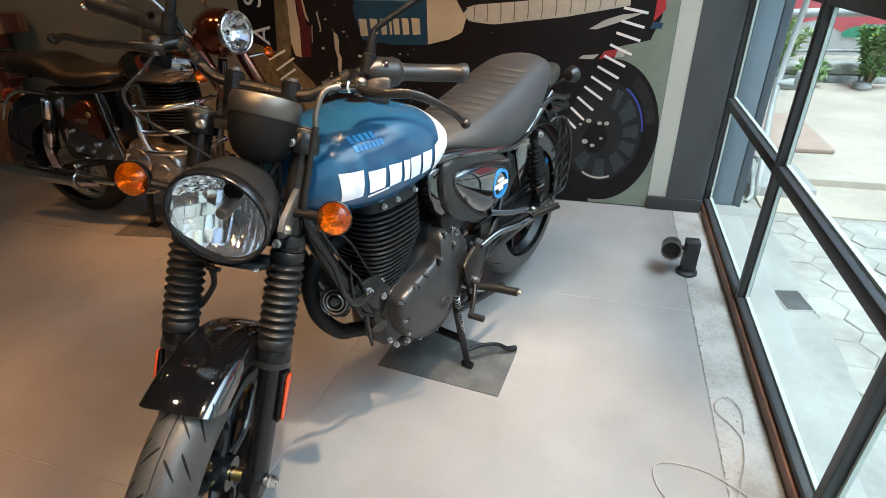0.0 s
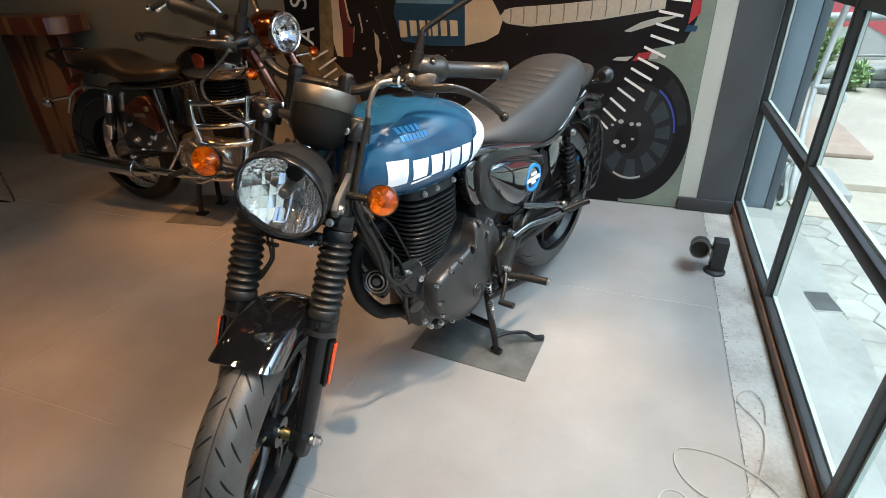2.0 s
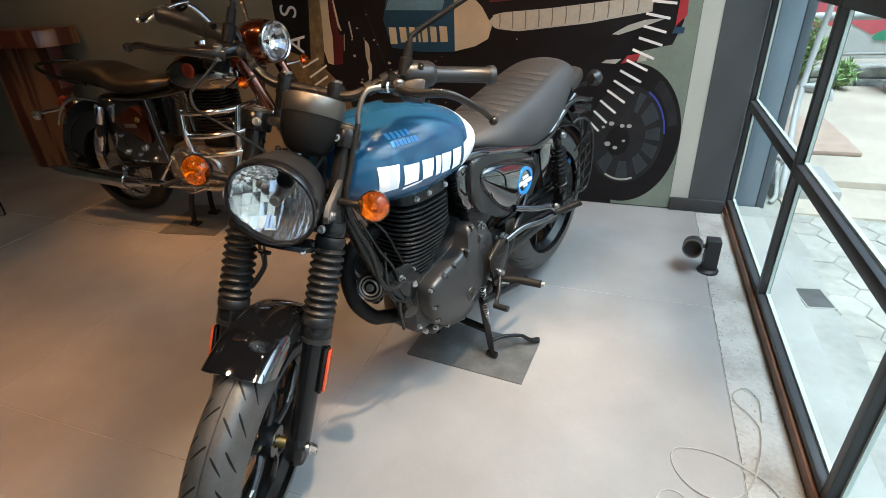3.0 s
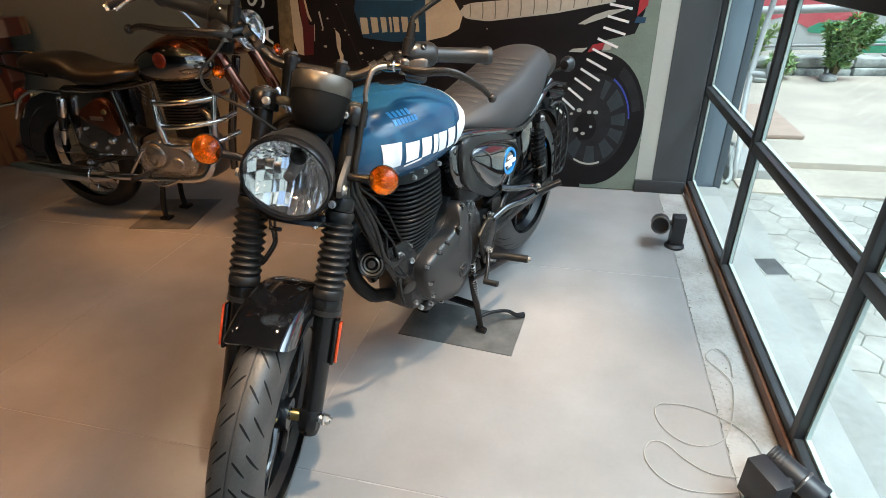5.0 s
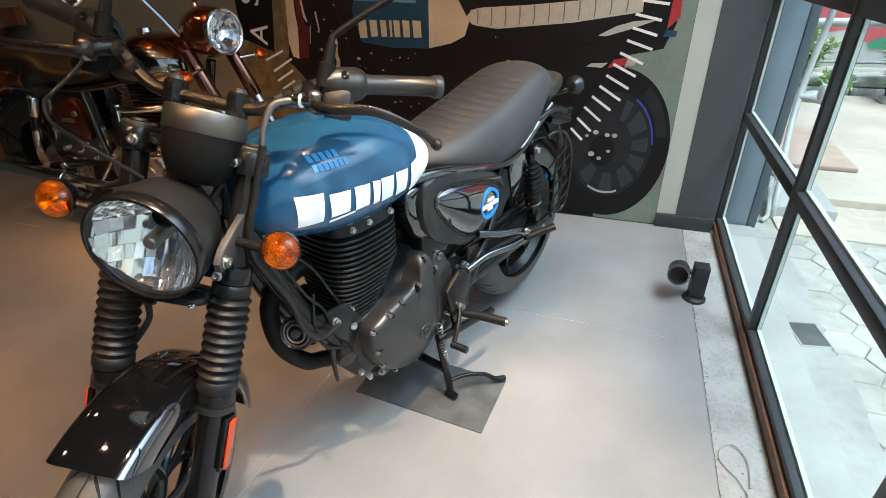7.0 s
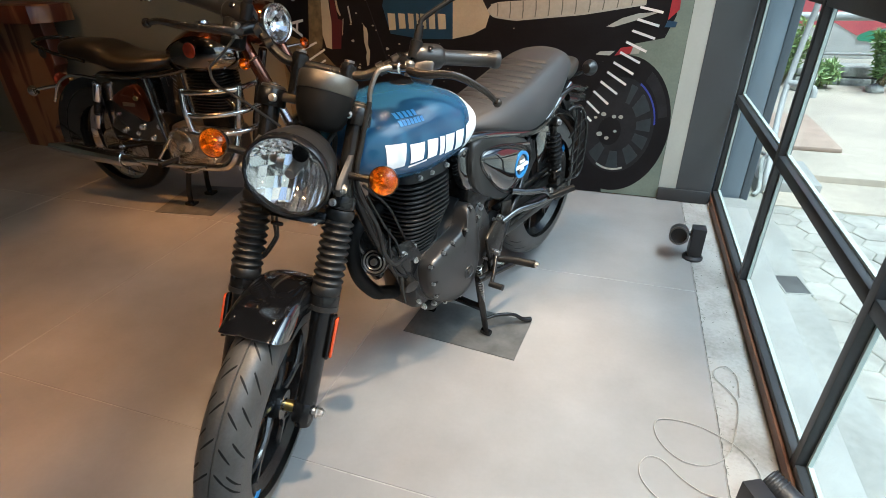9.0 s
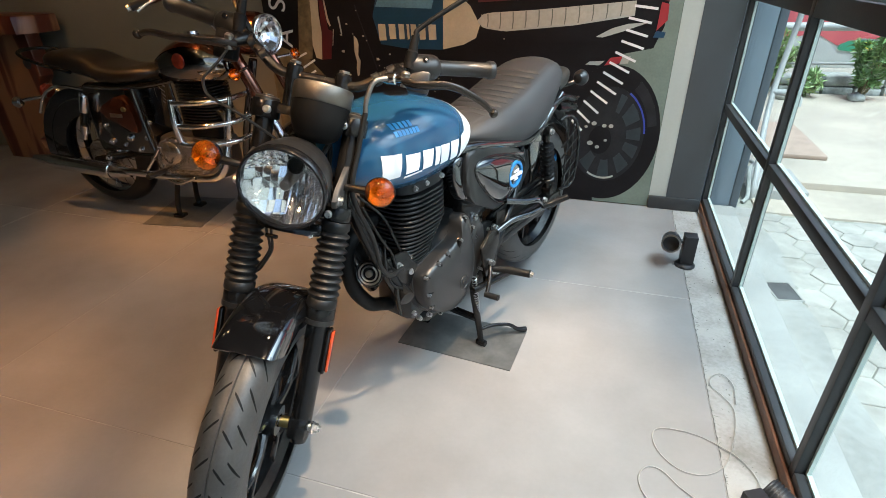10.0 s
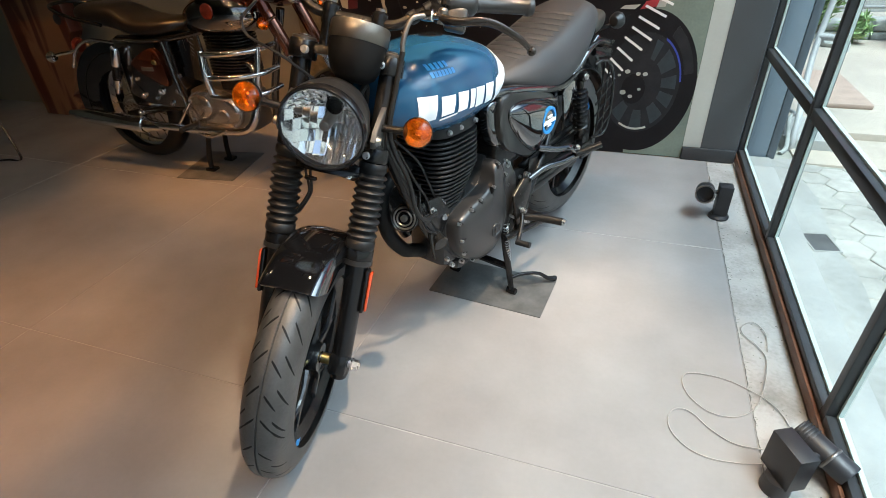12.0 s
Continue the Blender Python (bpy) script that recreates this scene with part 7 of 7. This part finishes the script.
for x, z in ((-0.243, 0.428), (-0.246, 0.368), (-0.262, 0.312), (-0.298, 0.453), (-0.347, 0.466), (-0.408, 0.488), (-0.448, 0.55), (-0.312, 0.26), (-0.4, 0.234), (-0.488, 0.5)):
    p = Vector(CMID) + (Vector((x, z)) - Vector(CMID)) * 0.985
    d = (Vector(CMID) - p).normalized() * 0.024
    y0, y1 = dome_height(COVER, CMID, CPROF, p.x, p.y), dome_height(COVER, CMID, CPROF, p.x + d.x, p.y + d.y)
    # dark inlay, nearly flush: its colour stands for shade inside a recessed slot
    bp("slot_shade", tube(B(), [(p.x, y0 - 0.003, p.y), (p.x + d.x * 0.6, (y0 + y1) / 2 - 0.003, p.y + d.y * 0.6), (p.x + d.x, y1 - 0.005, p.y + d.y)], [0.0085, 0.0065, 0.003], 2, 10), MATTE)
    bp("cover_bolt", bolt(B(), (p.x, y0 + 0.002, p.y), (0, 1, 0), 0.005, 0.005), STEEL)
for x, y, z, way, r in ((-0.28, 0.085, 0.268, (0, 1, 0), 0.007), (-0.254, 0.065, 0.262, (0.3, 1, 0), 0.007), (-0.225, 0.07, 0.3, (0.3, 1, 0), 0.006), (-0.51, 0.1, 0.522, (0, 1, 0), 0.011), (-0.59, 0.122, 0.415, (0, 1, 0), 0.013), (-0.605, 0.125, 0.451, (0, 1, 0), 0.009), (-0.217, 0.07, 0.455, (0.5, 1, 0), 0.008)):
    bp("engine_bolt", bolt(B(), (x, y, z), way, r, r), STEEL)
bp("pivot_washer", lathe(B(), [(0.012, 0), (0.02, 0), (0.02, 0.004), (0.012, 0.004)], axis((-0.59, 0.114, 0.415), (0, 1, 0))), STEEL)
bp("exhaust_header", tube(B(), [(-0.24, -0.03, 0.61), (-0.14, -0.03, 0.603), (-0.082, -0.03, 0.57), (-0.068, -0.03, 0.515), (-0.083, -0.03, 0.43), (-0.136, -0.03, 0.35), (-0.185, -0.035, 0.318), (-0.26, -0.05, 0.275), (-0.4, -0.13, 0.2), (-0.65, -0.17, 0.2), (-0.8, -0.18, 0.24)], 0.0215, 6, 16), MATTE, "black exhaust header pipe")
bp("muffler", tube(B(), [(-0.78, -0.18, 0.235), (-0.84, -0.185, 0.26), (-1.2, -0.2, 0.33), (-1.23, -0.2, 0.335)], [0.03, 0.05, 0.05, 0.035], 4, 20), BLACK, "black muffler")
HM = axis((-0.083, 0.04, 0.505), (0.85, 0.4, 0.3))
horn = bp("horn", lathe(B(), [(0, -0.024), (0.03, -0.024), (0.038, -0.012), (0.039, 0.004), (0.0365, 0.008), (0.034, 0.006), (0.033, 0.002), (0, 0.002)], HM, 36), BLACK, "round black horn")
for r0, r1, hh in ((0.0275, 0.0325, 0.006), (0.0185, 0.0225, 0.008), (0.0, 0.0095, 0.012)):
    part("horn_ring", lathe(B(), [(r0, 0.002), (r0, hh), ((r0 + r1) / 2, hh + 0.0015), (r1, hh), (r1, 0.002)], HM, 32), GREYMETAL, horn, "grey metal horn ring")
bp("lug_rod", tube(B(), [(-0.135, 0.085, 0.445), (-0.125, 0.095, 0.415), (-0.118, 0.11, 0.375)], [0.008, 0.006, 0.004], 3, 8), DARKMETAL)
for s, pts in ((1, [(-0.05, 0.07, 0.72), (-0.09, 0.085, 0.62), (-0.13, 0.08, 0.56), (-0.15, 0.075, 0.5)]), (1, [(-0.06, 0.05, 0.74), (-0.13, 0.06, 0.66), (-0.17, 0.06, 0.58), (-0.2, 0.055, 0.52)]), (1, [(-0.12, 0.07, 0.6), (-0.1, 0.085, 0.53), (-0.115, 0.09, 0.47), (-0.16, 0.085, 0.43)])):
    bp("wiring", tube(B(), pts, 0.0032, 6, 8), RUBBER)

# side covers and airbox
bp("airbox", box(B(), (-0.8, -0.1, 0.5), (-0.45, 0.1, 0.72), 0.03), BLACK)
SIDE = [(-0.442, 0.752), (-0.52, 0.748), (-0.64, 0.722), (-0.775, 0.675), (-0.81, 0.62), (-0.76, 0.565), (-0.635, 0.508), (-0.56, 0.54), (-0.47, 0.592), (-0.43, 0.66)]
INSET = [(-0.482, 0.706), (-0.545, 0.713), (-0.655, 0.692), (-0.757, 0.655), (-0.794, 0.613), (-0.73, 0.562), (-0.645, 0.53), (-0.575, 0.575), (-0.495, 0.66)]
for s in (1, -1):
    mm = pose(0, 0, 0, 90) @ Matrix.Scale(-s, 4, (0, 0, 1))
    cover = bp("side_cover", plate(B(), SIDE, 0.08, 0.126, mm, bevel=0.014, round_=4, seg=3), SHELL, "satin black side cover", sharp=60)
    part("gloss_inset", dome(B(), INSET, (-0.655, 0.628), [(1.06, 0.1), (1.06, 0.1265), (1.03, 0.131), (0.92, 0.1385), (0.75, 0.145), (0.5, 0.15), (0.2, 0.152)], mm), GLOSS, cover, "gloss black inset panel", sharp=60)
    bm = lathe(B(), [(0.036, 0.14), (0.036, 0.1535), (0.045, 0.1535), (0.045, 0.14)], Matrix.Translation((-0.688, 0, 0.62)) @ pose(0, 0, 0, -90 if s > 0 else 90), 36)
    edge = smooth(INSET)
    part("inset_rim", tube(B(), [(-0.655 + (p.x + 0.655) * 1.085, s * 0.1275, 0.628 + (p.y - 0.628) * 1.085) for p in edge[::2]] + [(-0.655 + (edge[0].x + 0.655) * 1.085, s * 0.1275, 0.628 + (edge[0].y - 0.628) * 1.085)], 0.0035, 1, 8), COVERS, cover)
    part("badge_ring", bm, CYAN, cover, "light blue badge ring")
    for z, a, b in ((0.632, -0.672, -0.704), (0.618, -0.648, -0.728), (0.604, -0.676, -0.7)):
        part("badge_bar", plate(B(), [(a, z - 0.003 if a != -0.648 else z - 0.007), (b, z - 0.003 if a != -0.648 else z - 0.007), (b, z + 0.004), (a, z + 0.004)], 0.146, 0.1545, mm), WHITE, cover, "white badge bar")
    bp("front_side_panel", plate(B(), [(-0.388, 0.74), (-0.445, 0.745), (-0.462, 0.70), (-0.462, 0.63), (-0.44, 0.6), (-0.4, 0.655)], 0.08, 0.112, mm, bevel=0.011, round_=3), GLOSS, "small gloss black panel", sharp=60)
    bp("panel_bolt", bolt(B(), (-0.452, 0.108 * s, 0.612), (0, s, 0), 0.005, 0.004), STEEL)

# ---- floor tiles and pavers ----
def tile_mesh(w, d, name):
    bm = box(B(), (-w / 2, -d / 2, -0.006), (w / 2, d / 2, 0.0), 0.0012, seg=1)
    me = bpy.data.meshes.new(name)
    bm.to_mesh(me)
    bm.free()
    me.materials.append(TILE)
    return me


cache = {}
xs = [0.538] + [0.555 - 1.2 * k for k in range(1, 7)]
ys = [BY, 1.985, 0.78, -0.415, -1.615, -2.815, YF]
for x1, x0 in zip(xs, xs[1:]):
    for y1, y0 in zip(ys, ys[1:]):
        x0c = max(x0, XL)
        key = (round(x1 - x0c, 3), round(y1 - y0, 3))
        if key not in cache:
            cache[key] = tile_mesh(key[0] - 0.004, key[1] - 0.004, "tile")
        ob = new("tile", cache[key])
        ob.parent = floor
        ob.matrix_basis = Matrix.Translation(((x0c + x1) / 2, (y0 + y1) / 2, 0.0))

R6 = 0.08


def hexagon(bm, m):
    plate(bm, [(R6 * 0.975 * math.cos(a), R6 * 0.975 * math.sin(a)) for a in (math.pi / 3 * k for k in range(6))], -0.02, 0.0, m, bevel=0.003, seg=1)
    return bm


bm = hexagon(B(), Matrix())
hexm = bpy.data.meshes.new("paver")
bm.to_mesh(hexm)
bm.free()
hexm.materials.append(PAVER)
rnd = random.Random(8)
far = B()
for i in range(28):
    for j in range(25):
        x, y = 1.03 + i * R6 * 1.5, 0.2 + j * R6 * 1.732 + (i % 2) * R6 * 0.866
        if y > 2.98 or x < 1.0:
            continue
        m = pose(x, y, -0.004 + rnd.uniform(-0.003, 0.003), rnd.uniform(-0.8, 0.8), rnd.uniform(-0.8, 0.8), rnd.choice((0, 60, 120)) + rnd.uniform(-1, 1))
        if i < 12:
            ob = new("paver", hexm)
            ob.parent = pavement
            ob.matrix_basis = m
        else:
            hexagon(far, m)
tagged(part("paver_field", far, PAVER, pavement), "grey hexagon pavers further from the window", kind="stuff")
